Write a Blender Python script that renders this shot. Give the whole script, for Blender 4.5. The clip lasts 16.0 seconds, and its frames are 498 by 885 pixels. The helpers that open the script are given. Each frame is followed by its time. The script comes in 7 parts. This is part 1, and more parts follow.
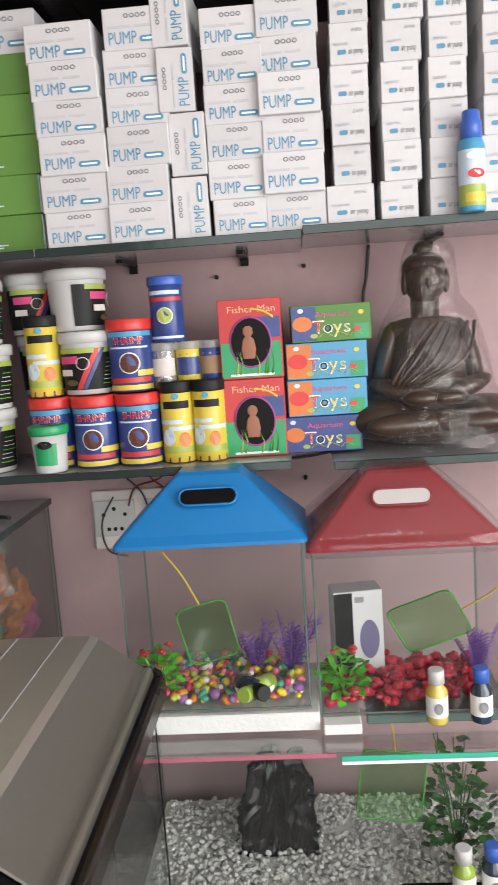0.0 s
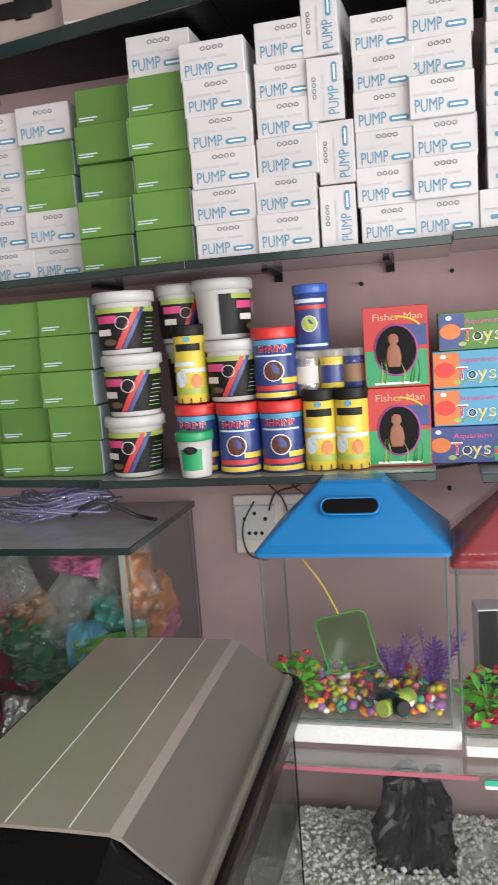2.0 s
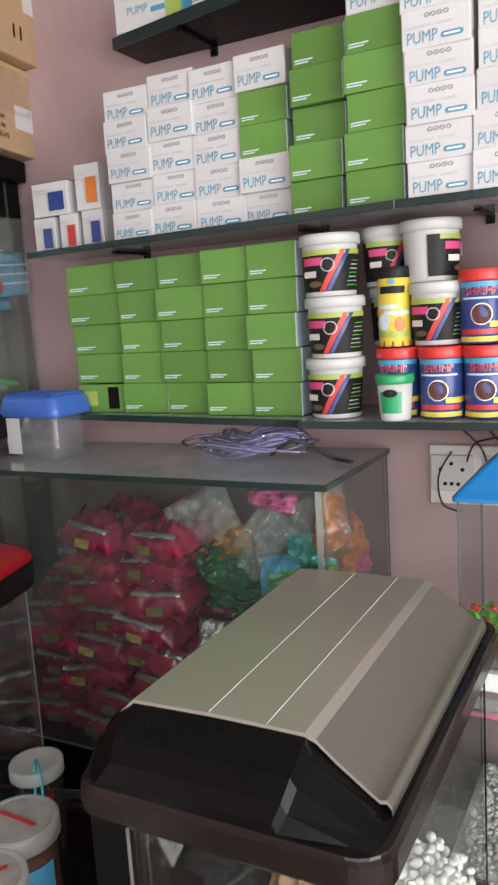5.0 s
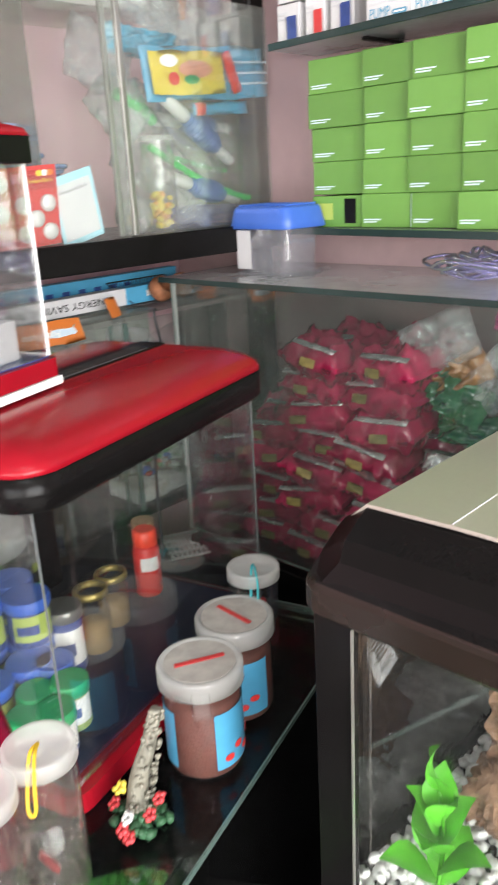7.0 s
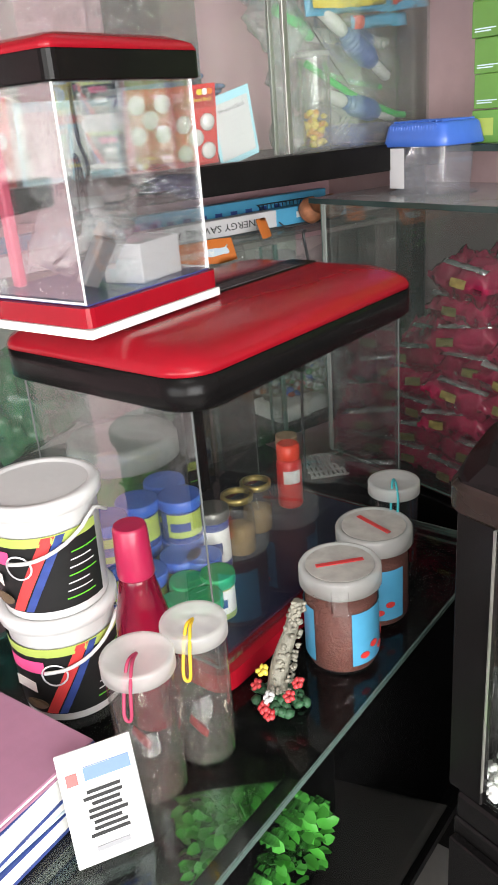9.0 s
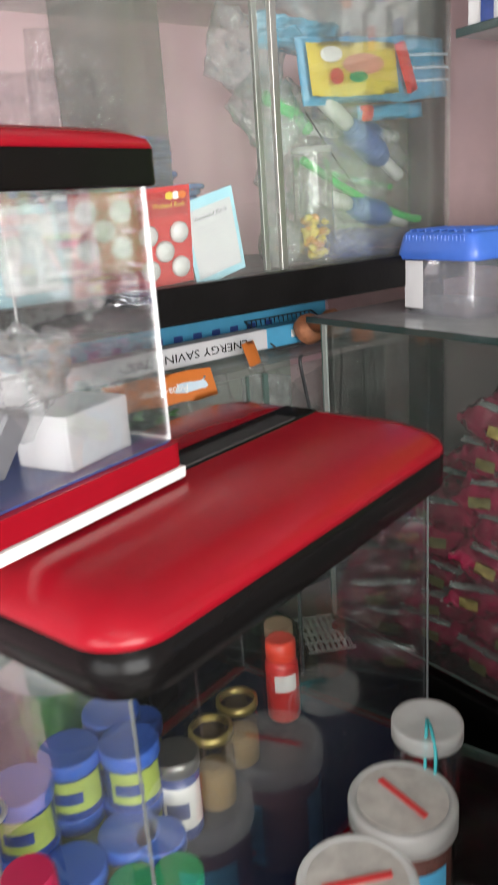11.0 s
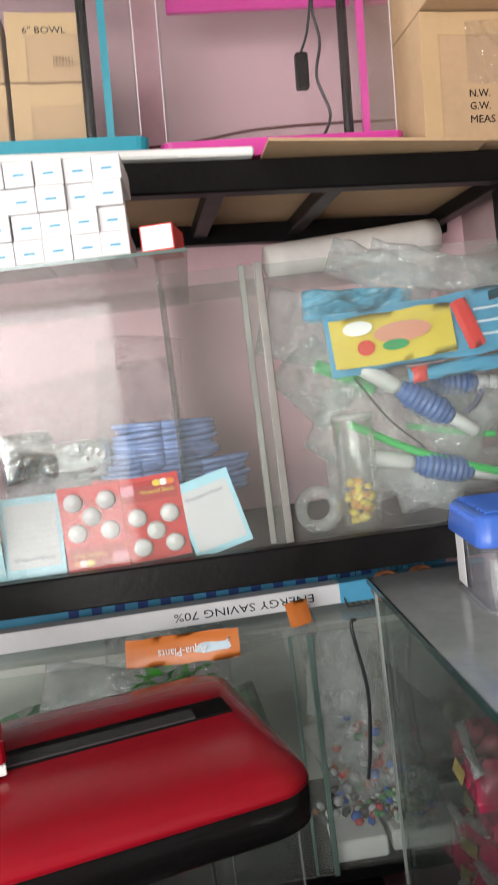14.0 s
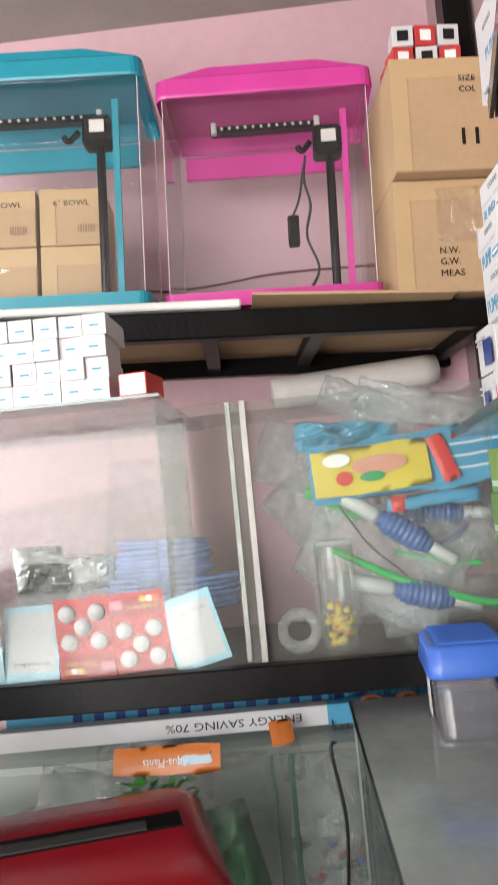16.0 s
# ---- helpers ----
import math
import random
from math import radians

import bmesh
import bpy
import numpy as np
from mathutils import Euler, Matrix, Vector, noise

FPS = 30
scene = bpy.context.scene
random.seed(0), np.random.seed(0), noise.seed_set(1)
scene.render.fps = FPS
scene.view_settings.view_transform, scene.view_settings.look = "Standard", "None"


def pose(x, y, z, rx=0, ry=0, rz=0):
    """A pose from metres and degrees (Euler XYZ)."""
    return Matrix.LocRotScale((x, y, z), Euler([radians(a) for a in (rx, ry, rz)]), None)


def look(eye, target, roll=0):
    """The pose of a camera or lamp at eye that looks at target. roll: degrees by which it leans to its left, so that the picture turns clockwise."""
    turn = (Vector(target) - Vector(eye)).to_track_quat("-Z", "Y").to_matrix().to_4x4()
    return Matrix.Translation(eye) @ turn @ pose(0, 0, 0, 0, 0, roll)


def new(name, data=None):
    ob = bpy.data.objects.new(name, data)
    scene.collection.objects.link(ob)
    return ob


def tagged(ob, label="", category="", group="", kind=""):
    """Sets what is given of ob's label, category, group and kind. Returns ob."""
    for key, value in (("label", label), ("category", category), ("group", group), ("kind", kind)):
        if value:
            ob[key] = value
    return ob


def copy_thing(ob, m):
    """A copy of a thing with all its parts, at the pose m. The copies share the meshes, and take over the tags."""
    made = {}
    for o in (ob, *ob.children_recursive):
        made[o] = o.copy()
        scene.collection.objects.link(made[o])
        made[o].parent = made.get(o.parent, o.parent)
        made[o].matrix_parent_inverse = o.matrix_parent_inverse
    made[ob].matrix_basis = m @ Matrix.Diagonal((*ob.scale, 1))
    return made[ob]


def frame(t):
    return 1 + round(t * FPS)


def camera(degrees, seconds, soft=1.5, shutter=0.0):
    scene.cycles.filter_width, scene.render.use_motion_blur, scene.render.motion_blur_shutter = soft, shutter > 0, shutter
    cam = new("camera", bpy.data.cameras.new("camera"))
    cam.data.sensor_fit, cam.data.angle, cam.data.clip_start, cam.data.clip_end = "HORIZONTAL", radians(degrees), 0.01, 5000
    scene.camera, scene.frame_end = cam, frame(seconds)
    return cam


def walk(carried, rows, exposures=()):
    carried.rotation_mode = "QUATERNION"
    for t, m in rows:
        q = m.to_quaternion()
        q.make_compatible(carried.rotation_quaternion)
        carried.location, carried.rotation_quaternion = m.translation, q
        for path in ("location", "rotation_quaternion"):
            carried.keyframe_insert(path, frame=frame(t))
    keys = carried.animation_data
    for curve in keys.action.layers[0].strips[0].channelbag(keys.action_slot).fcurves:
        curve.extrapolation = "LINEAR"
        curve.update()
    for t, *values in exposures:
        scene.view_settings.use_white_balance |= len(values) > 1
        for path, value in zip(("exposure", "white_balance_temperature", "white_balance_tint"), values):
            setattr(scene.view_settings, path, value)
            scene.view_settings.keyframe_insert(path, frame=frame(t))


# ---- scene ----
cam = camera(35.6, 16.0, shutter=0.5)
PATH = [
    (0, (0.436, 0.335, 1.762), (0.301, 2.308, 1.466), -3.9),
    (0.5, (0.43, 0.323, 1.761), (0.205, 2.29, 1.476), -4.0),
    (1, (0.424, 0.333, 1.779), (0.126, 2.289, 1.487), -4.2),
    (1.5, (0.374, 0.333, 1.775), (0.046, 2.285, 1.489), -4.1),
    (2, (0.423, 0.334, 1.776), (-0.052, 2.258, 1.505), -4.2),
    (2.5, (0.429, 0.32, 1.766), (-0.13, 2.222, 1.5), -4.3),
    (3, (0.434, 0.31, 1.764), (-0.231, 2.178, 1.498), -4.5),
    (3.2, (0.435, 0.304, 1.772), (-0.261, 2.16, 1.505), -4.6),
    (5.3, (0.393, 0.306, 1.713), (-0.557, 2.029, 1.355), -3.3),
    (5.5, (0.345, 0.316, 1.687), (-0.609, 2.026, 1.28), -3.0),
    (6, (0.225, 0.341, 1.657), (-0.766, 1.999, 1.138), -3.2),
    (6.5, (0.227, 0.348, 1.651), (-0.901, 1.889, 1.056), -2.4),
    (7, (0.328, 0.343, 1.646), (-0.992, 1.699, 1.0), -3.1),
    (7.5, (0.358, 0.304, 1.631), (-1.078, 1.512, 0.937), -4.1),
    (8, (0.362, 0.289, 1.626), (-1.155, 1.363, 0.885), -4.8),
    (8.2, (0.366, 0.288, 1.615), (-1.183, 1.311, 0.871), -5.0),
    (10.3, (0.158, 0.331, 1.644), (-1.246, 1.504, 0.836), -5.8),
    (10.5, (0.101, 0.374, 1.64), (-1.309, 1.586, 0.901), -5.4),
    (11, (0.055, 0.537, 1.66), (-1.489, 1.659, 1.063), -4.0),
    (11.5, (0.064, 0.663, 1.683), (-1.57, 1.699, 1.177), -4.2),
    (12, (0.055, 0.786, 1.692), (-1.691, 1.65, 1.239), -3.2),
    (12.5, (0.094, 0.976, 1.765), (-1.744, 1.601, 1.284), -2.0),
    (13, (0.149, 1.057, 1.742), (-1.785, 1.484, 1.465), -4.4),
    (13.5, (0.252, 1.116, 1.781), (-1.713, 1.423, 1.566), -6.1),
    (14, (0.299, 1.233, 1.809), (-1.692, 1.362, 1.664), -7.0),
    (14.5, (0.319, 1.381, 1.816), (-1.68, 1.326, 1.806), -7.7),
    (15, (0.36, 1.408, 1.828), (-1.636, 1.305, 1.904), -7.8),
    (15.5, (0.411, 1.401, 1.816), (-1.587, 1.337, 1.873), -7.0),
    (16, (0.407, 1.432, 1.829), (-1.585, 1.339, 1.972), -5.4),
]
walk(cam, [(t, look(eye, target, roll)) for t, eye, target, roll in PATH],
     [(0, -0.28), (3, -0.18), (5.5, 0.15), (6.5, 0.95), (8, 0.68), (10.5, 0.67), (12, 0.66), (14, 0.50), (15, 0.22), (16, 0.48)])


# ---- world and light ----
world = bpy.data.worlds.new("sky")
scene.world = world
world.use_nodes = True
wn = world.node_tree
sky = wn.nodes.new("ShaderNodeTexSky")
sky.sky_type = 'NISHITA'
sky.sun_disc = False
sky.sun_elevation, sky.sun_rotation = radians(48), radians(150)
wn.links.new(sky.outputs[0], wn.nodes["Background"].inputs[0])
wn.nodes["Background"].inputs[1].default_value = 0.12


def area_lamp(name, eye, target, sx, sy, watts, colour):
    data = bpy.data.lights.new(name, 'AREA')
    data.shape, data.size, data.size_y, data.energy, data.color = 'RECTANGLE', sx, sy, watts, colour
    ob = new(name, data)
    ob.matrix_basis = look(eye, target)
    return ob


# daylight through the wide open shop front, and an added fill under the ceiling
area_lamp("shop_front_daylight", (0.95, -2.12, 1.65), (0.6, 1.8, 1.3), 2.6, 2.2, 62, (1.0, 0.98, 0.95))
area_lamp("side_door_daylight", (2.22, -0.15, 1.75), (-1.0, 1.0, 1.6), 2.0, 2.1, 112, (1.0, 0.985, 0.96))
area_lamp("ceiling_fill", (0.5, 0.1, 2.93), (0.4, 0.3, 0), 1.2, 0.12, 3.5, (0.96, 0.98, 1.0))


# ---- materials ----
def mat(name, col, rough=0.6, metal=0.0, var=0.12, scale=6.0, bump=0.1, bscale=60.0, spec=0.5, coat=0.0, alpha=1.0,
        island=0.0, obj=0.0, tint=None):
    m = bpy.data.materials.new(name)
    m.use_nodes = True
    n, l = m.node_tree.nodes, m.node_tree.links
    b = n["Principled BSDF"]
    b.inputs["Roughness"].default_value, b.inputs["Metallic"].default_value = rough, metal
    b.inputs["Specular IOR Level"].default_value = spec
    b.inputs["Coat Weight"].default_value = coat
    b.inputs["Alpha"].default_value = alpha
    tc = n.new("ShaderNodeTexCoord")
    big, fine = n.new("ShaderNodeTexNoise"), n.new("ShaderNodeTexNoise")
    big.inputs["Scale"].default_value, fine.inputs["Scale"].default_value = scale, bscale
    big.inputs["Detail"].default_value, fine.inputs["Detail"].default_value = 5, 4
    for t in (big, fine):
        l.new(tc.outputs["Object"], t.inputs["Vector"])
    mixf = n.new("ShaderNodeMath")
    mixf.operation = 'MULTIPLY_ADD'
    l.new(fine.outputs["Fac"], mixf.inputs[0])
    mixf.inputs[1].default_value = 0.4
    l.new(big.outputs["Fac"], mixf.inputs[2])
    ramp = n.new("ShaderNodeMapRange")
    ramp.inputs["From Min"].default_value, ramp.inputs["From Max"].default_value = 0.4, 1.0
    ramp.inputs["To Min"].default_value, ramp.inputs["To Max"].default_value = 1 - var, 1 + var
    l.new(mixf.outputs[0], ramp.inputs["Value"])
    hsv = n.new("ShaderNodeHueSaturation")
    hsv.inputs["Color"].default_value = (*col, 1)
    value = ramp.outputs[0]
    if obj or island:
        src = n.new("ShaderNodeObjectInfo") if obj else n.new("ShaderNodeNewGeometry")
        rnd = src.outputs["Random"] if obj else src.outputs["Random Per Island"]
        k = obj or island
        r2 = n.new("ShaderNodeMapRange")
        r2.inputs["To Min"].default_value, r2.inputs["To Max"].default_value = 1 - k, 1 + k
        l.new(rnd, r2.inputs["Value"])
        mul = n.new("ShaderNodeMath")
        mul.operation = 'MULTIPLY'
        l.new(value, mul.inputs[0])
        l.new(r2.outputs[0], mul.inputs[1])
        value = mul.outputs[0]
    l.new(value, hsv.inputs["Value"])
    out = hsv.outputs[0]
    if tint:
        mx = n.new("ShaderNodeMix")
        mx.data_type = 'RGBA'
        r3 = n.new("ShaderNodeMapRange")
        r3.inputs["From Min"].default_value, r3.inputs["From Max"].default_value = 0.5, 0.68
        l.new(big.outputs["Fac"], r3.inputs["Value"])
        l.new(r3.outputs[0], mx.inputs["Factor"])
        l.new(out, mx.inputs[6])
        mx.inputs[7].default_value = (*tint, 1)
        out = mx.outputs[2]
    l.new(out, b.inputs["Base Color"])
    if bump:
        bp = n.new("ShaderNodeBump")
        bp.inputs["Strength"].default_value, bp.inputs["Distance"].default_value = bump, 0.004
        l.new(fine.outputs["Fac"], bp.inputs["Height"])
        l.new(bp.outputs[0], b.inputs["Normal"])
    rr = n.new("ShaderNodeMapRange")
    rr.inputs["To Min"].default_value, rr.inputs["To Max"].default_value = max(0.02, rough - 0.08), min(1, rough + 0.1)
    l.new(big.outputs["Fac"], rr.inputs["Value"])
    l.new(rr.outputs[0], b.inputs["Roughness"])
    return m


def palette(name, cols, rough=0.4, coat=0.0):
    """Loose pieces of one mesh in several colours, one for each piece."""
    m = mat(name, cols[0], rough, var=0.15, coat=coat)
    n, l = m.node_tree.nodes, m.node_tree.links
    g, r = n.new("ShaderNodeNewGeometry"), n.new("ShaderNodeValToRGB")
    r.color_ramp.interpolation = 'CONSTANT'
    while len(r.color_ramp.elements) < len(cols):
        r.color_ramp.elements.new(0.5)
    for i, c in enumerate(cols):
        r.color_ramp.elements[i].position = i / len(cols)
        r.color_ramp.elements[i].color = (*c, 1)
    l.new(g.outputs["Random Per Island"], r.inputs[0])
    l.new(r.outputs[0], n["Principled BSDF"].inputs["Base Color"])
    return m


def clear(name, tint, gloss=1.0, rough=0.03, bump=0.0, bscale=20.0, haze=0.0, ior=1.45, hcol=(0.8, 0.8, 0.8), most=1.0):
    """Thin clear sheet: see-through, with the mirror gloss of its surface and a share of milky haze."""
    m = bpy.data.materials.new(name)
    m.use_nodes = True
    n, l = m.node_tree.nodes, m.node_tree.links
    n.remove(n["Principled BSDF"])
    tr, gl, fr, mx = (n.new("ShaderNodeBsdfTransparent"), n.new("ShaderNodeBsdfGlossy"), n.new("ShaderNodeFresnel"),
                      n.new("ShaderNodeMixShader"))
    tr.inputs[0].default_value = (*tint, 1)
    gl.inputs["Roughness"].default_value = rough
    fr.inputs["IOR"].default_value = ior
    mul = n.new("ShaderNodeMath")
    mul.operation = 'MULTIPLY'
    l.new(fr.outputs[0], mul.inputs[0])
    mul.inputs[1].default_value = gloss
    low = n.new("ShaderNodeMath")
    low.operation = 'MINIMUM'
    l.new(mul.outputs[0], low.inputs[0])
    low.inputs[1].default_value = most
    l.new(low.outputs[0], mx.inputs[0])
    base = tr.outputs[0]
    tc = n.new("ShaderNodeTexCoord")
    if haze:
        df, m2, no, rg = (n.new("ShaderNodeBsdfDiffuse"), n.new("ShaderNodeMixShader"), n.new("ShaderNodeTexNoise"),
                          n.new("ShaderNodeMapRange"))
        df.inputs[0].default_value = (*hcol, 1)
        tl, half = n.new("ShaderNodeBsdfTranslucent"), n.new("ShaderNodeMixShader")
        tl.inputs[0].default_value = (*hcol, 1)
        l.new(df.outputs[0], half.inputs[1])
        l.new(tl.outputs[0], half.inputs[2])
        no.inputs["Scale"].default_value, no.inputs["Detail"].default_value = 5, 6
        l.new(tc.outputs["Object"], no.inputs["Vector"])
        l.new(no.outputs["Fac"], rg.inputs["Value"])
        rg.inputs["From Min"].default_value, rg.inputs["From Max"].default_value = 0.25, 0.75
        rg.inputs["To Min"].default_value, rg.inputs["To Max"].default_value = haze * 0.5, haze * 1.5
        l.new(rg.outputs[0], m2.inputs[0])
        l.new(base, m2.inputs[1])
        l.new(half.outputs[0], m2.inputs[2])
        base = m2.outputs[0]
    l.new(base, mx.inputs[1])
    l.new(gl.outputs[0], mx.inputs[2])
    if bump:
        no, bp = n.new("ShaderNodeTexNoise"), n.new("ShaderNodeBump")
        no.inputs["Scale"].default_value, no.inputs["Detail"].default_value = bscale, 3
        l.new(tc.outputs["Object"], no.inputs["Vector"])
        bp.inputs["Strength"].default_value, bp.inputs["Distance"].default_value = bump, 0.02
        l.new(no.outputs["Fac"], bp.inputs["Height"])
        l.new(bp.outputs[0], gl.inputs["Normal"])
        l.new(bp.outputs[0], fr.inputs["Normal"])
    l.new(mx.outputs[0], n["Material Output"].inputs["Surface"])
    return m


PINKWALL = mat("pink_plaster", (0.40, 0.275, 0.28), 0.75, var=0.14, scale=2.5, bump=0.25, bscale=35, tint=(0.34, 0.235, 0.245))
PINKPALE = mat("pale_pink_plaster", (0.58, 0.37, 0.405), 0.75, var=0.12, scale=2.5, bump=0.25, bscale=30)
FLOORTILE = mat("floor_tile", (0.42, 0.40, 0.37), 0.35, var=0.15, scale=3)
# the ceiling is out of view; its dark tone cuts bounce light on tops
CEILPAINT = mat("ceiling_paint", (0.33, 0.31, 0.29), 0.8)
BLACKPAINT = mat("black_paint", (0.005, 0.0045, 0.0045), 0.34, spec=0.12, var=0.3, scale=12, bump=0.15, bscale=90)
BLACKPLASTIC = mat("black_plastic", (0.005, 0.0045, 0.0045), 0.22, spec=0.13, var=0.2, bump=0.05, bscale=200)
SHELFGLASS = mat("smoked_shelf_glass", (0.30, 0.31, 0.31), 0.12, var=0.2, scale=8, bump=0.02)
GLASSEDGE = mat("dark_glass_edge", (0.015, 0.03, 0.028), 0.15)
GLASS = clear("tank_glass", (0.975, 0.988, 0.982), 0.32, 0.02, haze=0.005)
# haze is dust, with the doors' pale daylight reflection put into it
DUSTGLARE = clear("dusty_glare_glass", (0.93, 0.955, 0.945), 0.5, 0.05, haze=0.085, hcol=(0.58, 0.58, 0.53))
CABGLASS = clear("cabinet_glass", (0.93, 0.955, 0.945), 0.4, 0.04, haze=0.035, hcol=(0.55, 0.60, 0.56))
# divider pane with a heavy grey-green haze
DIVIDER = clear("grey_divider_glass", (0.75, 0.77, 0.74), 0.4, 0.08, haze=0.30, hcol=(0.36, 0.37, 0.34))
DARKNAVY = mat("dark_navy_card", (0.008, 0.012, 0.036), 0.3, spec=0.25)
COUNTERGLASS = clear("counter_glass", (0.72, 0.80, 0.77), 1.0, 0.02, haze=0.006)
GREENEDGE = mat("green_glass_edge", (0.085, 0.13, 0.115), 0.15, spec=0.7)
FILM = clear("clear_film", (0.975, 0.975, 0.98), 1.3, 0.05, bump=1.0, bscale=34, haze=0.006, most=0.22)
TIGHTFILM = clear("stretched_film", (0.97, 0.97, 0.98), 1.2, 0.08, bump=0.2, bscale=12, haze=0.07, hcol=(0.85, 0.8, 0.8), most=0.2)
FILMSOFT = clear("milky_film", (0.94, 0.95, 0.95), 2.4, 0.10, bump=1.0, bscale=44, haze=0.22, hcol=(0.95, 0.96, 0.96), most=0.5)
BLUEFILM = clear("blue_film", (0.55, 0.66, 0.92), 1.5, 0.12, bump=1.0, bscale=30, haze=0.20, hcol=(0.42, 0.52, 0.85), most=0.35)
ACRYLIC = clear("clear_acrylic", (0.98, 0.985, 0.985), 0.9, 0.02, haze=0.012, most=0.5)
WHITECARD = mat("white_card", (0.56, 0.55, 0.56), 0.5, var=0.05, scale=14, bump=0.04, obj=0.05)
WHITEPL = mat("white_plastic", (0.52, 0.52, 0.51), 0.35, var=0.05)
GREENCARD = mat("green_card", (0.10, 0.225, 0.042), 0.42, var=0.10, scale=10, bump=0.05, obj=0.16)
GREENDARK = mat("dark_green_print", (0.07, 0.2, 0.03), 0.42)
PALEBLUE = mat("pale_blue_card", (0.55, 0.66, 0.74), 0.5)
BROWNCARD = mat("brown_carton", (0.42, 0.28, 0.16), 0.8, var=0.14, scale=5, bump=0.15, bscale=70)
BROWNDARK = mat("dark_brown_carton", (0.30, 0.19, 0.11), 0.8, var=0.14, scale=5, bump=0.15)
TAPE = mat("packing_tape", (0.48, 0.33, 0.18), 0.22, var=0.08)
REDPL = mat("red_gloss_plastic", (0.25, 0.0045, 0.012), 0.22, spec=0.28, var=0.08, bump=0.02)
REDLID = mat("red_lid", (0.60, 0.035, 0.03), 0.35)
REDCARD = mat("red_print", (0.50, 0.04, 0.04), 0.38)
BLUEPL = mat("blue_gloss_plastic", (0.008, 0.165, 0.43), 0.3, var=0.06, bump=0.03)
BLUELID = mat("royal_blue_plastic", (0.045, 0.12, 0.46), 0.32)
NAVY = mat("navy_print", (0.03, 0.055, 0.21), 0.3, var=0.25, scale=30)
CYAN = mat("sky_blue_print", (0.07, 0.30, 0.48), 0.35)
PRINTBLUE = mat("blue_ink", (0.08, 0.26, 0.40), 0.5)
PRINTGREY = mat("grey_ink", (0.22, 0.22, 0.23), 0.5)
PRINTPALE = mat("pale_grey_ink", (0.5, 0.5, 0.52), 0.5)
INKBLACK = mat("black_ink", (0.012, 0.012, 0.012), 0.45, spec=0.2)
PRINTWHITE = mat("white_ink", (0.82, 0.82, 0.8), 0.45)
YELLOW = mat("yellow_print", (0.64, 0.50, 0.06), 0.35)
ORANGE = mat("orange_print", (0.60, 0.17, 0.035), 0.35)
GREENPL = mat("green_plastic", (0.02, 0.30, 0.11), 0.3)
LIME = mat("lime_print", (0.34, 0.42, 0.09), 0.4)
MAROON = mat("maroon_plastic", (0.10, 0.02, 0.02), 0.3)
TEAL = mat("teal_plastic", (0.015, 0.24, 0.32), 0.3, bump=0.03)
PINKPL = mat("hot_pink_plastic", (0.55, 0.045, 0.28), 0.3, bump=0.03)
SILVER = mat("brushed_champagne_metal", (0.52, 0.485, 0.42), 0.32, metal=0.62, var=0.06, scale=3, bump=0.03, bscale=150)
CHROME = mat("aluminium_channel", (0.32, 0.31, 0.29), 0.3, metal=0.8, var=0.2)
BRONZE = mat("dark_bronze_resin", (0.042, 0.026, 0.017), 0.30, var=0.4, scale=20, bump=0.3, bscale=50)
PINKPACK = mat("crimson_packet_film", (0.27, 0.014, 0.052), 0.13, var=0.45, scale=16, bump=1.0, bscale=34, obj=0.25, coat=0.8)
PACKYEL = mat("olive_label", (0.15, 0.12, 0.04), 0.35, var=0.4, scale=60, bump=0.4)
FOIL = mat("silver_foil", (0.62, 0.62, 0.62), 0.25, metal=0.8, var=0.2, scale=20, bump=0.6, bscale=40)
LEAF = mat("plastic_leaf", (0.05, 0.26, 0.03), 0.4, var=0.3, scale=25, island=0.3)
LEAFBR = mat("bright_leaf", (0.10, 0.42, 0.03), 0.3, var=0.3, scale=25, island=0.3)
LEAFDARK = mat("dark_plastic_leaf", (0.018, 0.085, 0.014), 0.4, var=0.3, scale=25, island=0.3)
PURPLELEAF = mat("purple_plastic_plant", (0.14, 0.05, 0.28), 0.4, island=0.3)
FLOWER = mat("red_flower", (0.45, 0.04, 0.045), 0.4)
ROCK = mat("black_rock", (0.006, 0.006, 0.007), 0.2, spec=0.35, var=0.4, scale=15, bump=0.5, bscale=30)
WOOD = mat("driftwood", (0.25, 0.145, 0.085), 0.75, var=0.7, scale=30, bump=0.9, bscale=110)
GRAVEL = mat("white_gravel", (0.58, 0.58, 0.55), 0.6, var=0.15, island=0.25)
WHITESTONE = mat("white_coral_stone", (0.84, 0.84, 0.81), 0.7, island=0.10)
PEBBLES = palette("mixed_pebbles", [(0.75, 0.55, 0.03), (0.6, 0.05, 0.1), (0.8, 0.75, 0.7), (0.06, 0.3, 0.2), (0.75, 0.2, 0.3),
                                    (0.75, 0.25, 0.03), (0.5, 0.55, 0.1), (0.3, 0.12, 0.35)], 0.3)
REDPEBBLES = palette("red_pebbles", [(0.42, 0.01, 0.03), (0.5, 0.02, 0.05), (0.33, 0.01, 0.03)], 0.15, 0.5)
CABLE = mat("black_cable", (0.02, 0.02, 0.022), 0.4)
DARKRED = mat("dark_red_wire", (0.12, 0.02, 0.02), 0.5)
NETGREEN = clear("green_net", (0.55, 0.80, 0.50), 0.6, 0.3, haze=0.10, hcol=(0.16, 0.42, 0.12))
TUBING = clear("violet_tubing", (0.55, 0.52, 0.82), 2.2, 0.06, haze=0.22, hcol=(0.70, 0.68, 0.92))
FOAMW = mat("white_foam", (0.70, 0.70, 0.68), 0.8, bump=0.3, bscale=120)
STEEL = mat("grey_adapter", (0.16, 0.16, 0.17), 0.4)
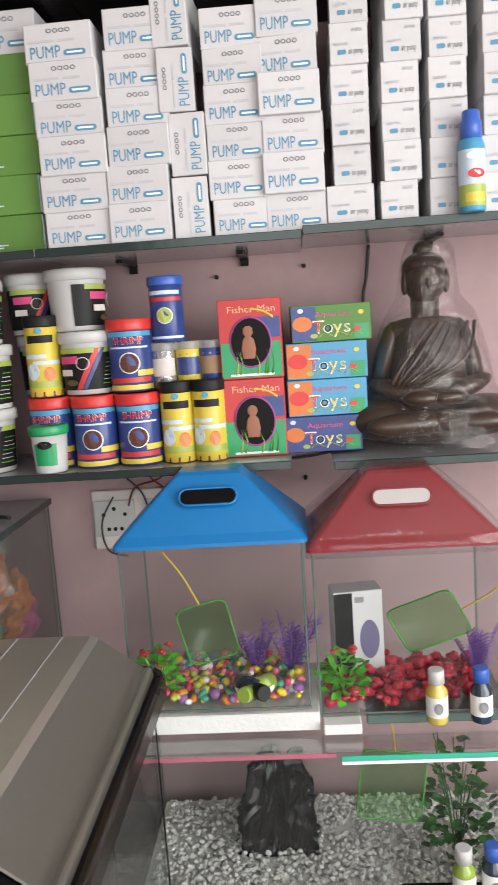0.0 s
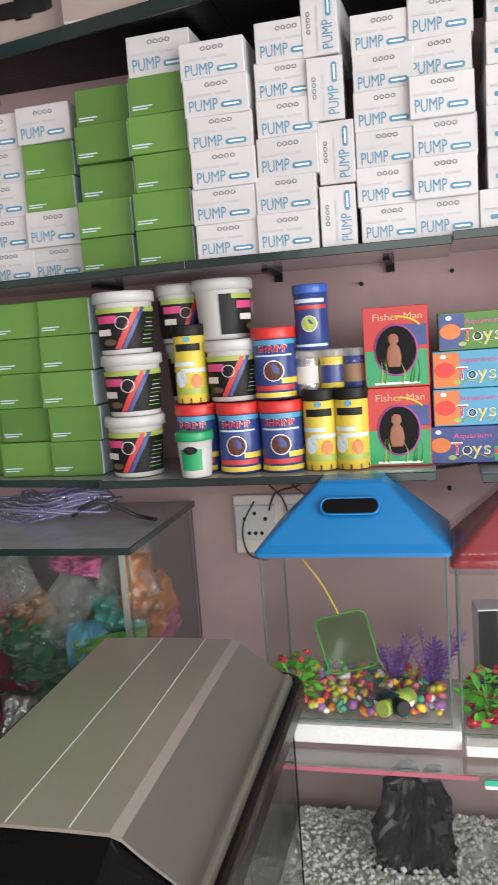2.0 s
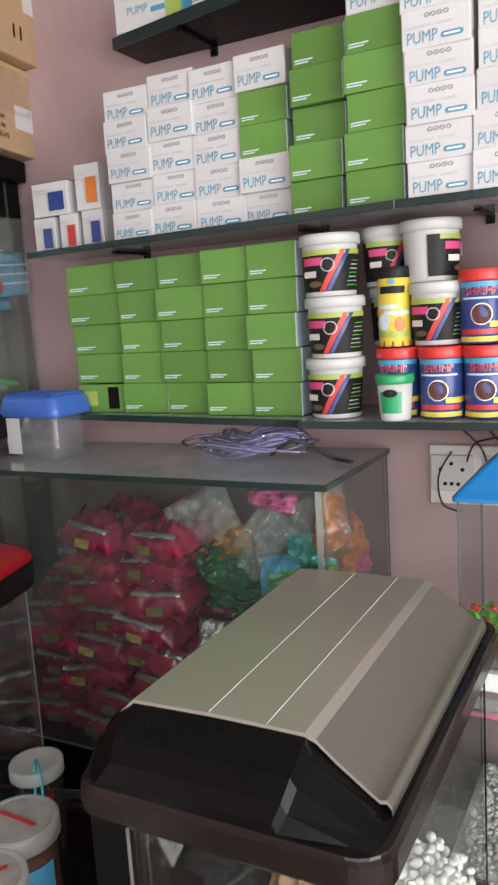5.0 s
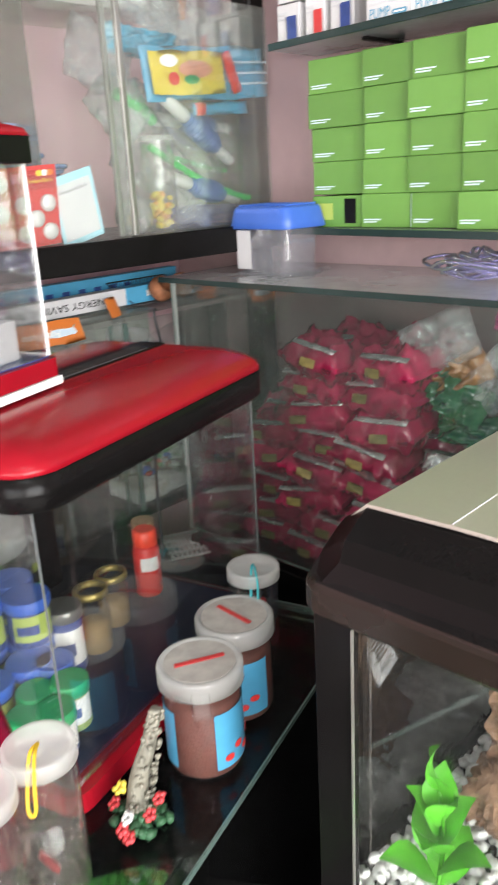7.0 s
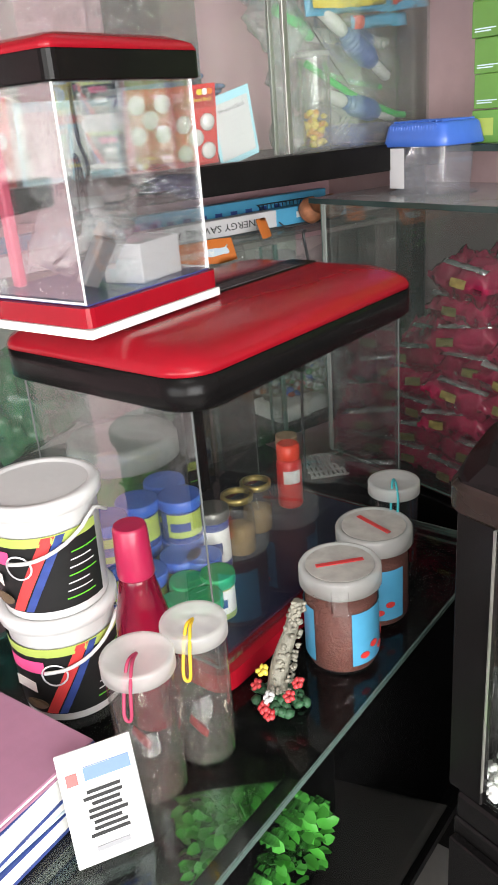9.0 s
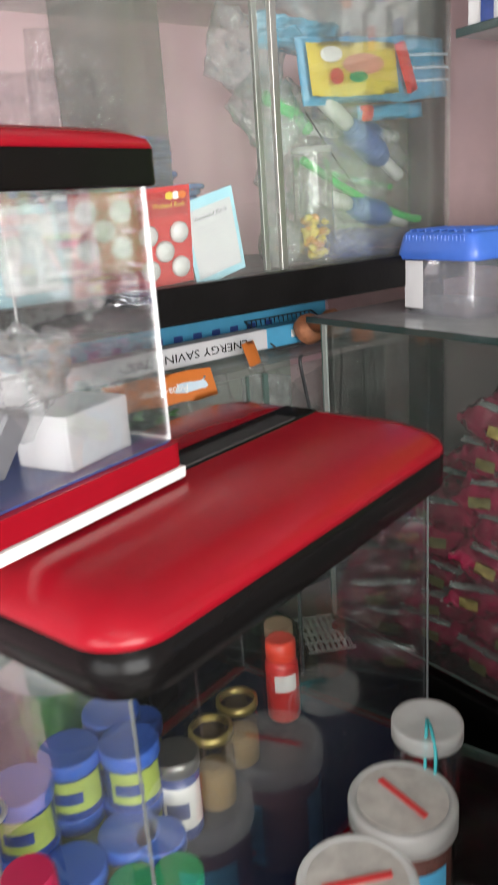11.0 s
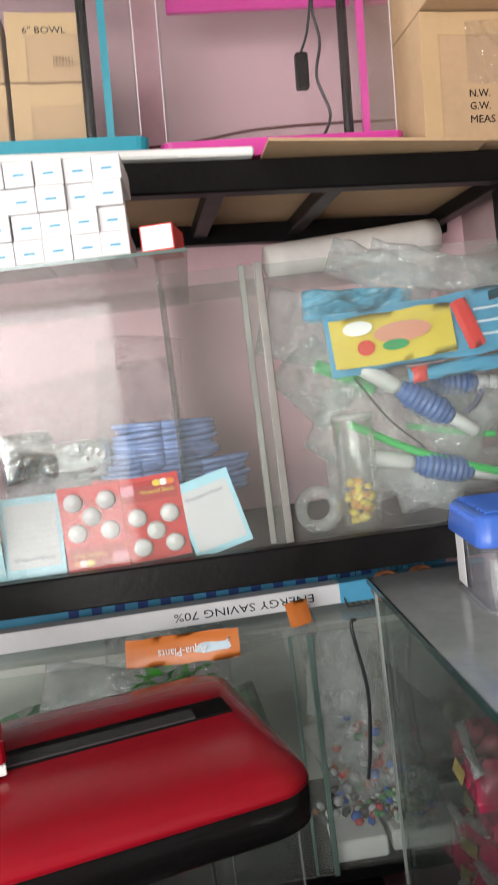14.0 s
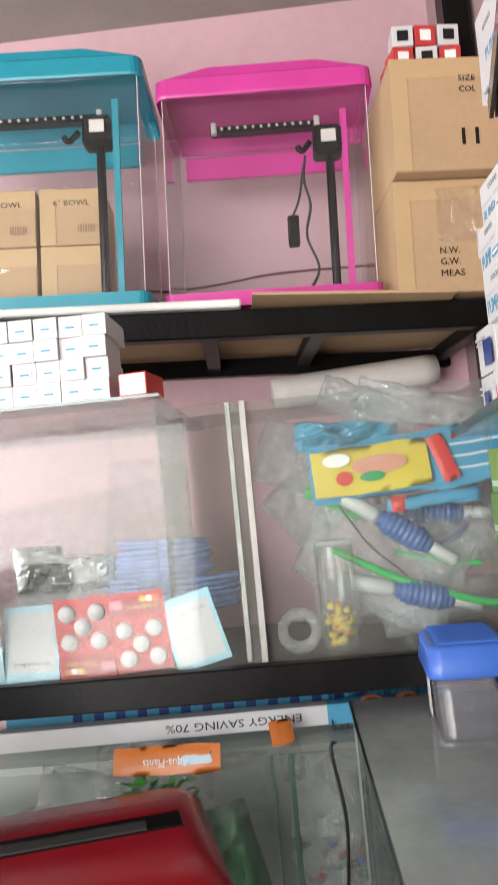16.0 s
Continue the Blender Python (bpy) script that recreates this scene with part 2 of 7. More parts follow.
OFFWHITE = mat("aged_white_board", (0.62, 0.58, 0.55), 0.5)
FOOD = mat("brown_pellets", (0.105, 0.032, 0.022), 0.6, var=0.3, scale=60, bump=0.8, bscale=250)
REDCLEAR = clear("red_bottle_plastic", (0.55, 0.02, 0.08), 1.2, 0.06, haze=0.4, hcol=(0.45, 0.01, 0.06))
CLOUDY = clear("cloudy_plastic", (0.90, 0.90, 0.90), 1.2, 0.2, haze=0.45, hcol=(0.84, 0.84, 0.81), most=0.3)
WATER = clear("water", (0.90, 0.89, 0.86), 0.8, 0.02, haze=0.05, hcol=(0.80, 0.74, 0.68), most=0.25)
MAUVE = mat("mauve_book_cover", (0.34, 0.16, 0.24), 0.5)
PAPER = mat("paper", (0.75, 0.74, 0.70), 0.7)
CORAL = mat("grey_coral_resin", (0.20, 0.19, 0.15), 0.55, var=0.5, scale=40, bump=0.9, bscale=90)


# ---- mesh helpers ----
def put(bm, other, m=None):
    me = bpy.data.meshes.new("scratch")
    other.to_mesh(me)
    other.free()
    if m is not None:
        me.transform(m)
    bm.from_mesh(me)
    bpy.data.meshes.remove(me)
    return bm


def box(c, s, bev=0.0, bm=None, seg=1, m=None):
    """A box with centre c and full sizes s, its edges bevelled."""
    b = bmesh.new()
    bmesh.ops.create_cube(b, size=1)
    bmesh.ops.scale(b, vec=s, verts=b.verts)
    if bev:
        bmesh.ops.bevel(b, geom=b.edges[:], offset=bev, segments=seg, affect='EDGES', profile=0.5)
    bmesh.ops.translate(b, vec=c, verts=b.verts)
    return put(bm or bmesh.new(), b, m)


def lathe(prof, n=24, c=(0, 0, 0), bm=None, cap=True, m=None):
    """A body turned about z from (radius, height) pairs."""
    b = bmesh.new()
    rings = [[b.verts.new((r * math.cos(2 * math.pi * i / n), r * math.sin(2 * math.pi * i / n), z)) for i in range(n)] for r, z in prof]
    for a, d in zip(rings, rings[1:]):
        for i in range(n):
            b.faces.new((a[i], a[(i + 1) % n], d[(i + 1) % n], d[i]))
    if cap:
        b.faces.new(rings[0][::-1])
        b.faces.new(rings[-1])
    for f in b.faces:
        f.smooth = len(f.verts) == 4
    bmesh.ops.translate(b, vec=c, verts=b.verts)
    return put(bm or bmesh.new(), b, m)


def tube(pts, r, n=7, bm=None, smooth=6, closed=False):
    """A round cord through the points, eased into a curve."""
    p = [Vector(q) for q in pts]
    if smooth:
        q = []
        for i in range(len(p) - 1):
            a, b0, c, d = p[max(i - 1, 0)], p[i], p[i + 1], p[min(i + 2, len(p) - 1)]
            for k in range(smooth):
                t = k / smooth
                q.append(0.5 * ((2 * b0) + (c - a) * t + (2 * a - 5 * b0 + 4 * c - d) * t * t + (3 * b0 - a - 3 * c + d) * t ** 3))
        p = q + [p[-1]]
    b = bm or bmesh.new()
    rings = []
    up = Vector((0.13, 0.21, 0.97))
    for i, v in enumerate(p):
        w = (p[min(i + 1, len(p) - 1)] - p[max(i - 1, 0)])
        w = w.normalized() if w.length > 1e-9 else Vector((0, 0, 1))
        s = w.cross(up)
        s = s.normalized() if s.length > 1e-4 else w.orthogonal().normalized()
        u = s.cross(w)
        rr = r(i / (len(p) - 1)) if callable(r) else r
        rings.append([b.verts.new(v + rr * (math.cos(2 * math.pi * k / n) * s + math.sin(2 * math.pi * k / n) * u)) for k in range(n)])
    for a, d in zip(rings, rings[1:]):
        for k in range(n):
            b.faces.new((a[k], a[(k + 1) % n], d[(k + 1) % n], d[k])).smooth = True
    b.faces.new(rings[0][::-1])
    b.faces.new(rings[-1])
    return b


def loft(sections, bm=None, cap=True, smooth=False):
    """A skin over rings that all have the same number of points."""
    b = bm or bmesh.new()
    rings = [[b.verts.new(v) for v in s] for s in sections]
    k = len(rings[0])
    for a, d in zip(rings, rings[1:]):
        for i in range(k):
            b.faces.new((a[i], a[(i + 1) % k], d[(i + 1) % k], d[i])).smooth = smooth
    if cap:
        b.faces.new(rings[0][::-1])
        b.faces.new(rings[-1])
    return b


def rounded(w, d, r, z, n=5, cx=0.0, cy=0.0):
    """Points of a rectangle with rounded corners at height z."""
    out = []
    for sx, sy, a0 in ((1, 1, 0), (-1, 1, 90), (-1, -1, 180), (1, -1, 270)):
        for i in range(n):
            a = radians(a0 + 90 * i / (n - 1))
            out.append((cx + sx * (w / 2 - r) + r * math.cos(a), cy + sy * (d / 2 - r) + r * math.sin(a), z))
    return out


def pebble_mesh(bm, c, r, rng, sub=1):
    b = bmesh.new()
    bmesh.ops.create_icosphere(b, subdivisions=sub, radius=1)
    sx, sy, sz = r * rng.uniform(0.8, 1.25), r * rng.uniform(0.7, 1.1), r * rng.uniform(0.55, 0.85)
    for v in b.verts:
        k = 1 + rng.uniform(-0.12, 0.12)
        v.co = Vector((v.co.x * sx * k, v.co.y * sy * k, v.co.z * sz * k))
    for f in b.faces:
        f.smooth = True
    put(bm, b, pose(*c, rng.uniform(-40, 40), rng.uniform(-40, 40), rng.uniform(0, 360)))


def pillow(w, h, t, seed, nx=14, ny=9, rough=0.5, crimp=0.08):
    """A filled film bag, lying flat: w by h, t thick, wrinkled, with sealed ends."""
    b = bmesh.new()
    layers = []
    for side in (1, -1):
        g = []
        for i in range(nx + 1):
            row = []
            for j in range(ny + 1):
                u, v = i / nx * 2 - 1, j / ny * 2 - 1
                edge = max(0.0, 1 - abs(u) ** 6) * max(0.0, 1 - abs(v) ** 4)
                if abs(u) > 1 - crimp:
                    edge = 0.04
                q = noise.noise(Vector((u * 2.3 + seed * 3.1, v * 2.3, side * 5.0 + seed)))
                q2 = noise.noise(Vector((u * 7 + seed, v * 6 + 9, side * 3.0)))
                z = side * t / 2 * edge ** 0.6 * (1 + rough * q + rough * 0.5 * q2)
                pull = 1 - 0.10 * (edge ** 0.5) * abs(q2)
                row.append(b.verts.new((u * w / 2 * pull, v * h / 2 * (1 - 0.06 * abs(u) ** 3) + 0.02 * w * q, z)))
            g.append(row)
        layers.append(g)
    for k, g in enumerate(layers):
        for i in range(nx):
            for j in range(ny):
                f = (g[i][j], g[i + 1][j], g[i + 1][j + 1], g[i][j + 1])
                b.faces.new(f if k == 0 else f[::-1]).smooth = True
    top, bot = layers
    rim_t = [top[i][0] for i in range(nx + 1)] + [top[nx][j] for j in range(1, ny + 1)] + [top[i][ny] for i in range(nx - 1, -1, -1)] + [top[0][j] for j in range(ny - 1, 0, -1)]
    rim_b = [bot[i][0] for i in range(nx + 1)] + [bot[nx][j] for j in range(1, ny + 1)] + [bot[i][ny] for i in range(nx - 1, -1, -1)] + [bot[0][j] for j in range(ny - 1, 0, -1)]
    for i in range(len(rim_t)):
        j = (i + 1) % len(rim_t)
        b.faces.new((rim_t[i], rim_b[i], rim_b[j], rim_t[j]))
    return b


MESHES = {}


def text_mesh(words, size, wide=0.0):
    """Letters of the built-in font as a flat mesh, centred; wide: the width to stretch to."""
    key = (words, size, wide)
    if key not in MESHES:
        cu = bpy.data.curves.new("letters", 'FONT')
        cu.body, cu.size, cu.align_x, cu.align_y, cu.resolution_u, cu.extrude = words, size, 'CENTER', 'CENTER', 2, 0.0002
        ob = bpy.data.objects.new("letters", cu)
        scene.collection.objects.link(ob)
        me = bpy.data.meshes.new_from_object(ob.evaluated_get(bpy.context.evaluated_depsgraph_get()))
        bpy.data.objects.remove(ob)
        if wide:
            xs = [v.co.x for v in me.vertices]
            k = wide / max(1e-6, max(xs) - min(xs))
            me.transform(Matrix.Diagonal((k, 1, 1, 1)))
        MESHES[key] = me
    return MESHES[key].copy()


def part(name, bm, material, parent, label="", m=None):
    me = bm
    if not isinstance(bm, bpy.types.Mesh):
        me = bpy.data.meshes.new(name)
        bm.normal_update()
        bm.to_mesh(me)
        bm.free()
    me.materials.clear()
    me.materials.append(material)
    ob = new(name, me)
    ob.parent = parent
    if m is not None:
        ob.matrix_basis = m
    if label:
        tagged(ob, label)
    if material.name in CLEARNAMES:
        ob.visible_shadow = False
    return ob


CLEARNAMES = {m.name for m in (GLASS, DUSTGLARE, COUNTERGLASS, FILM, FILMSOFT, BLUEFILM, ACRYLIC, NETGREEN, TUBING, CLOUDY, WATER, REDCLEAR)}


def thing(name, label, category, m=None, group="", kind=""):
    ob = new(name)
    ob.empty_display_size = 0.02
    if m is not None:
        ob.matrix_basis = m
    return tagged(ob, label, category, group, kind)


def solid(name, bm, material, label, category="", m=None, group="", kind=""):
    ob = part(name, bm, material, None, "", m)
    return tagged(ob, label, category, group, kind)


def spread(ob, places):
    ob.matrix_basis = places[0]
    return [ob] + [copy_thing(ob, m) for m in places[1:]]


FACE = pose(0, 0, 0, 90, 0, 0)          # lays a flat print upright, facing the front (-y)


def panel(w, h, bev=0.0, t=0.0006):
    """A thin printed patch, w by h, lying in its own plane."""
    return box((0, 0, 0), (w, h, t), bev)


def ellipse(w, h, n=20, t=0.0006):
    return lathe([(0.5, -t / 2), (0.5, t / 2)], n, m=Matrix.Diagonal((w, h, 1, 1)))


def on_front(x, z, y, lift=0.0005, turn=0.0):
    return pose(x, y - lift, z) @ FACE @ pose(0, 0, 0, 0, 0, turn)


def on_can(r, a, z, h=0.0):
    """A place on a round wall: a degrees round from the front."""
    return pose(0, 0, 0, 0, 0, a) @ pose(0, -r - 0.0004 - h, z) @ FACE


def wrap(r, z0, z1, a0, a1, n=10):
    """A curved label on a round wall, from a0 to a1 degrees round from the front."""
    b = bmesh.new()
    lo, hi = [], []
    for i in range(n + 1):
        a = radians(-90 + a0 + (a1 - a0) * i / n)
        rr0, rr1 = (r if not isinstance(r, tuple) else r[0]), (r if not isinstance(r, tuple) else r[1])
        lo.append(b.verts.new((rr0 * math.cos(a), rr0 * math.sin(a), z0)))
        hi.append(b.verts.new((rr1 * math.cos(a), rr1 * math.sin(a), z1)))
    for i in range(n):
        b.faces.new((lo[i], lo[i + 1], hi[i + 1], hi[i])).smooth = True
    return b


def bend(me, r, lift=0.0009):
    """Wraps a flat print round an upright can of radius r, facing the front."""
    for v in me.vertices:
        a = v.co.x / r
        rr = r + lift + v.co.z
        v.co = Vector((rr * math.sin(a), -rr * math.cos(a), v.co.y))
    return me


def bend_bm(bm, r, lift=0.0009):
    for v in bm.verts:
        a = v.co.x / r
        rr = r + lift + v.co.z
        v.co = Vector((rr * math.sin(a), -rr * math.cos(a), v.co.y))
    return bm



# ---- the shop room ----
WALL_Y, WALL_X = 1.87, -1.40
solid("floor", box((0.4, -0.15, -0.05), (3.9, 4.3, 0.1)), FLOORTILE, "grey tiled shop floor", kind="structure")
solid("ceiling", box((0.4, -0.15, 3.05), (3.9, 4.3, 0.1)), CEILPAINT, "plain unseen ceiling, kept dark to cut bounce light", kind="structure")
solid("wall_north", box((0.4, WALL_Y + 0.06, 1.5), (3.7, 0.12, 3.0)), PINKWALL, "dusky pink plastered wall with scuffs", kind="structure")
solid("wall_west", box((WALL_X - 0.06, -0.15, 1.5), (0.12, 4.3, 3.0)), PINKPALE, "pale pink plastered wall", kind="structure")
for ey, ew in ((1.46, 1.1), (-1.75, 1.1)):
    solid("wall_east", box((2.31, ey, 1.5), (0.12, ew, 3.0)), PINKWALL, "dusky pink plastered wall beside the side door", kind="structure")
solid("wall_east_lintel", box((2.31, -0.145, 2.92), (0.12, 2.1, 0.16)), PINKWALL, "beam over the wide side door", kind="structure")
for sx, w in ((-0.95, 0.9), (2.3, 0.14)):
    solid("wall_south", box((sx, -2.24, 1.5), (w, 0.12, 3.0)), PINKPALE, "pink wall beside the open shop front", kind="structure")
solid("wall_south_lintel", box((0.87, -2.24, 2.9), (2.72, 0.12, 0.2)), PINKPALE, "beam over the open shop front", kind="structure")
solid("ground", box((0.4, -12, -0.08), (60, 19.4, 0.06)), FLOORTILE, "pale paving outside the shop front", kind="structure")
# dark post in the corner
solid("corner_post", box((-1.055, 1.835, 1.55), (0.06, 0.05, 3.0), 0.004), BLACKPAINT, "black painted upright post in the corner", kind="structure")
# cracks and nail holes on the wall
for x, z in ((0.46, 1.87), (0.44, 1.455), (0.29, 1.86)):
    o = solid("nail", lathe([(0.0045, 0), (0.004, 0.004), (0.0015, 0.005), (0.0015, 0.016), (0.003, 0.017)], 8), INKBLACK,
              "small dark nail stuck in the pink wall", "nail", pose(x, WALL_Y, z) @ pose(0, 0, 0, 90, 0, 0))


# ---- wall shelves ----
def skewed(bm, w, k):
    """Draws the left end of a shelf's front back by k, easing out to its right end."""
    for v in bm.verts:
        if v.co.y < WALL_Y - 0.05:
            v.co.y += k * (0.5 - v.co.x / w)
    return bm


def shelf(name, x0, x1, y0, z, label, t=0.012, mat_top=SHELFGLASS, skew=0.0):
    s = thing(name, label, "shelf", pose((x0 + x1) / 2, 0, z))
    w = x1 - x0
    part("board", skewed(box((0, (y0 + 0.004 + WALL_Y) / 2, -t / 2), (w, WALL_Y - y0 - 0.006, t), 0.001), w, skew), mat_top, s)
    part("edge_strip", skewed(box((0, y0, -t / 2), (w, 0.006, t + 0.002), 0.0008), w, skew), GLASSEDGE, s, "dark front edge")
    k = max(2, int(w / 0.45))
    for i in range(k):
        bx = -w / 2 + w * (i + 0.5) / k
        bm = box((bx, (y0 + WALL_Y) / 2 + 0.06, -t - 0.004), (0.012, WALL_Y - y0 - 0.13, 0.006))
        box((bx, WALL_Y - 0.006, -t - 0.010), (0.016, 0.008, 0.018), 0.001, bm)
        part("bracket", bm, BLACKPAINT, s)
    return s


shelf("wall_shelf", -0.88, 0.02, 1.612, 1.908, "upper glass wall shelf packed with white and green boxes", skew=0.095)
shelf("wall_shelf", 0.021, 0.455, 1.612, 1.908, "upper glass wall shelf packed with pump boxes")
shelf("wall_shelf", 0.457, 1.9, 1.617, 1.914, "upper glass wall shelf holding air pump boxes")
shelf("wall_shelf", -0.84, -0.18, 1.630, 1.534, "lower glass wall shelf under the stacked green boxes", skew=0.085)
shelf("wall_shelf", -0.179, 0.417, 1.617, 1.534, "lower glass wall shelf crowded with fish food tubs")
shelf("wall_shelf", 0.489, 1.9, 1.617, 1.528, "lower glass wall shelf under the seated statue")
shelf("wall_shelf", -0.62, 0.1, 1.60, 2.328, "topmost dark wall shelf with printed pump cartons", 0.022, BLACKPAINT, 0.15)
shelf("wall_shelf", 0.101, 1.9, 1.60, 2.328, "topmost dark wall shelf with large cartons", 0.022, BLACKPAINT)


# ---- pump boxes on the upper shelf ----
def four_blocks(w, h):
    """A plain mark of four ring shapes in a row."""
    b = bmesh.new()
    for i in range(4):
        lathe([(0.5, -0.0003), (0.5, 0.0003), (0.30, 0.0003), (0.30, -0.0003)], 10, bm=b, cap=False, m=pose(w * (i / 3 - 0.5) * 0.78, 0, 0) @ Matrix.Diagonal((w * 0.23, h, 1, 1)))
    return b


def pump_box(kind, w=0.096, h=0.0575, d=0.145):
    o = thing("pump_box", "white card filter pump box with blue lettering, stacked on the shelf", "box", group="stacked pump boxes")
    part("carton", box((0, d / 2, h / 2), (w, d, h), 0.0012), WHITECARD, o)
    f = 0.0
    if kind == "pump":
        part("logo_mark", four_blocks(0.034, 0.0066), PRINTGREY, o, "", on_front(0.002, h * 0.80, f))
        part("lettering", text_mesh("PUMP", 0.0245, 0.043), PRINTBLUE, o, "blue lettering", on_front(-0.019, h * 0.27, f))
        part("badge", loft([rounded(0.031, 0.0085, 0.004, 0), rounded(0.031, 0.0085, 0.004, 0.0005)]), PRINTBLUE, o, "", on_front(0.023, h * 0.235, f))
        b = panel(0.036, 0.0035)
        box((0.036, 0, 0), (0.024, 0.0035, 0.0006), 0, b)
        part("small_print", b, PRINTPALE, o, "", on_front(-0.024, h * 0.55, f))
        part("badge_print", panel(0.022, 0.0028), PRINTWHITE, o, "", on_front(0.023, h * 0.235, f, 0.0012))
    else:
        tagged(o, "white card air pump box with grey lettering, stacked on the shelf")
        part("logo_mark", four_blocks(0.026, 0.0055), PRINTPALE, o, "", on_front(0.021, h * 0.80, f))
        part("lettering", text_mesh("air pump", 0.0125, 0.037), PRINTGREY, o, "grey lettering", on_front(0.017, h * 0.30, f))
        part("lettering", text_mesh("aquarium", 0.009, 0.036), PRINTPALE, o, "pale grey lettering", on_front(-0.020, h * 0.50, f))
        part("badge", loft([rounded(0.021, 0.0065, 0.003, 0), rounded(0.021, 0.0065, 0.003, 0.0005)]), PRINTBLUE, o, "", on_front(-0.018, h * 0.29, f))
    return o


def green_box(w=0.1, h=0.0625, d=0.125):
    o = thing("green_box", "plain green card pump box with pale flap, stacked on the shelf", "box", group="stacked green boxes")
    part("carton", box((0, d / 2, h / 2), (w - 0.003, d, h), 0.001), GREENCARD, o)
    part("print_line", panel(0.034, 0.0022), PALEBLUE, o, "", on_front(-w * 0.26, h * 0.24, 0))
    part("print_line", panel(0.026, 0.0022), PALEBLUE, o, "", on_front(-w * 0.30, h * 0.17, 0))
    part("side_flap", box((w / 2 - 0.001, d / 2, h / 2), (0.002, d * 0.98, h * 0.96)), PALEBLUE, o, "pale blue side panel")
    return o


rnd = random.Random(4)
SH1 = 1.9085
PW, AW = 0.096, 0.078


def jit(x, z, y=1.62, sx=1.0, sz=1.0, tilt=0.0):
    return pose(x + rnd.uniform(-0.003, 0.003), y + rnd.uniform(-0.004, 0.012), z, 0, tilt, rnd.uniform(-2.2, 2.2)) @ Matrix.Diagonal((sx, 1, sz, 1))


white, green, airp = [], [], []
pitch = 0.0585
# (left edge, width, rows from below: w white, g green, a air pump)
COLS = [(-0.568, 0.098, "wwwww"), (-0.470, 0.096, "wwwww"), (-0.372, 0.098, "wwwww"), (-0.272, 0.097, "wwggw"), (-0.173, 0.10, "ggggg"),
        (-0.071, 0.105, "gggggw"), (0.043, 0.104, "wwwwww"), (0.149, 0.095, "wwwwww"), (0.316, 0.090, "wwwwww"), (0.406, 0.092, "wwwwww"),
        (0.500, 0.077, "aaaaaa"), (0.578, 0.077, "aaaaaaa"), (0.656, 0.077, "aaaaaaa"), (0.735, 0.077, "aaaaaaa"), (0.813, 0.078, "aaaaaaa"),
        (0.892, 0.078, "aaaaaa"), (0.97, 0.078, "aaaaaa")]
for left, w, rows in COLS:
    z = SH1 + (0.006 if left > 0.45 else 0)
    lean = rnd.uniform(-0.001, 0.003)
    ph = pitch + rnd.uniform(-0.0015, 0.0015) + (0.003 if rows[0] == "g" else 0)
    back = 0.10 * min(1.0, max(0.0, (0.03 - left) / 0.32))
    grow = 1 + back / 1.34
    left, w, ph = 0.39 - (0.39 - left) * grow, w * grow, ph * grow
    for i, c in enumerate(rows):
        x = left + w / 2 + lean * i
        hh = 0.0625 if c == "g" else 0.0575
        if c == "w":
            white.append(jit(x, z, 1.62 + back, w / 0.098, ph / 0.0578))
        elif c == "a":
            airp.append(jit(x, z, 1.622, w / 0.0985, ph / 0.0578))
        else:
            green.append(jit(x, z, 1.618 + back, w / 0.102, ph / 0.0628))
        z += ph
spread(pump_box("pump"), white)
spread(pump_box("air"), airp)
# four boxes standing on end, their print turned
ends = []
z = SH1
for i, (dx, rz) in enumerate(((0.0, 3), (0.002, -2), (-0.010, 4), (-0.014, -3))):
    ends.append(pose(0.279 + dx, 1.625, z + 0.049, 0, 0, rz) @ pose(0, 0, 0, 0, -90, 0) @ pose(0, 0, -0.030))
    z += 0.0985
spread(tagged(pump_box("pump"), "white card pump box standing on end, lettering turned upright"), ends)

# green boxes on the lower shelf
SH2 = 1.535
gx = [-0.800, -0.653, -0.536, -0.414, -0.303, -0.197]
gy = [1.735, 1.725, 1.710, 1.690, 1.675]
for r in range(5):
    for c in range(5):
        if r == 0 and c == 0:
            continue
        w = gx[c + 1] - gx[c]
        green.append(jit((gx[c] + gx[c + 1]) / 2, SH2 + r * 0.067, gy[c], w / 0.1, 0.067 / 0.0628))
spread(green_box(), green)
o = thing("carton", "small green and brown printed box with a dark figure", "box", pose(-0.727, 1.735, SH2))
part("carton_body", box((0, 0.06, 0.032), (0.130, 0.12, 0.064), 0.001), GREENCARD, o)
part("picture_patch", panel(0.03, 0.05), BLACKPAINT, o, "dark picture", on_front(0.036, 0.033, 0))
part("label_patch", panel(0.04, 0.034), LIME, o, "pale label", on_front(-0.03, 0.032, 0))

# small product boxes at the far end of the upper shelf
for i, (x, zz, w, h, pic) in enumerate(((-0.775, 0, 0.062, 0.082, NAVY), (-0.708, 0, 0.05, 0.084, REDCARD), (-0.645, 0, 0.06, 0.086, NAVY), (-0.752, 0.085, 0.105, 0.075, NAVY),
                                        (-0.65, 0.087, 0.066, 0.10, ORANGE))):
    o = thing("product_box", "small white printed product box on the shelf end", "box", pose(0.338 - (0.338 - x) * 1.09, 1.765, SH1 + zz, 0, 0, rnd.uniform(-3, 3)), group="small product boxes")
    part("carton", box((0, 0.05, h / 2), (w, 0.09, h), 0.001), WHITECARD, o)
    part("picture_patch", panel(w * 0.42, h * 0.55, 0), pic, o, "printed picture", on_front(w * 0.2, h * 0.42, 0))
    part("print_line", panel(w * 0.4, 0.004), PRINTPALE, o, "", on_front(-w * 0.2, h * 0.78, 0))
    part("print_line", panel(w * 0.3, 0.003), PRINTPALE, o, "", on_front(-w * 0.22, h * 0.66, 0))

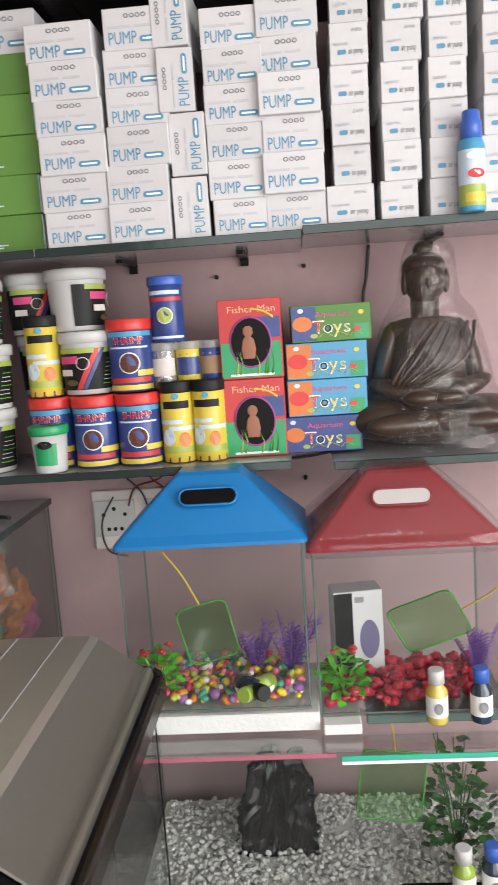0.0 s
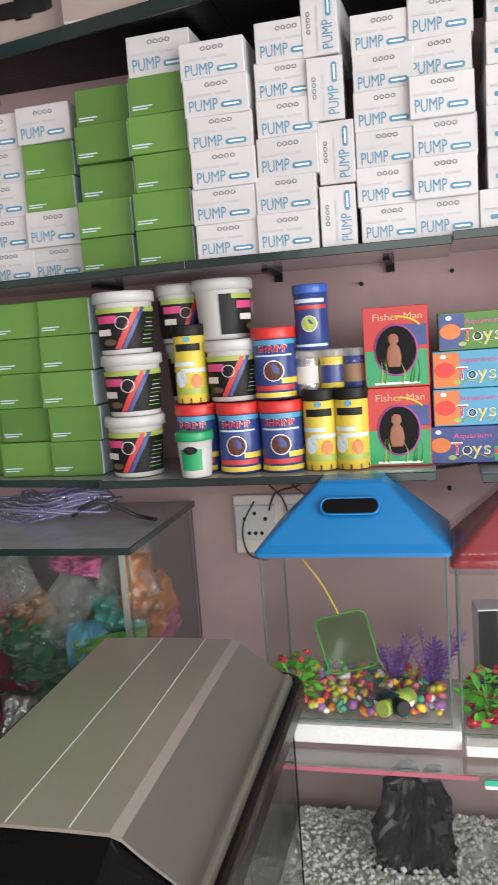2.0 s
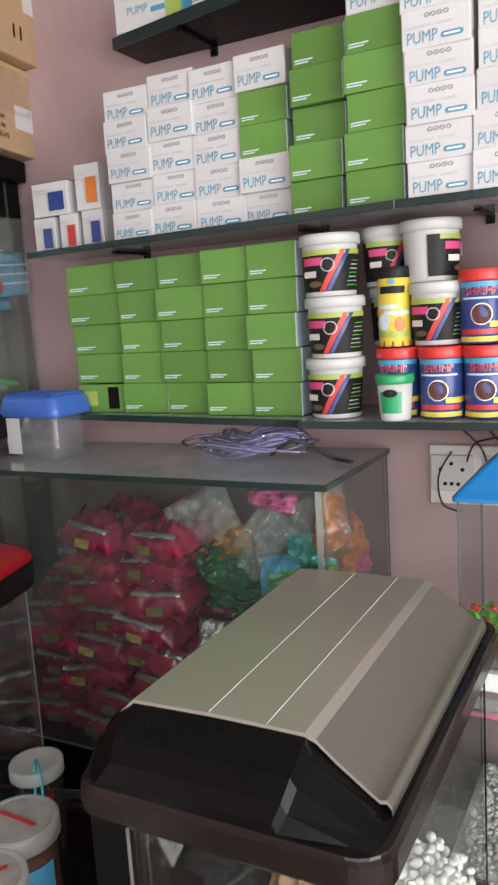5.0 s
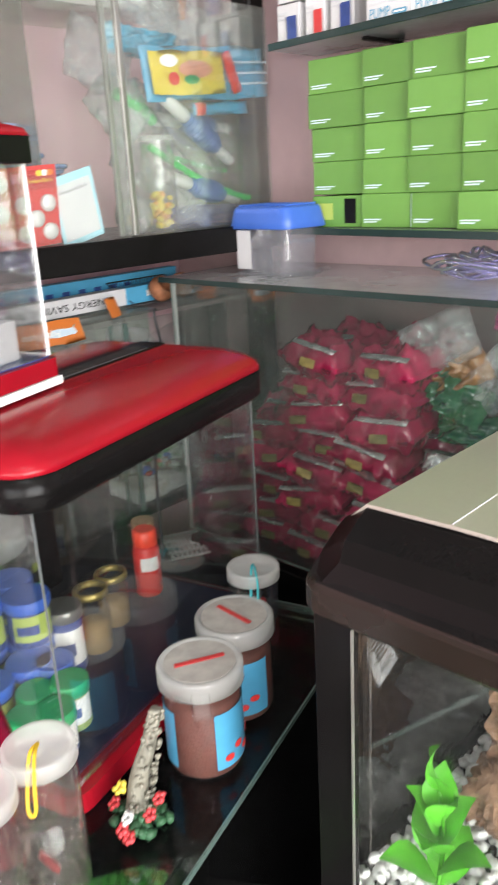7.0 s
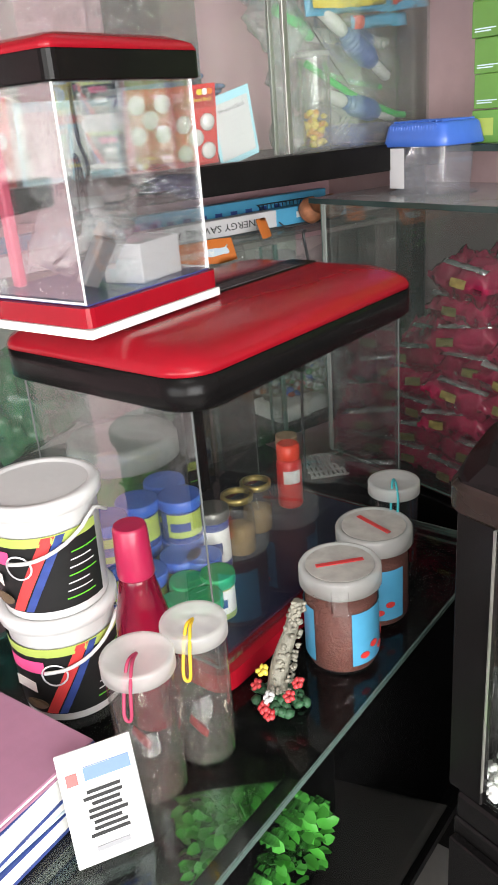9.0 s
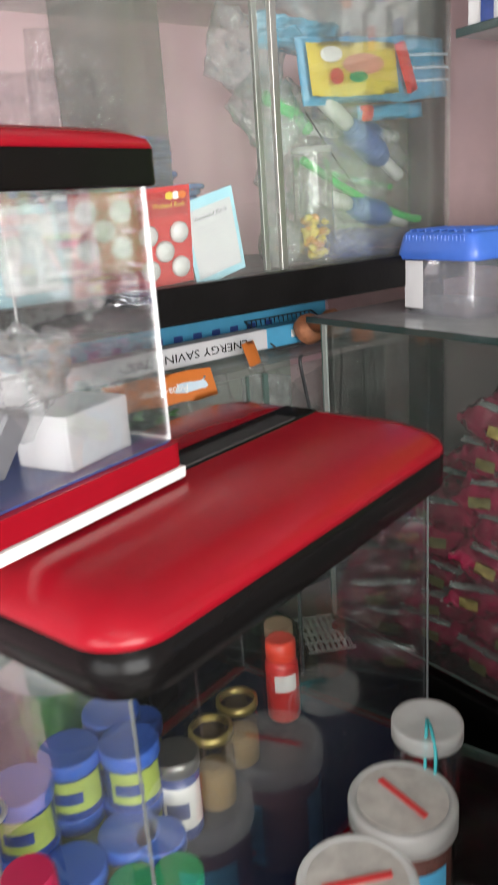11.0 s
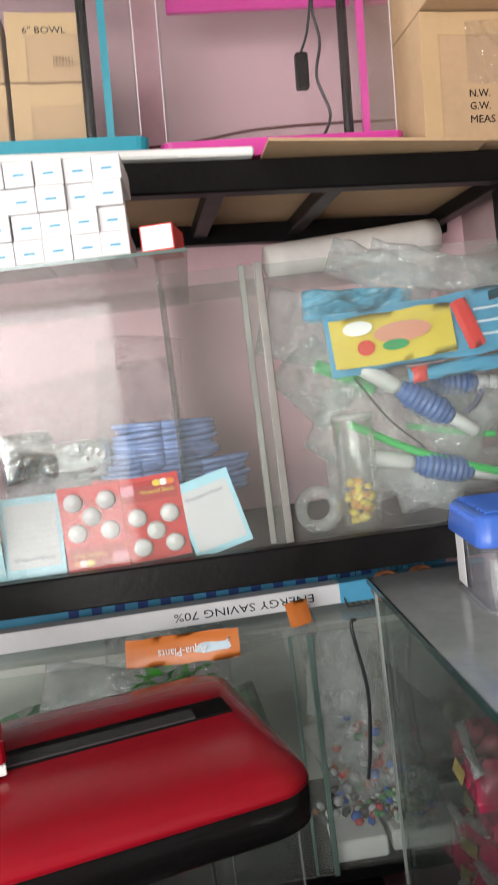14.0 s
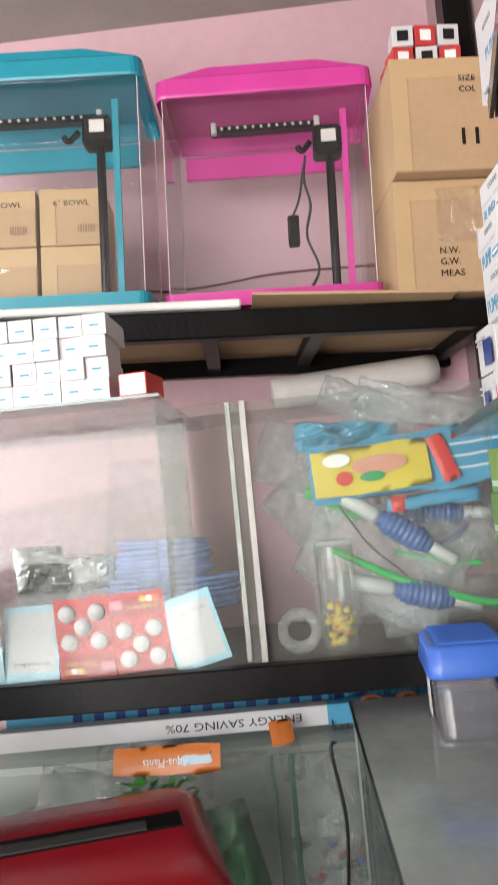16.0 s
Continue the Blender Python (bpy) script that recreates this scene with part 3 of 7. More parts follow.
# conditioner bottle in front of the air pump boxes
o = thing("conditioner_bottle", "blue capped water conditioner bottle with colourful label", "bottle", pose(0.724, 1.609, 1.9145))
part("bottle_body", lathe([(0.0185, 0), (0.0205, 0.003), (0.0205, 0.098), (0.017, 0.108), (0.014, 0.112)], 20), CYAN, o)
part("label_band", wrap(0.0209, 0.008, 0.040, -100, 100), LIME, o, "yellow green label")
part("label_band", wrap(0.0211, 0.014, 0.028, -40, 50), YELLOW, o, "yellow print")
part("label_band", wrap(0.0209, 0.040, 0.092, -100, 100), PALEBLUE, o, "pale blue label field")
part("picture_patch", bend_bm(ellipse(0.026, 0.014), 0.0209, 0.0012), REDLID, o, "red fish on label", pose(0, 0, 0.056, 0, 0, 8))
part("picture_patch", bend_bm(ellipse(0.024, 0.012), 0.0209, 0.0012), PRINTWHITE, o, "white mark on label", pose(0, 0, 0.082))
part("cap", lathe([(0.0165, 0.108), (0.0165, 0.134), (0.014, 0.138), (0.0135, 0.15), (0.011, 0.152)], 20), BLUELID, o, "dark blue flip cap")

# cartons on the topmost shelf
SH3 = 2.329


def big_carton(x, w, h, kind):
    o = thing("pump_carton", "large printed white and blue pump carton on the top shelf", "box", pose(x, 1.612 + 0.15 * max(0.0, min(1.0, (0.1 - x) / 0.72)), SH3, 0, 0, rnd.uniform(-2, 2)), group="cartons on the top shelf")
    part("carton", box((0, 0.055, h / 2), (w, 0.11, h), 0.0015), WHITECARD if kind != "clear" else OFFWHITE, o)
    if kind == "pic":
        tagged(o, "large grey pump carton printed with a dark pump")
        part("print_field", panel(w * 0.97, h * 0.95), mat("dull_rose_print", (0.34, 0.27, 0.25), 0.5), o, "", on_front(0, h * 0.5, 0))
        b = lathe([(0.010, -0.055), (0.014, -0.05), (0.014, -0.02), (0.019, -0.018), (0.019, 0.012), (0.012, 0.016), (0.012, 0.04), (0.008, 0.055)], 12, m=pose(0.02, -0.004, h * 0.52) @ pose(0, 0, 0, 0, 90, 0) @ Matrix.Diagonal((1, 0.12, 1, 1)))
        part("picture_patch", b, INKBLACK, o, "dark pump picture")
        part("print_mark", panel(0.022, 0.022), PRINTGREY, o, "", on_front(-w * 0.38, h * 0.55, 0, 0.0012))
    else:
        part("print_field", panel(w * 0.24, h * 0.98), LIME, o, "yellow green band", on_front(w * 0.24, h * 0.5, 0))
        part("print_field", panel(w * 0.17, h * 0.98), CYAN, o, "blue band", on_front(w * 0.40, h * 0.5, 0, 0.001))
        part("lettering", text_mesh("PUMP", 0.022, 0.05), PRINTBLUE, o, "blue lettering", on_front(-w * 0.22, h * 0.36, 0))
        part("badge", panel(0.034, 0.010), PRINTBLUE, o, "", on_front(-w * 0.22 + 0.05, h * 0.30, 0))
        part("logo_mark", four_blocks(0.036, 0.007), PRINTGREY, o, "", on_front(-w * 0.26, h * 0.72, 0))


big_carton(-0.50, 0.20, 0.10, "mark")
big_carton(-0.285, 0.21, 0.105, "pic")
big_carton(-0.08, 0.19, 0.095, "pic")
for x, w in ((0.16, 0.24), (0.42, 0.26), (0.70, 0.28), (1.0, 0.3)):
    big_carton(x, w, 0.16, "clear")


# ---- tubs, cans and toy boxes on the lower shelf ----
def fx(px):
    return 0.303 + (px - 390) * 0.000978


def fz(py):
    return SH2 + (806 - py) * 0.00102


def food_can(r, h, body, lid, name="food_can", label="", words="", lidh=0.016, disc=None, bands=()):
    o = thing(name, label, "can", group="fish food cans")
    part("can_body", lathe([(r * 0.95, 0), (r, 0.002), (r, h - lidh), (r * 0.97, h - lidh + 0.001)], 28), body, o)
    part("lid", lathe([(r * 1.04, h - lidh), (r * 1.06, h - lidh + 0.002), (r * 1.06, h - 0.002), (r * 1.02, h), (r * 0.8, h - 0.001)], 28), lid, o)
    if words:
        part("lettering_edge", bend(text_mesh(words, r * 0.46, r * 1.42), r, 0.0006), PRINTWHITE, o, "", pose(0, 0, h * 0.70))
        part("lettering", bend(text_mesh(words, r * 0.42, r * 1.36), r, 0.0016), REDLID, o, "red lettering", pose(0, 0, h * 0.70))
    if disc:
        part("picture_patch", bend_bm(ellipse(r * 0.86, r * 0.9), r), disc, o, "round picture of food", pose(0, 0, h * 0.40))
        part("picture_rim", bend_bm(lathe([(r * 0.43, -0.0003), (r * 0.48, -0.0003), (r * 0.48, 0.0003), (r * 0.43, 0.0003)], 24, cap=False), r), PRINTWHITE, o, "", pose(0, 0, h * 0.40))
    for z0, z1, a, b_, mm in bands:
        part("label_band", wrap(r + 0.0004, h * z0, h * z1, a, b_), mm, o)
    return o


shrimp = food_can(0.0385, 0.126, NAVY, REDLID, "shrimp_can", "dark blue shrimp food can with red lid", "SHRIMP", 0.020, FOOD,
                  ((0.03, 0.10, -70, 70, YELLOW), (0.13, 0.20, -60, 60, REDCARD), (0.60, 0.625, -55, 55, PALEBLUE), (0.22, 0.30, 20, 80, YELLOW), (0.76, 0.83, -75, 75, CYAN)))
spread(shrimp, [pose(fx(px), y, z, 0, 0, a) for px, y, z, a in
                ((72, 1.70, SH2, -4), (156, 1.685, SH2, 2), (236, 1.685, SH2, 5), (228, 1.70, SH2 + 0.1275, 6),
                 (110, 1.79, SH2, 0), (196, 1.775, SH2, 9), (278, 1.775, SH2, -7), (352, 1.775, SH2, 3))])
bits = food_can(0.0292, 0.142, YELLOW, INKBLACK, "flake_can", "yellow flake food can with black lid and maroon base", "", 0.02, None,
                ((0.0, 0.07, -180, 180, MAROON), (0.48, 0.53, -75, 20, PALEBLUE), (0.40, 0.45, -30, 75, PALEBLUE), (0.12, 0.20, -75, 75, LIME)))
part("brand_mark", wrap(0.0298, 0.095, 0.108, -48, 48), INKBLACK, bits, "black brand mark")
part("brand_mark", bend_bm(ellipse(0.012, 0.010), 0.0292, 0.001), CYAN, bits, "", pose(0, 0, 0.116))
part("picture_patch", bend_bm(ellipse(0.024, 0.030), 0.0292, 0.001), PALEBLUE, bits, "pale fish picture", pose(0, 0, 0.045, 0, 0, -32))
part("picture_patch", bend_bm(ellipse(0.020, 0.026), 0.0292, 0.001), ORANGE, bits, "orange flake picture", pose(0, 0, 0.040, 0, 0, 26))
spread(bits, [pose(fx(px), y, z, 0, 0, a) for px, y, z, a in ((307, 1.683, SH2, 3), (364, 1.683, SH2, -4), (67, 1.70, SH2 + 0.1275, 8))])
blue = food_can(0.0295, 0.113, NAVY, BLUELID, "food_can", "navy blue fish food can with blue lid", "", 0.016, LIME,
                ((0.62, 0.68, -70, 70, REDCARD), (0.72, 0.78, -60, 60, PALEBLUE), (0.05, 0.09, -70, 70, PALEBLUE)))
blue.matrix_basis = pose(fx(298), 1.71, SH2 + 0.2095)
for px, bodym, lab in ((286, FOIL, "silver"), (331, YELLOW, "yellow"), (373, NAVY, "dark")):
    t = food_can(0.0225, 0.081, bodym, CLOUDY, "small_tin", lab + " labelled small food tin with clear plastic lid", "", 0.014, None,
                 ((0.28, 0.66, -60, 60, NAVY if bodym is YELLOW else OFFWHITE if bodym is FOIL else BROWNDARK), (0.70, 0.74, -180, 180, CHROME)))
    t.matrix_basis = pose(fx(px), 1.71, SH2 + 0.1275)


def bucket(r, h, label, m, dark=0.0, tapered=0.86):
    o = thing("food_bucket", label, "bucket", m, group="turtle food buckets")
    part("bucket_body", lathe([(r * tapered, 0), (r * tapered + 0.001, 0.002), (r * 0.97, h - 0.014), (r * 0.99, h - 0.012)], 30), WHITEPL, o)
    part("lid", lathe([(r * 1.0, h - 0.020), (r * 1.07, h - 0.019), (r * 1.07, h - 0.004), (r * 1.02, h), (r * 0.9, h), (r * 0.88, h - 0.003)], 30), WHITEPL, o)

    def rr(k):
        return r * tapered + 0.0026 + (r * 0.97 - r * tapered) * k * h / (h - 0.014)
    part("label_band", wrap((rr(0.08), rr(0.74)), h * 0.08, h * 0.74, -85, 95, 14), INKBLACK, o, "black printed label")
    part("label_band", wrap((rr(0.66) + 0.0004, rr(0.74) + 0.0004), h * 0.66, h * 0.74, -60, 95, 12), LIME, o)
    part("brand_mark", wrap((rr(0.50) + 0.0012, rr(0.62) + 0.0012), h * 0.50, h * 0.62, -50, -2, 8), mat("magenta_mark", (0.6, 0.06, 0.2)), o)
    def slanted(a0, a1, z0, z1, wide, lift):
        """A slanted print band on the wall, from a0 below to a1 above."""
        b = bmesh.new()
        rows = []
        for i in range(9):
            k = i / 8
            z, rad = z0 + (z1 - z0) * k, rr(z0 + (z1 - z0) * k) + lift
            rows.append([b.verts.new((rad * math.sin(radians(a0 + (a1 - a0) * k + j * wide / 4)), -rad * math.cos(radians(a0 + (a1 - a0) * k + j * wide / 4)), h * z)) for j in range(5)])
        for p, q in zip(rows, rows[1:]):
            for j in range(4):
                b.faces.new((p[j], p[j + 1], q[j + 1], q[j]))
        return b

    part("stripe", slanted(-12, 34, 0.09, 0.73, 13, 0.0004), REDCARD, o, "red diagonal stripe")
    part("stripe", slanted(3, 48, 0.09, 0.73, 9, 0.0006), NAVY, o, "blue diagonal stripe")
    part("picture_rim", bend_bm(lathe([(r * 0.20, -0.0003), (r * 0.23, -0.0003), (r * 0.23, 0.0003), (r * 0.20, 0.0003)], 20, cap=False), r * 0.965, 0.0042), PRINTPALE, o, "", pose(0, 0, h * 0.50, 0, 0, 8))
    for k in range(7):
        part("print_line", slanted(48 + 2 * k, 48 + 2 * k, 0.16 + 0.065 * k, 0.172 + 0.065 * k, 34 - 5 * (k % 3), 0.0012), PRINTPALE if k % 3 else LEAFBR, o)
    part("picture_patch", bend_bm(ellipse(r * 0.45, r * 0.22), r * 0.96, 0.0042), mat("turtle_brown", (0.09, 0.06, 0.03), 0.5), o, "brown turtle shape", pose(0, 0, h * 0.20, 0, 0, -18))
    part("picture_patch", bend_bm(panel(r * 0.5, h * 0.10), r * 0.955, 0.0042), OFFWHITE, o, "white price patch", pose(0, 0, h * 0.36, 0, 0, -30))
    return o


for i in range(3):
    bucket(0.053, 0.112, "white turtle food bucket with black label, in a stack of three", pose(-0.128 + 0.004 * i - 0.01 * (i == 2), 1.69, SH2 + i * 0.1125, 0, 0, 6 * i - 4))
bucket(0.049, 0.110, "white lidded turtle food bucket standing on food cans", pose(fx(145), 1.715, SH2 + 0.1275, 0, 0, -5))
bucket(0.052, 0.108, "white turtle food bucket turned to show its plain side", pose(fx(130), 1.73, SH2 + 0.2385, 0, 0, 92))
bucket(0.044, 0.108, "white turtle food bucket at the back of the shelf", pose(fx(35), 1.765, SH2 + 0.2385, 0, 0, 20))
bucket(0.046, 0.110, "white turtle food bucket at the back of the shelf", pose(fx(40), 1.79, SH2 + 0.1275, 0, 0, 20))

o = thing("food_tub", "small white food tub with green lid", "tub", pose(fx(84) - 0.004, 1.645, SH2))
part("tub_body", lathe([(0.026, 0), (0.027, 0.002), (0.0315, 0.07)], 24), WHITEPL, o)
part("lid", lathe([(0.0335, 0.066), (0.0345, 0.068), (0.0345, 0.080), (0.033, 0.082), (0.028, 0.082), (0.027, 0.080)], 24), GREENPL, o, "green snap lid")
part("label_band", wrap((0.0282, 0.0305), 0.014, 0.052, -40, 40), GREENPL, o, "green printed label")
part("picture_patch", bend_bm(ellipse(0.026, 0.014), 0.0305, 0.0012), INKBLACK, o, "", pose(0, 0, 0.05))


# boxed figures with an oval window
def window_box(m):
    w, h, d = 0.108, 0.136, 0.07
    o = thing("toy_box", "red printed toy box with an oval clear window", "box", m, group="boxed fisherman toys")
    part("carton", box((0, d / 2, h / 2), (w, d, h), 0.001), REDCARD, o)
    part("print_field", panel(w * 0.96, h * 0.44), GREENPL, o, "green reed print", on_front(0, h * 0.24, 0))
    part("print_field", panel(w * 0.40, h * 0.26), NAVY, o, "", on_front(w * 0.28, h * 0.64, 0, 0.0007))
    b = lathe([(0.5, -0.0003), (0.54, -0.0003), (0.54, 0.0003), (0.5, 0.0003)], 28, cap=False, m=Matrix.Diagonal((0.068, 0.082, 1, 1)))
    arc = [(w * 0.02 + 0.058 * math.cos(radians(a)), -0.006 + 0.062 * math.sin(radians(a)), 0) for a in range(48, 100, 8)]
    part("print_arc", tube(arc, 0.0022, 5, smooth=0), YELLOW, o, "yellow arc", on_front(0, h * 0.46, 0, 0.0002))
    part("window_rim", b, mat("purple_rim", (0.3, 0.06, 0.25)), o, "", on_front(0, h * 0.46, 0, 0.0012))
    part("window", ellipse(0.068, 0.082, 28), BLACKPAINT, o, "dark oval window", on_front(0, h * 0.46, 0, 0.001))
    fig = lathe([(0.010, -0.028), (0.013, -0.012), (0.010, 0.004), (0.005, 0.010), (0.009, 0.016), (0.008, 0.024), (0.003, 0.028)], 12)
    part("figure", fig, mat("resin_figure", (0.30, 0.12, 0.07), 0.5), o, "brown resin figure", pose(-0.004, -0.0022, h * 0.46) @ Matrix.Diagonal((1, 0.12, 1, 1)))
    part("lettering", text_mesh("Fisher Man", 0.017, 0.082), mat("pale_orange_ink", (0.75, 0.42, 0.25)), o, "pale orange lettering", on_front(0.004, h * 0.87, 0, 0.0008))
    part("small_print", panel(w * 0.7, 0.004), PRINTWHITE, o, "", on_front(0, h * 0.05, 0, 0.0009))
    for i in range(7):
        x = random.Random(i).uniform(-0.038, 0.038)
        part("reed", tube([(x, -0.02, 0), (x + 0.004, 0.0, 0), (x + random.Random(i + 9).uniform(-0.012, 0.012), 0.028, 0)], lambda t: 0.0018 * (1 - t) + 0.0003, 4, smooth=2), LIME if i % 2 else LEAF, o, "",
             on_front(0, h * 0.2, 0, 0.0008))
    return o


window_box(pose(fx(446), 1.68, SH2, 0, 0, 1))
window_box(pose(fx(447), 1.678, SH2 + 0.137, 0, 0, -1))


def aquarium_toy(m, base, left, w=0.136):
    h, d = 0.063, 0.075
    o = thing("toy_box", "colourful printed aquarium toys box", "box", m, group="aquarium toy boxes")
    part("carton", box((0, d / 2, h / 2), (w, d, h), 0.001), base, o)
    part("print_field", panel(w * 0.30, h * 0.92), left, o, "", on_front(-w * 0.34, h * 0.5, 0))
    part("print_field", panel(w * 0.18, h * 0.4), GREENPL, o, "", on_front(w * 0.38, h * 0.24, 0))
    part("picture_patch", ellipse(0.034, 0.026), REDLID if left is ORANGE else ORANGE, o, "fish shape", on_front(-w * 0.36, h * 0.5, 0, 0.0009))
    part("lettering", text_mesh("Aquarium", 0.0125, 0.062), mat("pink_lettering", (0.6, 0.1, 0.3)), o, "", on_front(0.004, h * 0.74, 0, 0.0009))
    for i, (ch, mm) in enumerate((("T", REDLID), ("o", INKBLACK), ("y", YELLOW), ("s", LIME))):
        part("letter", text_mesh(ch, 0.028), PRINTWHITE, o, "", on_front(-0.022 + i * 0.0165, h * 0.38, 0, 0.0008) @ Matrix.Diagonal((1.25, 1.15, 1, 1)))
        part("letter", text_mesh(ch, 0.027), mm, o, "", on_front(-0.022 + i * 0.0165, h * 0.38, 0, 0.0013))
    for k in range(4):
        part("picture_patch", ellipse(0.010 + 0.003 * (k % 2), 0.008), (YELLOW, REDLID, PALEBLUE, LIME)[k], o, "", on_front((0.052, 0.045, -0.052, -0.03)[k], h * (0.75, 0.3, 0.86, 0.16)[k], 0, 0.0009))
    for k in range(3):
        part("reed", tube([(-0.022 + 0.026 * k, -0.012, 0), (-0.012 + 0.026 * k, -0.004, 0), (0.002 + 0.026 * k, -0.010, 0)], 0.0009, 4, smooth=3), LIME, o, "", on_front(0, h * 0.3, 0, 0.0006))


aquarium_toy(pose(fx(566), 1.69, SH2, 0, 0, -1), NAVY, NAVY)
aquarium_toy(pose(fx(577), 1.692, SH2 + 0.064, 0, 0, 1), CYAN, ORANGE, 0.138)
aquarium_toy(pose(fx(579), 1.695, SH2 + 0.128, 0, 0, -1), CYAN, ORANGE, 0.14)
aquarium_toy(pose(fx(590), 1.70, SH2 + 0.192, 0, 0, 2), GREENDARK, NAVY, 0.138)


# seated statue under clear film: one plain mesh
def blob(bm, c, s, rz=0.0, ry=0.0, rx=0.0):
    b = bmesh.new()
    bmesh.ops.create_uvsphere(b, u_segments=20, v_segments=12, radius=1)
    for f in b.faces:
        f.smooth = True
    put(bm, b, pose(*c, rx, ry, rz) @ Matrix.Diagonal((*s, 1)))


bm = bmesh.new()
blob(bm, (0, 0.02, 0.035), (0.115, 0.075, 0.035))
for sx in (-1, 1):
    blob(bm, (sx * 0.088, -0.015, 0.055), (0.058, 0.050, 0.038), sx * 22)
    blob(bm, (sx * 0.04, -0.062, 0.05), (0.075, 0.026, 0.022), sx * -12)
    blob(bm, (sx * 0.070, 0.015, 0.165), (0.018, 0.028, 0.070), 0, sx * -14)
    blob(bm, (sx * 0.062, -0.028, 0.110), (0.046, 0.016, 0.017), sx * 28, sx * -18)
    blob(bm, (sx * 0.022, -0.062, 0.095), (0.030, 0.018, 0.014))
    blob(bm, (sx * 0.034, 0.005, 0.30), (0.006, 0.010, 0.022))
tube([(0, 0.02, 0.05), (0, 0.018, 0.12), (0, 0.018, 0.18), (0, 0.02, 0.235)], lambda t: 0.060 + 0.010 * math.sin(t * 3) - 0.018 * t * t, 20, bm)
blob(bm, (0, 0.02, 0.214), (0.072, 0.040, 0.026))
tube([(0, 0.016, 0.23), (0, 0.014, 0.275)], 0.024, 14, bm)
blob(bm, (0, 0.008, 0.302), (0.034, 0.038, 0.043))
blob(bm, (0, 0.016, 0.325), (0.037, 0.038, 0.030))
blob(bm, (0, 0.018, 0.358), (0.017, 0.017, 0.016))
blob(bm, (0, -0.03, 0.297), (0.005, 0.007, 0.011))
for i in range(7):
    tube([(0.075 - 0.012 * i, -0.018 - 0.002 * i, 0.225), (0.05 - 0.016 * i, -0.055, 0.16), (-0.02 - 0.008 * i, -0.055, 0.12)], 0.0035, 5, bm, smooth=4)
solid("seated_statue", bm, BRONZE, "dark bronze seated statue wrapped in clear film", "statue", pose(0.668, 1.735, 1.5285) @ Matrix.Diagonal((1.06, 1, 0.965, 1)))
# film over the statue
prof = [(0.145, 0.002), (0.148, 0.035), (0.135, 0.07), (0.112, 0.10), (0.098, 0.16), (0.092, 0.20), (0.078, 0.235), (0.056, 0.265), (0.05, 0.31), (0.044, 0.34), (0.03, 0.368), (0.008, 0.376)]
b = lathe(prof, 40, cap=False)
for v in b.verts:
    k = 1 + 0.10 * noise.noise(v.co * 22) + 0.05 * noise.noise(v.co * 60)
    v.co = Vector((v.co.x * k, v.co.y * k * 0.66, v.co.z + 0.004 * noise.noise(v.co * 30 + Vector((3, 0, 0)))))
solid("film_wrap", b, FILM, "loose crinkled clear film draped over the statue", "wrapping", pose(0.673, 1.735, 1.529))


# ---- tanks and cabinets ----
def panes(o, x0, x1, y0, y1, z0, z1, g=GLASS, t=0.004, edge=GREENEDGE, bottom=True, top=False):
    """Four glass sheets round a box, a floor sheet, and their bare edges."""
    cx, cy, cz, w, d, h = (x0 + x1) / 2, (y0 + y1) / 2, (z0 + z1) / 2, x1 - x0, y1 - y0, z1 - z0
    part("pane", box((cx, y0 + t / 2, cz), (w - 2 * t - 0.001, t, h)), g, o)
    part("pane", box((cx, y1 - t / 2, cz), (w - 2 * t - 0.001, t, h)), g, o)
    part("pane", box((x0 + t / 2, cy, cz), (t, d, h)), g, o)
    part("pane", box((x1 - t / 2, cy, cz), (t, d, h)), g, o)
    if bottom:
        part("bottom_pane", box((cx, cy, z0 - t / 2), (w, d, t)), g, o)
    if top:
        part("top_pane", box((cx, cy, z1 + t / 2), (w, d, t)), g, o)
    for x in (x0 + 0.0015, x1 - 0.0015):
        for y in (y0 - 0.001, y1 + 0.001):
            part("glass_edge", box((x, y, cz), (0.003, 0.002, h), 0.0004), edge, o)
    for y in (y0 - 0.001, y1 + 0.001):
        part("glass_edge", box((cx, y, z0 + 0.0015), (w - 0.008, 0.002, 0.003)), edge, o)


def pebble_bed(name, material, label, x0, x1, y0, y1, z, r, n, seed, heap=0.02):
    rng = random.Random(seed)
    bm = bmesh.new()
    for i in range(n):
        x, y = rng.uniform(x0, x1), rng.uniform(y0, y1)
        pebble_mesh(bm, (x, y, z + rng.uniform(0, heap)), r * rng.uniform(0.75, 1.25), rng)
    return solid(name, bm, material, label, "gravel", kind="stuff")


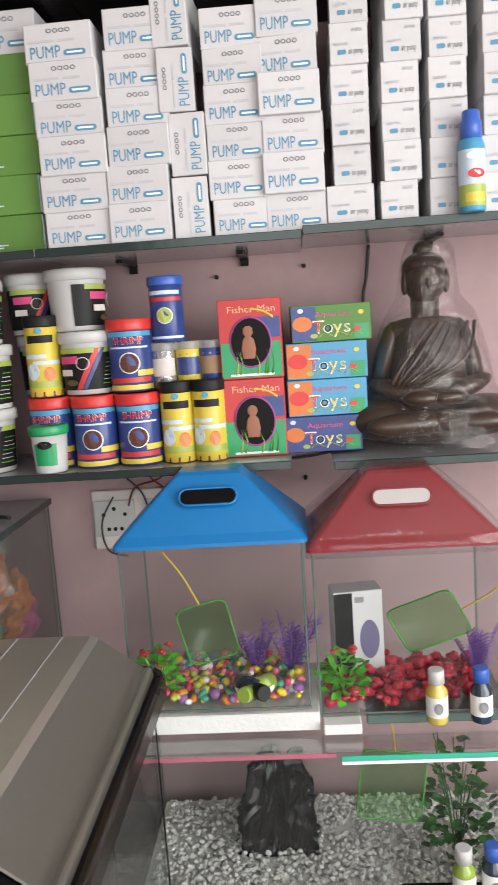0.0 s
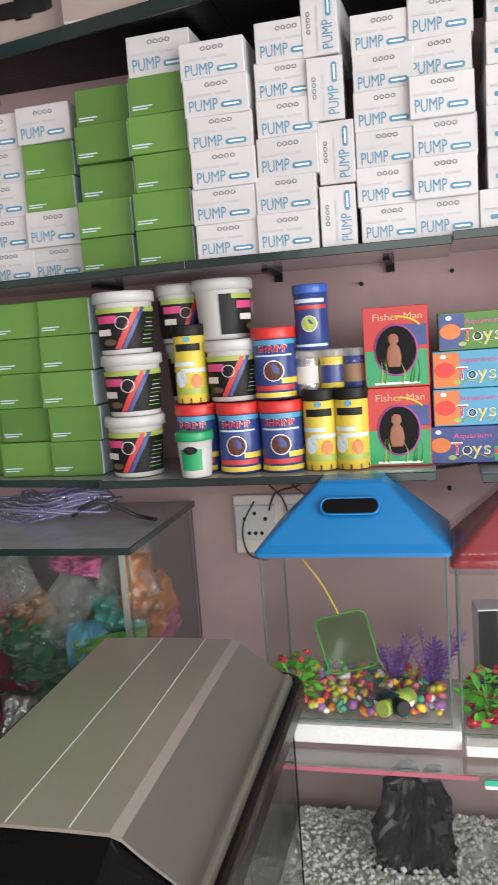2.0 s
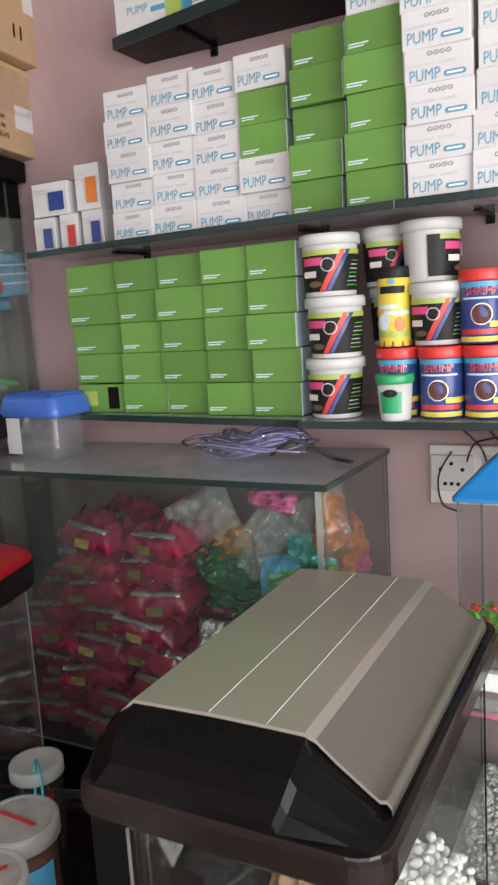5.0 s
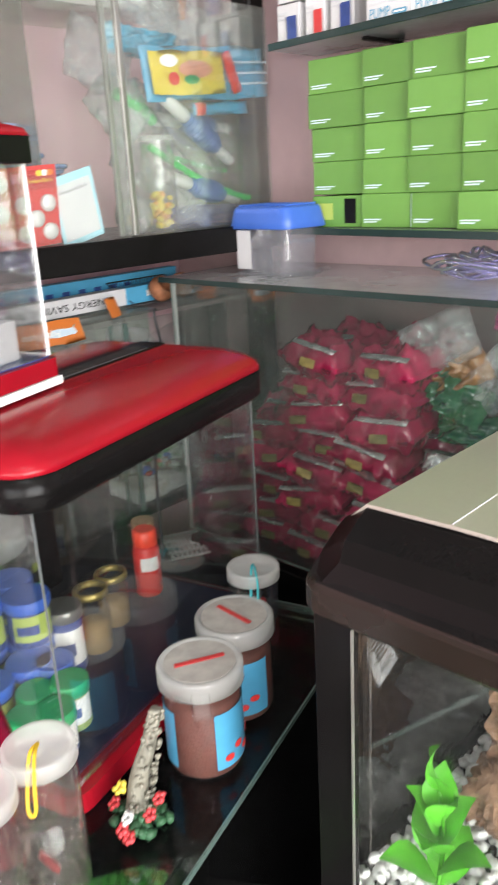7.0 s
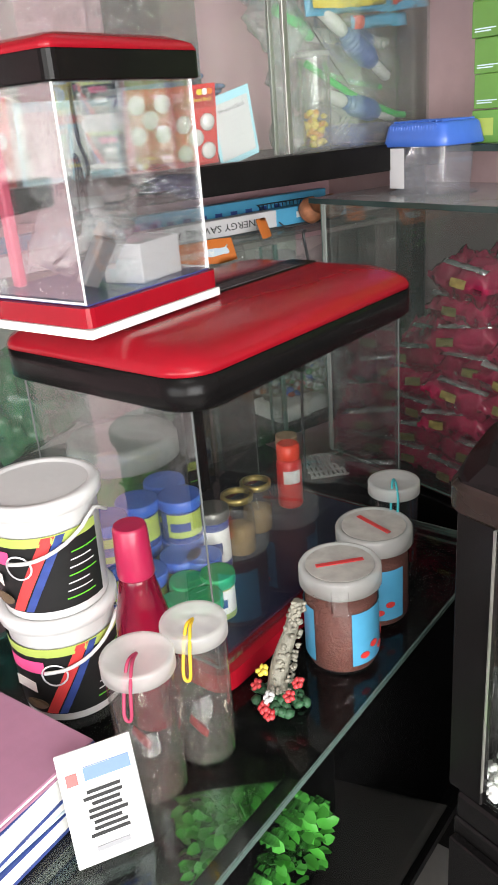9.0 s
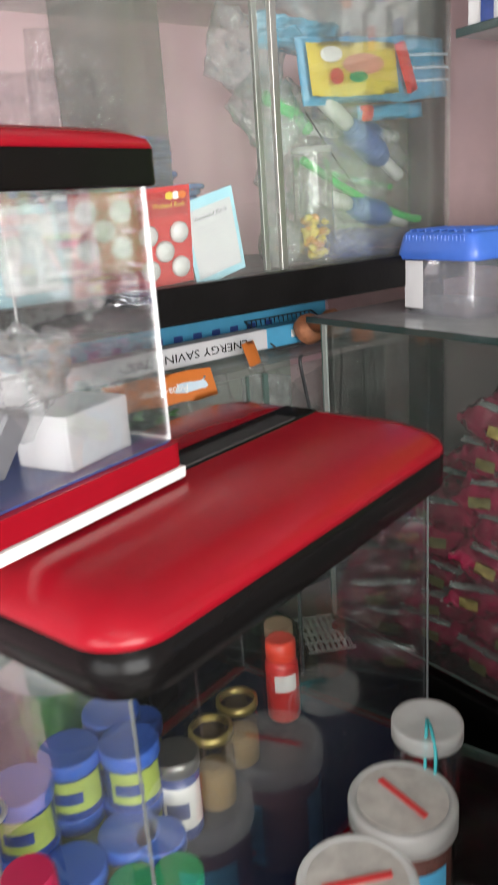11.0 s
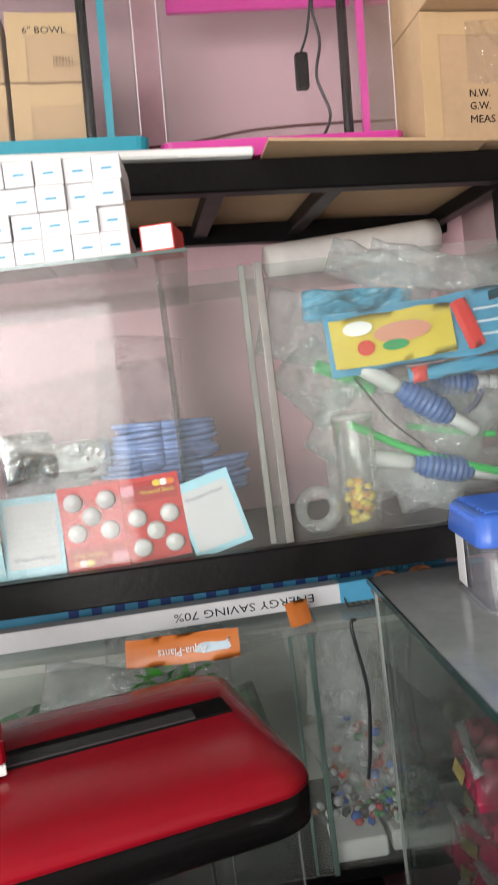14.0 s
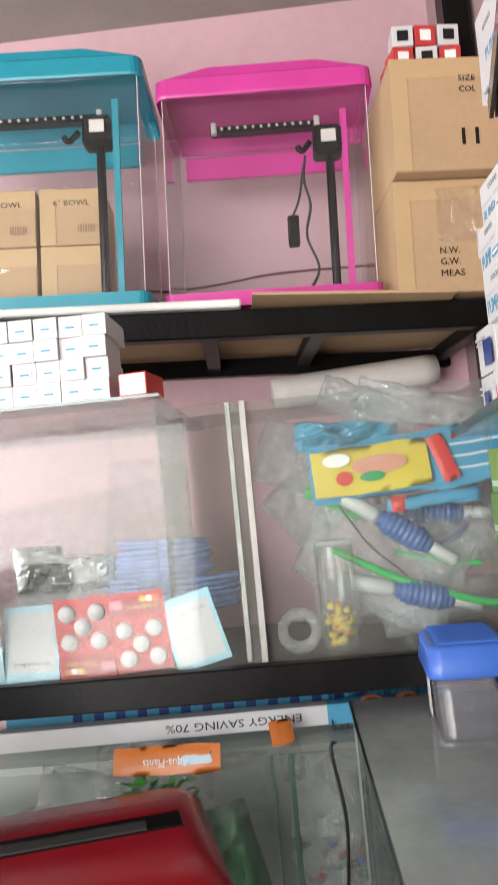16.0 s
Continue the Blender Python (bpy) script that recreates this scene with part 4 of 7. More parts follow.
def leafy(bm, c, n, h, spread_r, leaf, seed, flat=0.3):
    rng = random.Random(seed)
    for i in range(n):
        a, k = rng.uniform(0, 6.283), rng.uniform(0.15, 1.0)
        p = Vector((c[0] + spread_r * k * math.cos(a), c[1] + spread_r * k * math.sin(a), c[2] + h * rng.uniform(0.15, 1.0) * (1.1 - 0.5 * k)))
        b = bmesh.new()
        L, W = leaf * rng.uniform(0.7, 1.2), leaf * rng.uniform(0.5, 0.75)
        v = [b.verts.new(q) for q in ((0, 0, 0), (W / 2, L * 0.35, 0.1 * L), (W * 0.4, L * 0.75, 0.05 * L), (0, L, -0.08 * L), (-W * 0.4, L * 0.75, 0.05 * L), (-W / 2, L * 0.35, 0.1 * L), (0, L * 0.5, 0))]
        for q in ((0, 1, 6), (1, 2, 6), (2, 3, 6), (3, 4, 6), (4, 5, 6), (5, 0, 6)):
            b.faces.new([v[j] for j in q]).smooth = True
        put(bm, b, pose(*p, rng.uniform(-20, 50), rng.uniform(-30, 30), math.degrees(a) - 90 + rng.uniform(-40, 40)))
    return bm


def plant(name, label, m, h, r, leaf, n, seed, material=LEAF, flowers=0):
    o = thing(name, label, "plant", m)
    rng = random.Random(seed)
    bm = bmesh.new()
    for i in range(max(3, n // 12)):
        a = rng.uniform(0, 6.283)
        tube([(0, 0, 0), (r * 0.3 * math.cos(a), r * 0.3 * math.sin(a), h * 0.5), (r * 0.7 * math.cos(a), r * 0.7 * math.sin(a), h * rng.uniform(0.7, 1))], 0.0012, 4, bm, smooth=3)
    part("stems", bm, material, o)
    part("leaves", leafy(bmesh.new(), (0, 0, 0), n, h, r, leaf, seed), material, o)
    for i in range(flowers):
        a = rng.uniform(0, 6.283)
        b = bmesh.new()
        for k in range(6):
            pebble_mesh(b, (0.004 * math.cos(k), 0.004 * math.sin(k), 0.001 * k), 0.0045, rng)
        part("flower", b, FLOWER, o, "", pose(r * 0.7 * math.cos(a), r * 0.7 * math.sin(a), h * rng.uniform(0.85, 1.05)))
    return o


def fish_net(m, w=0.085, h=0.105, label="green aquarium hand net with thin rim"):
    o = thing("hand_net", label, "net", m)
    rim = [p for p in rounded(w, h, 0.014, 0, 4)]
    rim = [(x, 0, y) for x, y, _ in rim]
    part("rim", tube(rim + [rim[0]], 0.0016, 5, smooth=0), LEAF, o, "green wire rim")
    b = bmesh.new()
    g = [[b.verts.new((w * (i / 8 - 0.5) * 0.98, 0.03 * math.sin(math.pi * i / 8) * math.sin(math.pi * j / 8) + 0.006 * noise.noise(Vector((i, j, 1))), h * (j / 8 - 0.5) * 0.98)) for j in range(9)] for i in range(9)]
    for i in range(8):
        for j in range(8):
            b.faces.new((g[i][j], g[i + 1][j], g[i + 1][j + 1], g[i][j + 1])).smooth = True
    part("mesh", b, NETGREEN, o)
    part("handle", tube([(0, 0, h / 2), (-0.012, -0.004, h / 2 + 0.06), (-0.03, -0.006, h / 2 + 0.11)], 0.0015, 5), mat("yellow_wire", (0.6, 0.4, 0.03)), o, "thin yellow handle")
    return o


def pyramid_hood(o, x0, x1, y0, y1, z0, z1, material):
    """A carry-handle hood: sloped to a flat ridge, with a slot through the front."""
    cx, w, d, cy = (x0 + x1) / 2, x1 - x0, y1 - y0, (y0 + y1) / 2
    secs = []
    for k, (fw, fd, z) in enumerate(((1.0, 1.0, z0), (1.0, 1.0, z0 + 0.006), (0.93, 0.90, z0 + 0.018), (0.36, 0.34, z1 - 0.006), (0.33, 0.28, z1 - 0.001), (0.30, 0.22, z1))):
        secs.append(rounded(w * fw, d * fd, 0.008 * fw + 0.002, z, 4, cx, cy))
    part("hood", loft(secs, smooth=False), material, o, "moulded plastic hood")
    # handle slot, set into the sloping front
    sl = math.degrees(math.atan2(z1 - 0.006 - z0 - 0.018, d * 0.28))
    b = loft([[(x, y, z) for x, y, z in rounded(0.088, 0.024, 0.011, 0.0)], [(x, y, z) for x, y, z in rounded(0.088, 0.024, 0.011, 0.0016)]])
    place = pose(cx, cy - d * 0.31, (z0 + 0.018 + z1 - 0.006) / 2 + 0.012, 0, 0, 0) @ pose(0, 0, 0, sl, 0, 0)
    part("handle_slot", b, BLACKPAINT if material is BLUEPL else OFFWHITE, o, "handle opening", place)
    ring = [(x, y, 0.001) for x, y, _ in rounded(0.092, 0.028, 0.013, 0)]
    part("slot_rim", tube(ring + [ring[0]], 0.0022, 5, smooth=0), material, o, "", place)


# large gravel tank under the two small tanks
BX0, BX1, BY0, BY1, BZ0, BZ1 = 0.10, 1.30, 1.44, 1.84, 0.75, 1.112
o = thing("gravel_tank", "large glass tank with white gravel under the small tanks", "aquarium")
panes(o, BX0, BX1, BY0, BY1, BZ0, BZ1, t=0.006)
part("rim_strip", box(((BX0 + BX1) / 2, BY0 + 0.02, BZ1 + 0.002), (BX1 - BX0, 0.05, 0.004)), GLASS, o)
part("tape", box((0.29, BY0 - 0.004, BZ1 - 0.004), (0.34, 0.002, 0.007)), mat("dull_pink_tape", (0.38, 0.10, 0.14)), o, "dull pink sealing tape")
part("tape", box((0.88, BY0 - 0.004, BZ1 - 0.010), (0.82, 0.002, 0.008), m=None), mat("green_tape", (0.03, 0.38, 0.25)), o, "green sealing tape")
part("tape", box((0.88, BY0 - 0.0045, BZ1 - 0.017), (0.82, 0.002, 0.005)), PRINTWHITE, o, "white edge of the tape")
o = thing("tank_stand", "plain black painted metal tank stand", "stand")
for x in (BX0 + 0.02, BX1 - 0.02):
    for y in (BY0 + 0.02, BY1 - 0.02):
        part("leg", box((x, y, 0.36), (0.03, 0.03, 0.72), 0.002), BLACKPAINT, o)
part("deck", box(((BX0 + BX1) / 2, (BY0 + BY1) / 2, 0.733), (BX1 - BX0, BY1 - BY0, 0.024), 0.002), BLACKPAINT, o)
solid("gravel_bed", box(((BX0 + BX1) / 2, (BY0 + BY1) / 2, 0.765), (BX1 - BX0 - 0.016, BY1 - BY0 - 0.016, 0.028)), GRAVEL, "bed of fine white gravel", "gravel", kind="stuff")
pebble_bed("gravel", GRAVEL, "loose white gravel chips", BX0 + 0.02, 0.98, BY0 + 0.015, BY1 - 0.015, 0.780, 0.0058, 5200, 7, 0.010)
# black rock in the gravel
bm = bmesh.new()
bmesh.ops.create_icosphere(bm, subdivisions=5, radius=1)
for v in bm.verts:
    c = v.co.copy()
    flat = c / max(abs(c.x), abs(c.y), abs(c.z))
    c = c * 0.45 + flat * 0.55
    ridge = abs(noise.noise(Vector((c.x * 5.0, c.y * 5.0, c.z * 1.3)))) + 0.6 * abs(noise.noise(Vector((c.x * 11, c.y * 11, c.z * 3))))
    q = 0.74 + 0.26 * noise.noise(c * 1.6) + 0.55 * ridge
    tp = 1 - 0.22 * max(-0.4, c.z)
    v.co = Vector((c.x * 0.074 * q * tp, c.y * 0.05 * q * tp, max(-0.02, c.z * 0.185 * (0.88 + 0.3 * noise.noise(c * 2.2)) - 0.01)))
solid("black_rock", bm, ROCK, "craggy glossy black ornament rock on white gravel", "rock", pose(0.355, 1.70, 0.80))
fish_net(pose(0.555, 1.56, 0.975, 8, 6, 0), 0.11, 0.14, "green hand net leaning in the gravel tank")
plant("plastic_plant", "green feathery plastic plant in the gravel tank", pose(0.67, 1.6, 0.785), 0.25, 0.055, 0.024, 150, 31, LEAFDARK)

# foam strips and the two small tanks
solid("foam_sheet", box((0.29, 1.585, 1.1335), (0.30, 0.186, 0.031), 0.002), FOAMW, "white foam sheet under the blue hooded tank", "foam", pose(0, 0, 0))
solid("glass_offcut", box((0.63, 1.60, 1.1265), (0.23, 0.19, 0.017), 0.002), GREENEDGE, "green edged glass offcut under the small tank", "glass")
solid("foam_sheet", box((0.475, 1.585, 1.1265), (0.06, 0.22, 0.017), 0.002), FOAMW, "white foam sheet under the red hooded tank", "foam")


def small_tank(x0, x1, z0, z1, zh, hood, label, seed, stones):
    o = thing("hooded_tank", label, "aquarium")
    panes(o, x0, x1, 1.50, 1.685, z0 + 0.0045, z1)
    pyramid_hood(o, x0 - 0.008, x1 + 0.008, 1.492, 1.693, z1, zh, hood)
    pebble_bed("pebbles", stones, "glossy coloured pebbles on the tank floor", x0 + 0.015, x1 - 0.015, 1.515, 1.672, z0 + 0.011, 0.0085 if stones is PEBBLES else 0.0105, 330 if stones is PEBBLES else 230, seed, 0.020)
    return o


small_tank(0.138, 0.428, 1.150, 1.428, 1.536, BLUEPL, "small glass tank with a blue carry hood", 3, PEBBLES)
small_tank(0.441, 0.732, 1.136, 1.410, 1.522, REDPL, "small glass tank with a film-wrapped red carry hood", 5, REDPEBBLES)
# film over the red hood
b = loft([rounded(0.315 * f, 0.222 * g, 0.012, z, 4, 0.5865, 1.5925) for f, g, z in ((1.0, 1.0, 1.403), (0.99, 0.98, 1.421), (0.95, 0.92, 1.437), (0.38, 0.40, 1.522), (0.3, 0.25, 1.527))], smooth=True)
for v in b.verts:
    v.co += Vector((0.004 * noise.noise(v.co * 60), 0.004 * noise.noise(v.co * 55), 0.003 * noise.noise(v.co * 70)))
solid("film_wrap", b, TIGHTFILM, "crinkled clear film stretched over the red hood", "wrapping")
plant("plastic_plant", "small green plastic plant with red flowers in the tank", pose(0.175, 1.545, 1.165), 0.075, 0.032, 0.020, 75, 11, LEAFBR, 5)
plant("plastic_plant", "small green plastic plant with red flowers in the tank", pose(0.483, 1.54, 1.150), 0.075, 0.036, 0.022, 75, 12, LEAFBR, 4)
fish_net(pose(0.262, 1.56, 1.262, 6, -12, 8))
fish_net(pose(0.63, 1.585, 1.255, 20, 62, 0), 0.085, 0.12)


def feather(name, label, m, n, h, seed):
    o = thing(name, label, "plant", m)
    rng = random.Random(seed)
    bm = bmesh.new()
    for i in range(n):
        a, tilt = rng.uniform(0, 6.283), rng.uniform(0.1, 0.7)
        L = h * rng.uniform(0.6, 1.05)
        pts = [(L * tilt * t * math.cos(a), L * tilt * t * math.sin(a) * 0.6, L * t) for t in (0, 0.4, 0.75, 1)]
        tube(pts, 0.0012, 4, bm, smooth=2)
        for k in range(9):
            t = 0.2 + 0.08 * k
            p = Vector((L * tilt * t * math.cos(a), L * tilt * t * math.sin(a) * 0.6, L * t))
            for s in (-1, 1):
                tube([p, p + Vector((s * 0.012 * math.sin(a) + 0.004, s * 0.012 * math.cos(a), 0.008))], 0.0009, 3, bm, smooth=0)
    part("fronds", bm, PURPLELEAF, o)
    return o


feather("purple_plant", "purple feathery plastic plant in the tank", pose(0.395, 1.60, 1.165), 14, 0.115, 4)
feather("purple_plant", "purple feathery plastic plant in the tank", pose(0.335, 1.61, 1.165), 10, 0.09, 8)
feather("purple_plant", "purple feathery plastic plant in the tank", pose(0.71, 1.60, 1.15), 12, 0.09, 6)


def dropper(m, liquid, cap, label, lying=False):
    o = thing("medicine_bottle", label, "bottle", m)
    part("bottle_body", lathe([(0.0155, 0), (0.0165, 0.002), (0.0165, 0.052), (0.009, 0.062), (0.009, 0.068)], 20), liquid, o)
    part("cap", lathe([(0.0125, 0.064), (0.0125, 0.084), (0.011, 0.086)], 20), cap, o)
    part("label_band", wrap(0.0169, 0.012, 0.045, -95, 95), PAPER, o, "printed paper label")
    part("print_patch", bend_bm(ellipse(0.014, 0.018), 0.017, 0.0008), PRINTGREY, o, "", pose(0, 0, 0.028))
    return o


AMBER = mat("yellow_liquid", (0.55, 0.42, 0.08), 0.1, spec=0.7)
DARKLIQ = mat("dark_blue_liquid", (0.02, 0.035, 0.06), 0.1, spec=0.7)
GREENLIQ = mat("green_liquid", (0.25, 0.35, 0.05), 0.1, spec=0.7)
dropper(pose(0.622, 1.478, 1.1355), AMBER, WHITEPL, "small yellow medicine bottle with white cap")
dropper(pose(0.69, 1.478, 1.1355), DARKLIQ, BLUELID, "small dark medicine bottle with blue cap")
dropper(pose(0.315, 1.525, 1.186, 0, 0, 0) @ pose(0, 0, 0, 78, 0, 30), DARKLIQ, INKBLACK, "dark medicine bottle lying on pebbles")
dropper(pose(0.36, 1.53, 1.186) @ pose(0, 0, 0, 80, 0, -25), GREENLIQ, GREENLIQ, "olive medicine bottle lying on pebbles")
dropper(pose(0.638, 1.385, 0.901), GREENLIQ, WHITEPL, "green medicine bottle with white cap in front of the tank")
dropper(pose(0.682, 1.39, 0.901), DARKLIQ, BLUELID, "dark medicine bottle with blue cap in front of the tank")
solid("front_ledge", box((0.80, 1.375, 0.45), (0.5, 0.10, 0.90), 0.002), BLACKPAINT, "narrow black ledge unit before the gravel tank", "ledge")
o = thing("pump_carton", "black and white pump carton standing in the red hooded tank", "box", pose(0.517, 1.61, 1.165, 0, 0, 8))
part("carton", box((0, 0.03, 0.06), (0.085, 0.05, 0.155), 0.001), WHITECARD, o)
part("print_field", panel(0.032, 0.15), INKBLACK, o, "black printed half", on_front(-0.026, 0.06, 0.005))
part("picture_patch", ellipse(0.034, 0.07), mat("grey_violet", (0.12, 0.11, 0.2)), o, "dark pump picture", on_front(0.018, 0.05, 0.005))
part("small_print", panel(0.016, 0.010), PRINTGREY, o, "", on_front(0.002, 0.122, 0.005))

# socket board and wires
o = thing("socket_board", "aged white wall socket board with loose wires", "socket", pose(0.10, WALL_Y, 1.39))
part("back_plate", box((0, -0.006, 0), (0.195, 0.010, 0.122), 0.002), OFFWHITE, o)
for x in (-0.052, 0.052):
    part("face_plate", box((x, -0.013, 0.004), (0.085, 0.006, 0.075), 0.002), WHITEPL, o)
    for dx in (-0.022, 0.0, 0.022):
        part("socket_hole", lathe([(0.0042, 0), (0.0042, 0.001)], 10), INKBLACK, o, "", pose(x + dx, -0.0158, 0.012 + 0.012 * (dx == 0)) @ pose(0, 0, 0, 90, 0, 0))
        part("socket_hole", lathe([(0.0042, 0), (0.0042, 0.001)], 10), INKBLACK, o, "", pose(x + dx * 0.6, -0.0158, -0.018) @ pose(0, 0, 0, 90, 0, 0))
for i, pts in enumerate((((-0.05, -0.02, 0.05), (-0.075, -0.03, 0.0), (-0.07, -0.02, -0.06), (-0.03, -0.02, -0.075)),
                         ((-0.02, -0.02, 0.03), (0.0, -0.035, 0.07), (0.05, -0.03, 0.085), (0.09, -0.02, 0.12)),
                         ((0.02, -0.02, 0.02), (0.01, -0.03, 0.06), (-0.03, -0.025, 0.10), (-0.06, -0.02, 0.135)),
                         ((0.05, -0.02, 0.01), (0.07, -0.03, 0.05), (0.03, -0.03, 0.09), (0.02, -0.02, 0.135)))):
    solid("wire", tube([(0.10 + p[0], WALL_Y + p[1], 1.39 + p[2]) for p in pts], 0.002, 5), DARKRED if i % 2 else CABLE, "thin dark wire looped from the socket board", "wire")
solid("wire", tube([(0.585, WALL_Y - 0.006, 1.90), (0.578, WALL_Y - 0.005, 1.84), (0.570, WALL_Y - 0.008, 1.80), (0.566, WALL_Y - 0.005, 1.70), (0.55, WALL_Y - 0.006, 1.53), (0.36, WALL_Y - 0.008, 1.49), (0.2, WALL_Y - 0.01, 1.475)], 0.003, 6), CABLE, "dark twisted wire down the pink wall", "wire")

# ---- silver hooded tank ----
SY0, SY1 = 0.868, 1.425
SILVERTANK = pose(0.002, 0.016, -0.029)
o = thing("silver_hood_tank", "black framed glass tank with champagne silver hood", "aquarium", SILVERTANK)


def hood_ring(y, dx=0.0, dz=0.0, low=1.288):
    """A section across the hood, drawn in by dx and down by dz towards its ends."""
    pts = [(-0.135 + dx, low), (-0.135 + dx, 1.314 - dz), (-0.127 + dx, 1.330 - dz), (-0.098 + dx, 1.349 - dz), (0.110 - dx * 0.4, 1.352 - dz), (0.117 - dx * 0.5, 1.342 - dz),
           (0.185 - dx, 1.2915 - dz * 0.1), (0.200 - dx, low)]
    return [(x, y, max(z, low + 0.003 * (i not in (0, 7)))) for i, (x, z) in enumerate(pts)]


def top_skin(y0, y1, lift):
    prof = [(-0.124, 1.326), (-0.098, 1.350), (-0.002, 1.353), (0.066, 1.353), (0.108, 1.3525), (0.120, 1.348), (0.140, 1.331), (0.172, 1.307), (0.184, 1.299), (0.190, 1.3005), (0.1945, 1.296), (0.196, 1.286)]
    b = bmesh.new()
    rows = [[b.verts.new((x, y, z + lift)) for x, z in prof] for y in (y0, y1)]
    rows2 = [[b.verts.new((x, y, z + lift - 0.004)) for x, z in prof] for y in (y0, y1)]
    for r, fl in ((rows, 0), (rows2, 1)):
        for i in range(len(prof) - 1):
            q = (r[0][i], r[0][i + 1], r[1][i + 1], r[1][i])
            b.faces.new(q if not fl else q[::-1]).smooth = i > 4
    for k in (0, 1):
        for i in range(len(prof) - 1):
            b.faces.new((rows[k][i], rows[k][i + 1], rows2[k][i + 1], rows2[k][i]))
    return b


part("hood_body", loft([hood_ring(SY0 - 0.006, 0.022, 0.052), hood_ring(SY0 + 0.004, 0.008, 0.036), hood_ring(SY0 + 0.022, 0.002, 0.020), hood_ring(SY0 + 0.050, 0.0, 0.006), hood_ring(SY0 + 0.064),
                        hood_ring(SY1 - 0.036), hood_ring(SY1 - 0.022, 0.002, 0.010), hood_ring(SY1, 0.012, 0.040)]), BLACKPLASTIC, o, "black plastic hood ends")
part("hood_cover", top_skin(SY0 + 0.062, SY1 - 0.034, 0.0035), SILVER, o, "brushed champagne silver cover")
for x in (-0.002, 0.066):
    part("seam_line", box((x, (SY0 + SY1) / 2 + 0.014, 1.3569), (0.0009, SY1 - SY0 - 0.10, 0.0008)), PRINTPALE, o, "pale seam line")
part("rim", loft([rounded(0.352 + dw, 0.576 + dw, 0.035, z, 6, 0.035, (SY0 + SY1) / 2) for z, dw in ((1.250, -0.008), (1.255, 0), (1.281, 0), (1.285, -0.006), (1.2875, -0.008))]), mat("dark_brown_plastic", (0.012, 0.008, 0.006), 0.25, spec=0.35), o, "dark rounded rim")
TX0, TX1, TY0, TY1, TZ0, TZ1 = -0.105, 0.19, 0.880, 1.405, 0.86, 1.252
part("metal_strip", box((-0.073, TY0 - 0.0115, 1.065), (0.0014, 0.004, 0.36)), CHROME, o, "thin bright metal edge strip")
panes(o, TX0, TX1, TY0, TY1, TZ0, TZ1, edge=BLACKPLASTIC)
for y in (TY0 - 0.004, TY1 + 0.004):
    part("corner_post", box((TX0 + 0.006, y, (TZ0 + TZ1) / 2), (0.05, 0.012, TZ1 - TZ0), 0.002), BLACKPLASTIC, o)
part("side_panel", box((TX0 - 0.004, (TY0 + TY1) / 2, (TZ0 + TZ1) / 2 - 0.01), (0.006, TY1 - TY0, TZ1 - TZ0 - 0.02)), BLACKPLASTIC, o, "black side panel")
part("base", box((0.043, (TY0 + TY1) / 2, TZ0 - 0.025), (0.31, 0.545, 0.04), 0.004), BLACKPLASTIC, o)
o = thing("tank_cabinet", "plain black cabinet under the silver hooded tank", "cabinet")
part("carcass", box((0.034, 1.155, 0.389), (0.30, 0.53, 0.776), 0.003), BLACKPAINT, o)
part("door", box((0.034, 0.883, 0.385), (0.29, 0.014, 0.74), 0.002), BLACKPLASTIC, o)
pebble_bed("white_stones", WHITESTONE, "white coral chips on the tank floor", TX0 + 0.02, TX1 - 0.012, TY0 + 0.012, TY1 - 0.015, 0.839, 0.0075, 2500, 17, 0.034)
pebble_bed("white_stones", WHITESTONE, "heap of white coral chips at the back of the tank", 0.06, 0.165, 1.20, 1.38, 0.861, 0.0085, 420, 18, 0.06)
bm = bmesh.new()


def bark_limb(path, r0, r1, seed, bm, rows=44, cols=40):
    """A gnarled limb along a bent line, with torn lengthwise ridges and knots."""
    path = [Vector(p) for p in path]
    rings = []
    for i in range(rows):
        t = i / (rows - 1)
        f = t * (len(path) - 1)
        k = min(int(f), len(path) - 2)
        c = path[k].lerp(path[k + 1], f - k)
        d = (path[k + 1] - path[k]).normalized()
        u = d.orthogonal().normalized()
        w = d.cross(u)
        ring = []
        for j in range(cols):
            q = 2 * math.pi * j / cols
            twist = q + 1.1 * t
            cq, sq = math.cos(twist), math.sin(twist)
            ridge = abs(noise.noise(Vector((3.4 * cq + seed, 3.4 * sq, 2.2 * t)))) + 0.45 * abs(noise.noise(Vector((8 * cq, 8 * sq + seed, 5 * t))))
            lump = noise.noise(Vector((1.3 * cq, 1.3 * sq + seed, 4.5 * t)))
            r = (r0 + (r1 - r0) * t) * (0.72 + 0.95 * ridge + 0.42 * lump)
            if i == rows - 1:
                r *= 0.3
            ring.append(bm.verts.new(c + (u * math.cos(q) + w * math.sin(q)) * r))
        rings.append(ring)
    for m0, m1 in zip(rings, rings[1:]):
        for j in range(cols):
            bm.faces.new((m0[j], m0[(j + 1) % cols], m1[(j + 1) % cols], m1[j]))
    bm.faces.new(rings[-1])
    bm.faces.new(rings[0][::-1])


bark_limb(((0.0, 0, 0), (0.006, 0.01, 0.09), (-0.012, 0.02, 0.17), (-0.022, 0.03, 0.25)), 0.062, 0.036, 1.7, bm)
bark_limb(((0.0, 0, 0.03), (0.045, -0.02, 0.07), (0.075, -0.01, 0.13)), 0.042, 0.014, 5.2, bm)
bark_limb(((-0.005, 0, 0.02), (-0.03, -0.045, 0.06), (-0.022, -0.06, 0.115)), 0.040, 0.022, 9.4, bm)
solid("driftwood", bm, WOOD, "knotted brown driftwood standing among white stones", "driftwood", pose(0.028, 1.12, 0.841))
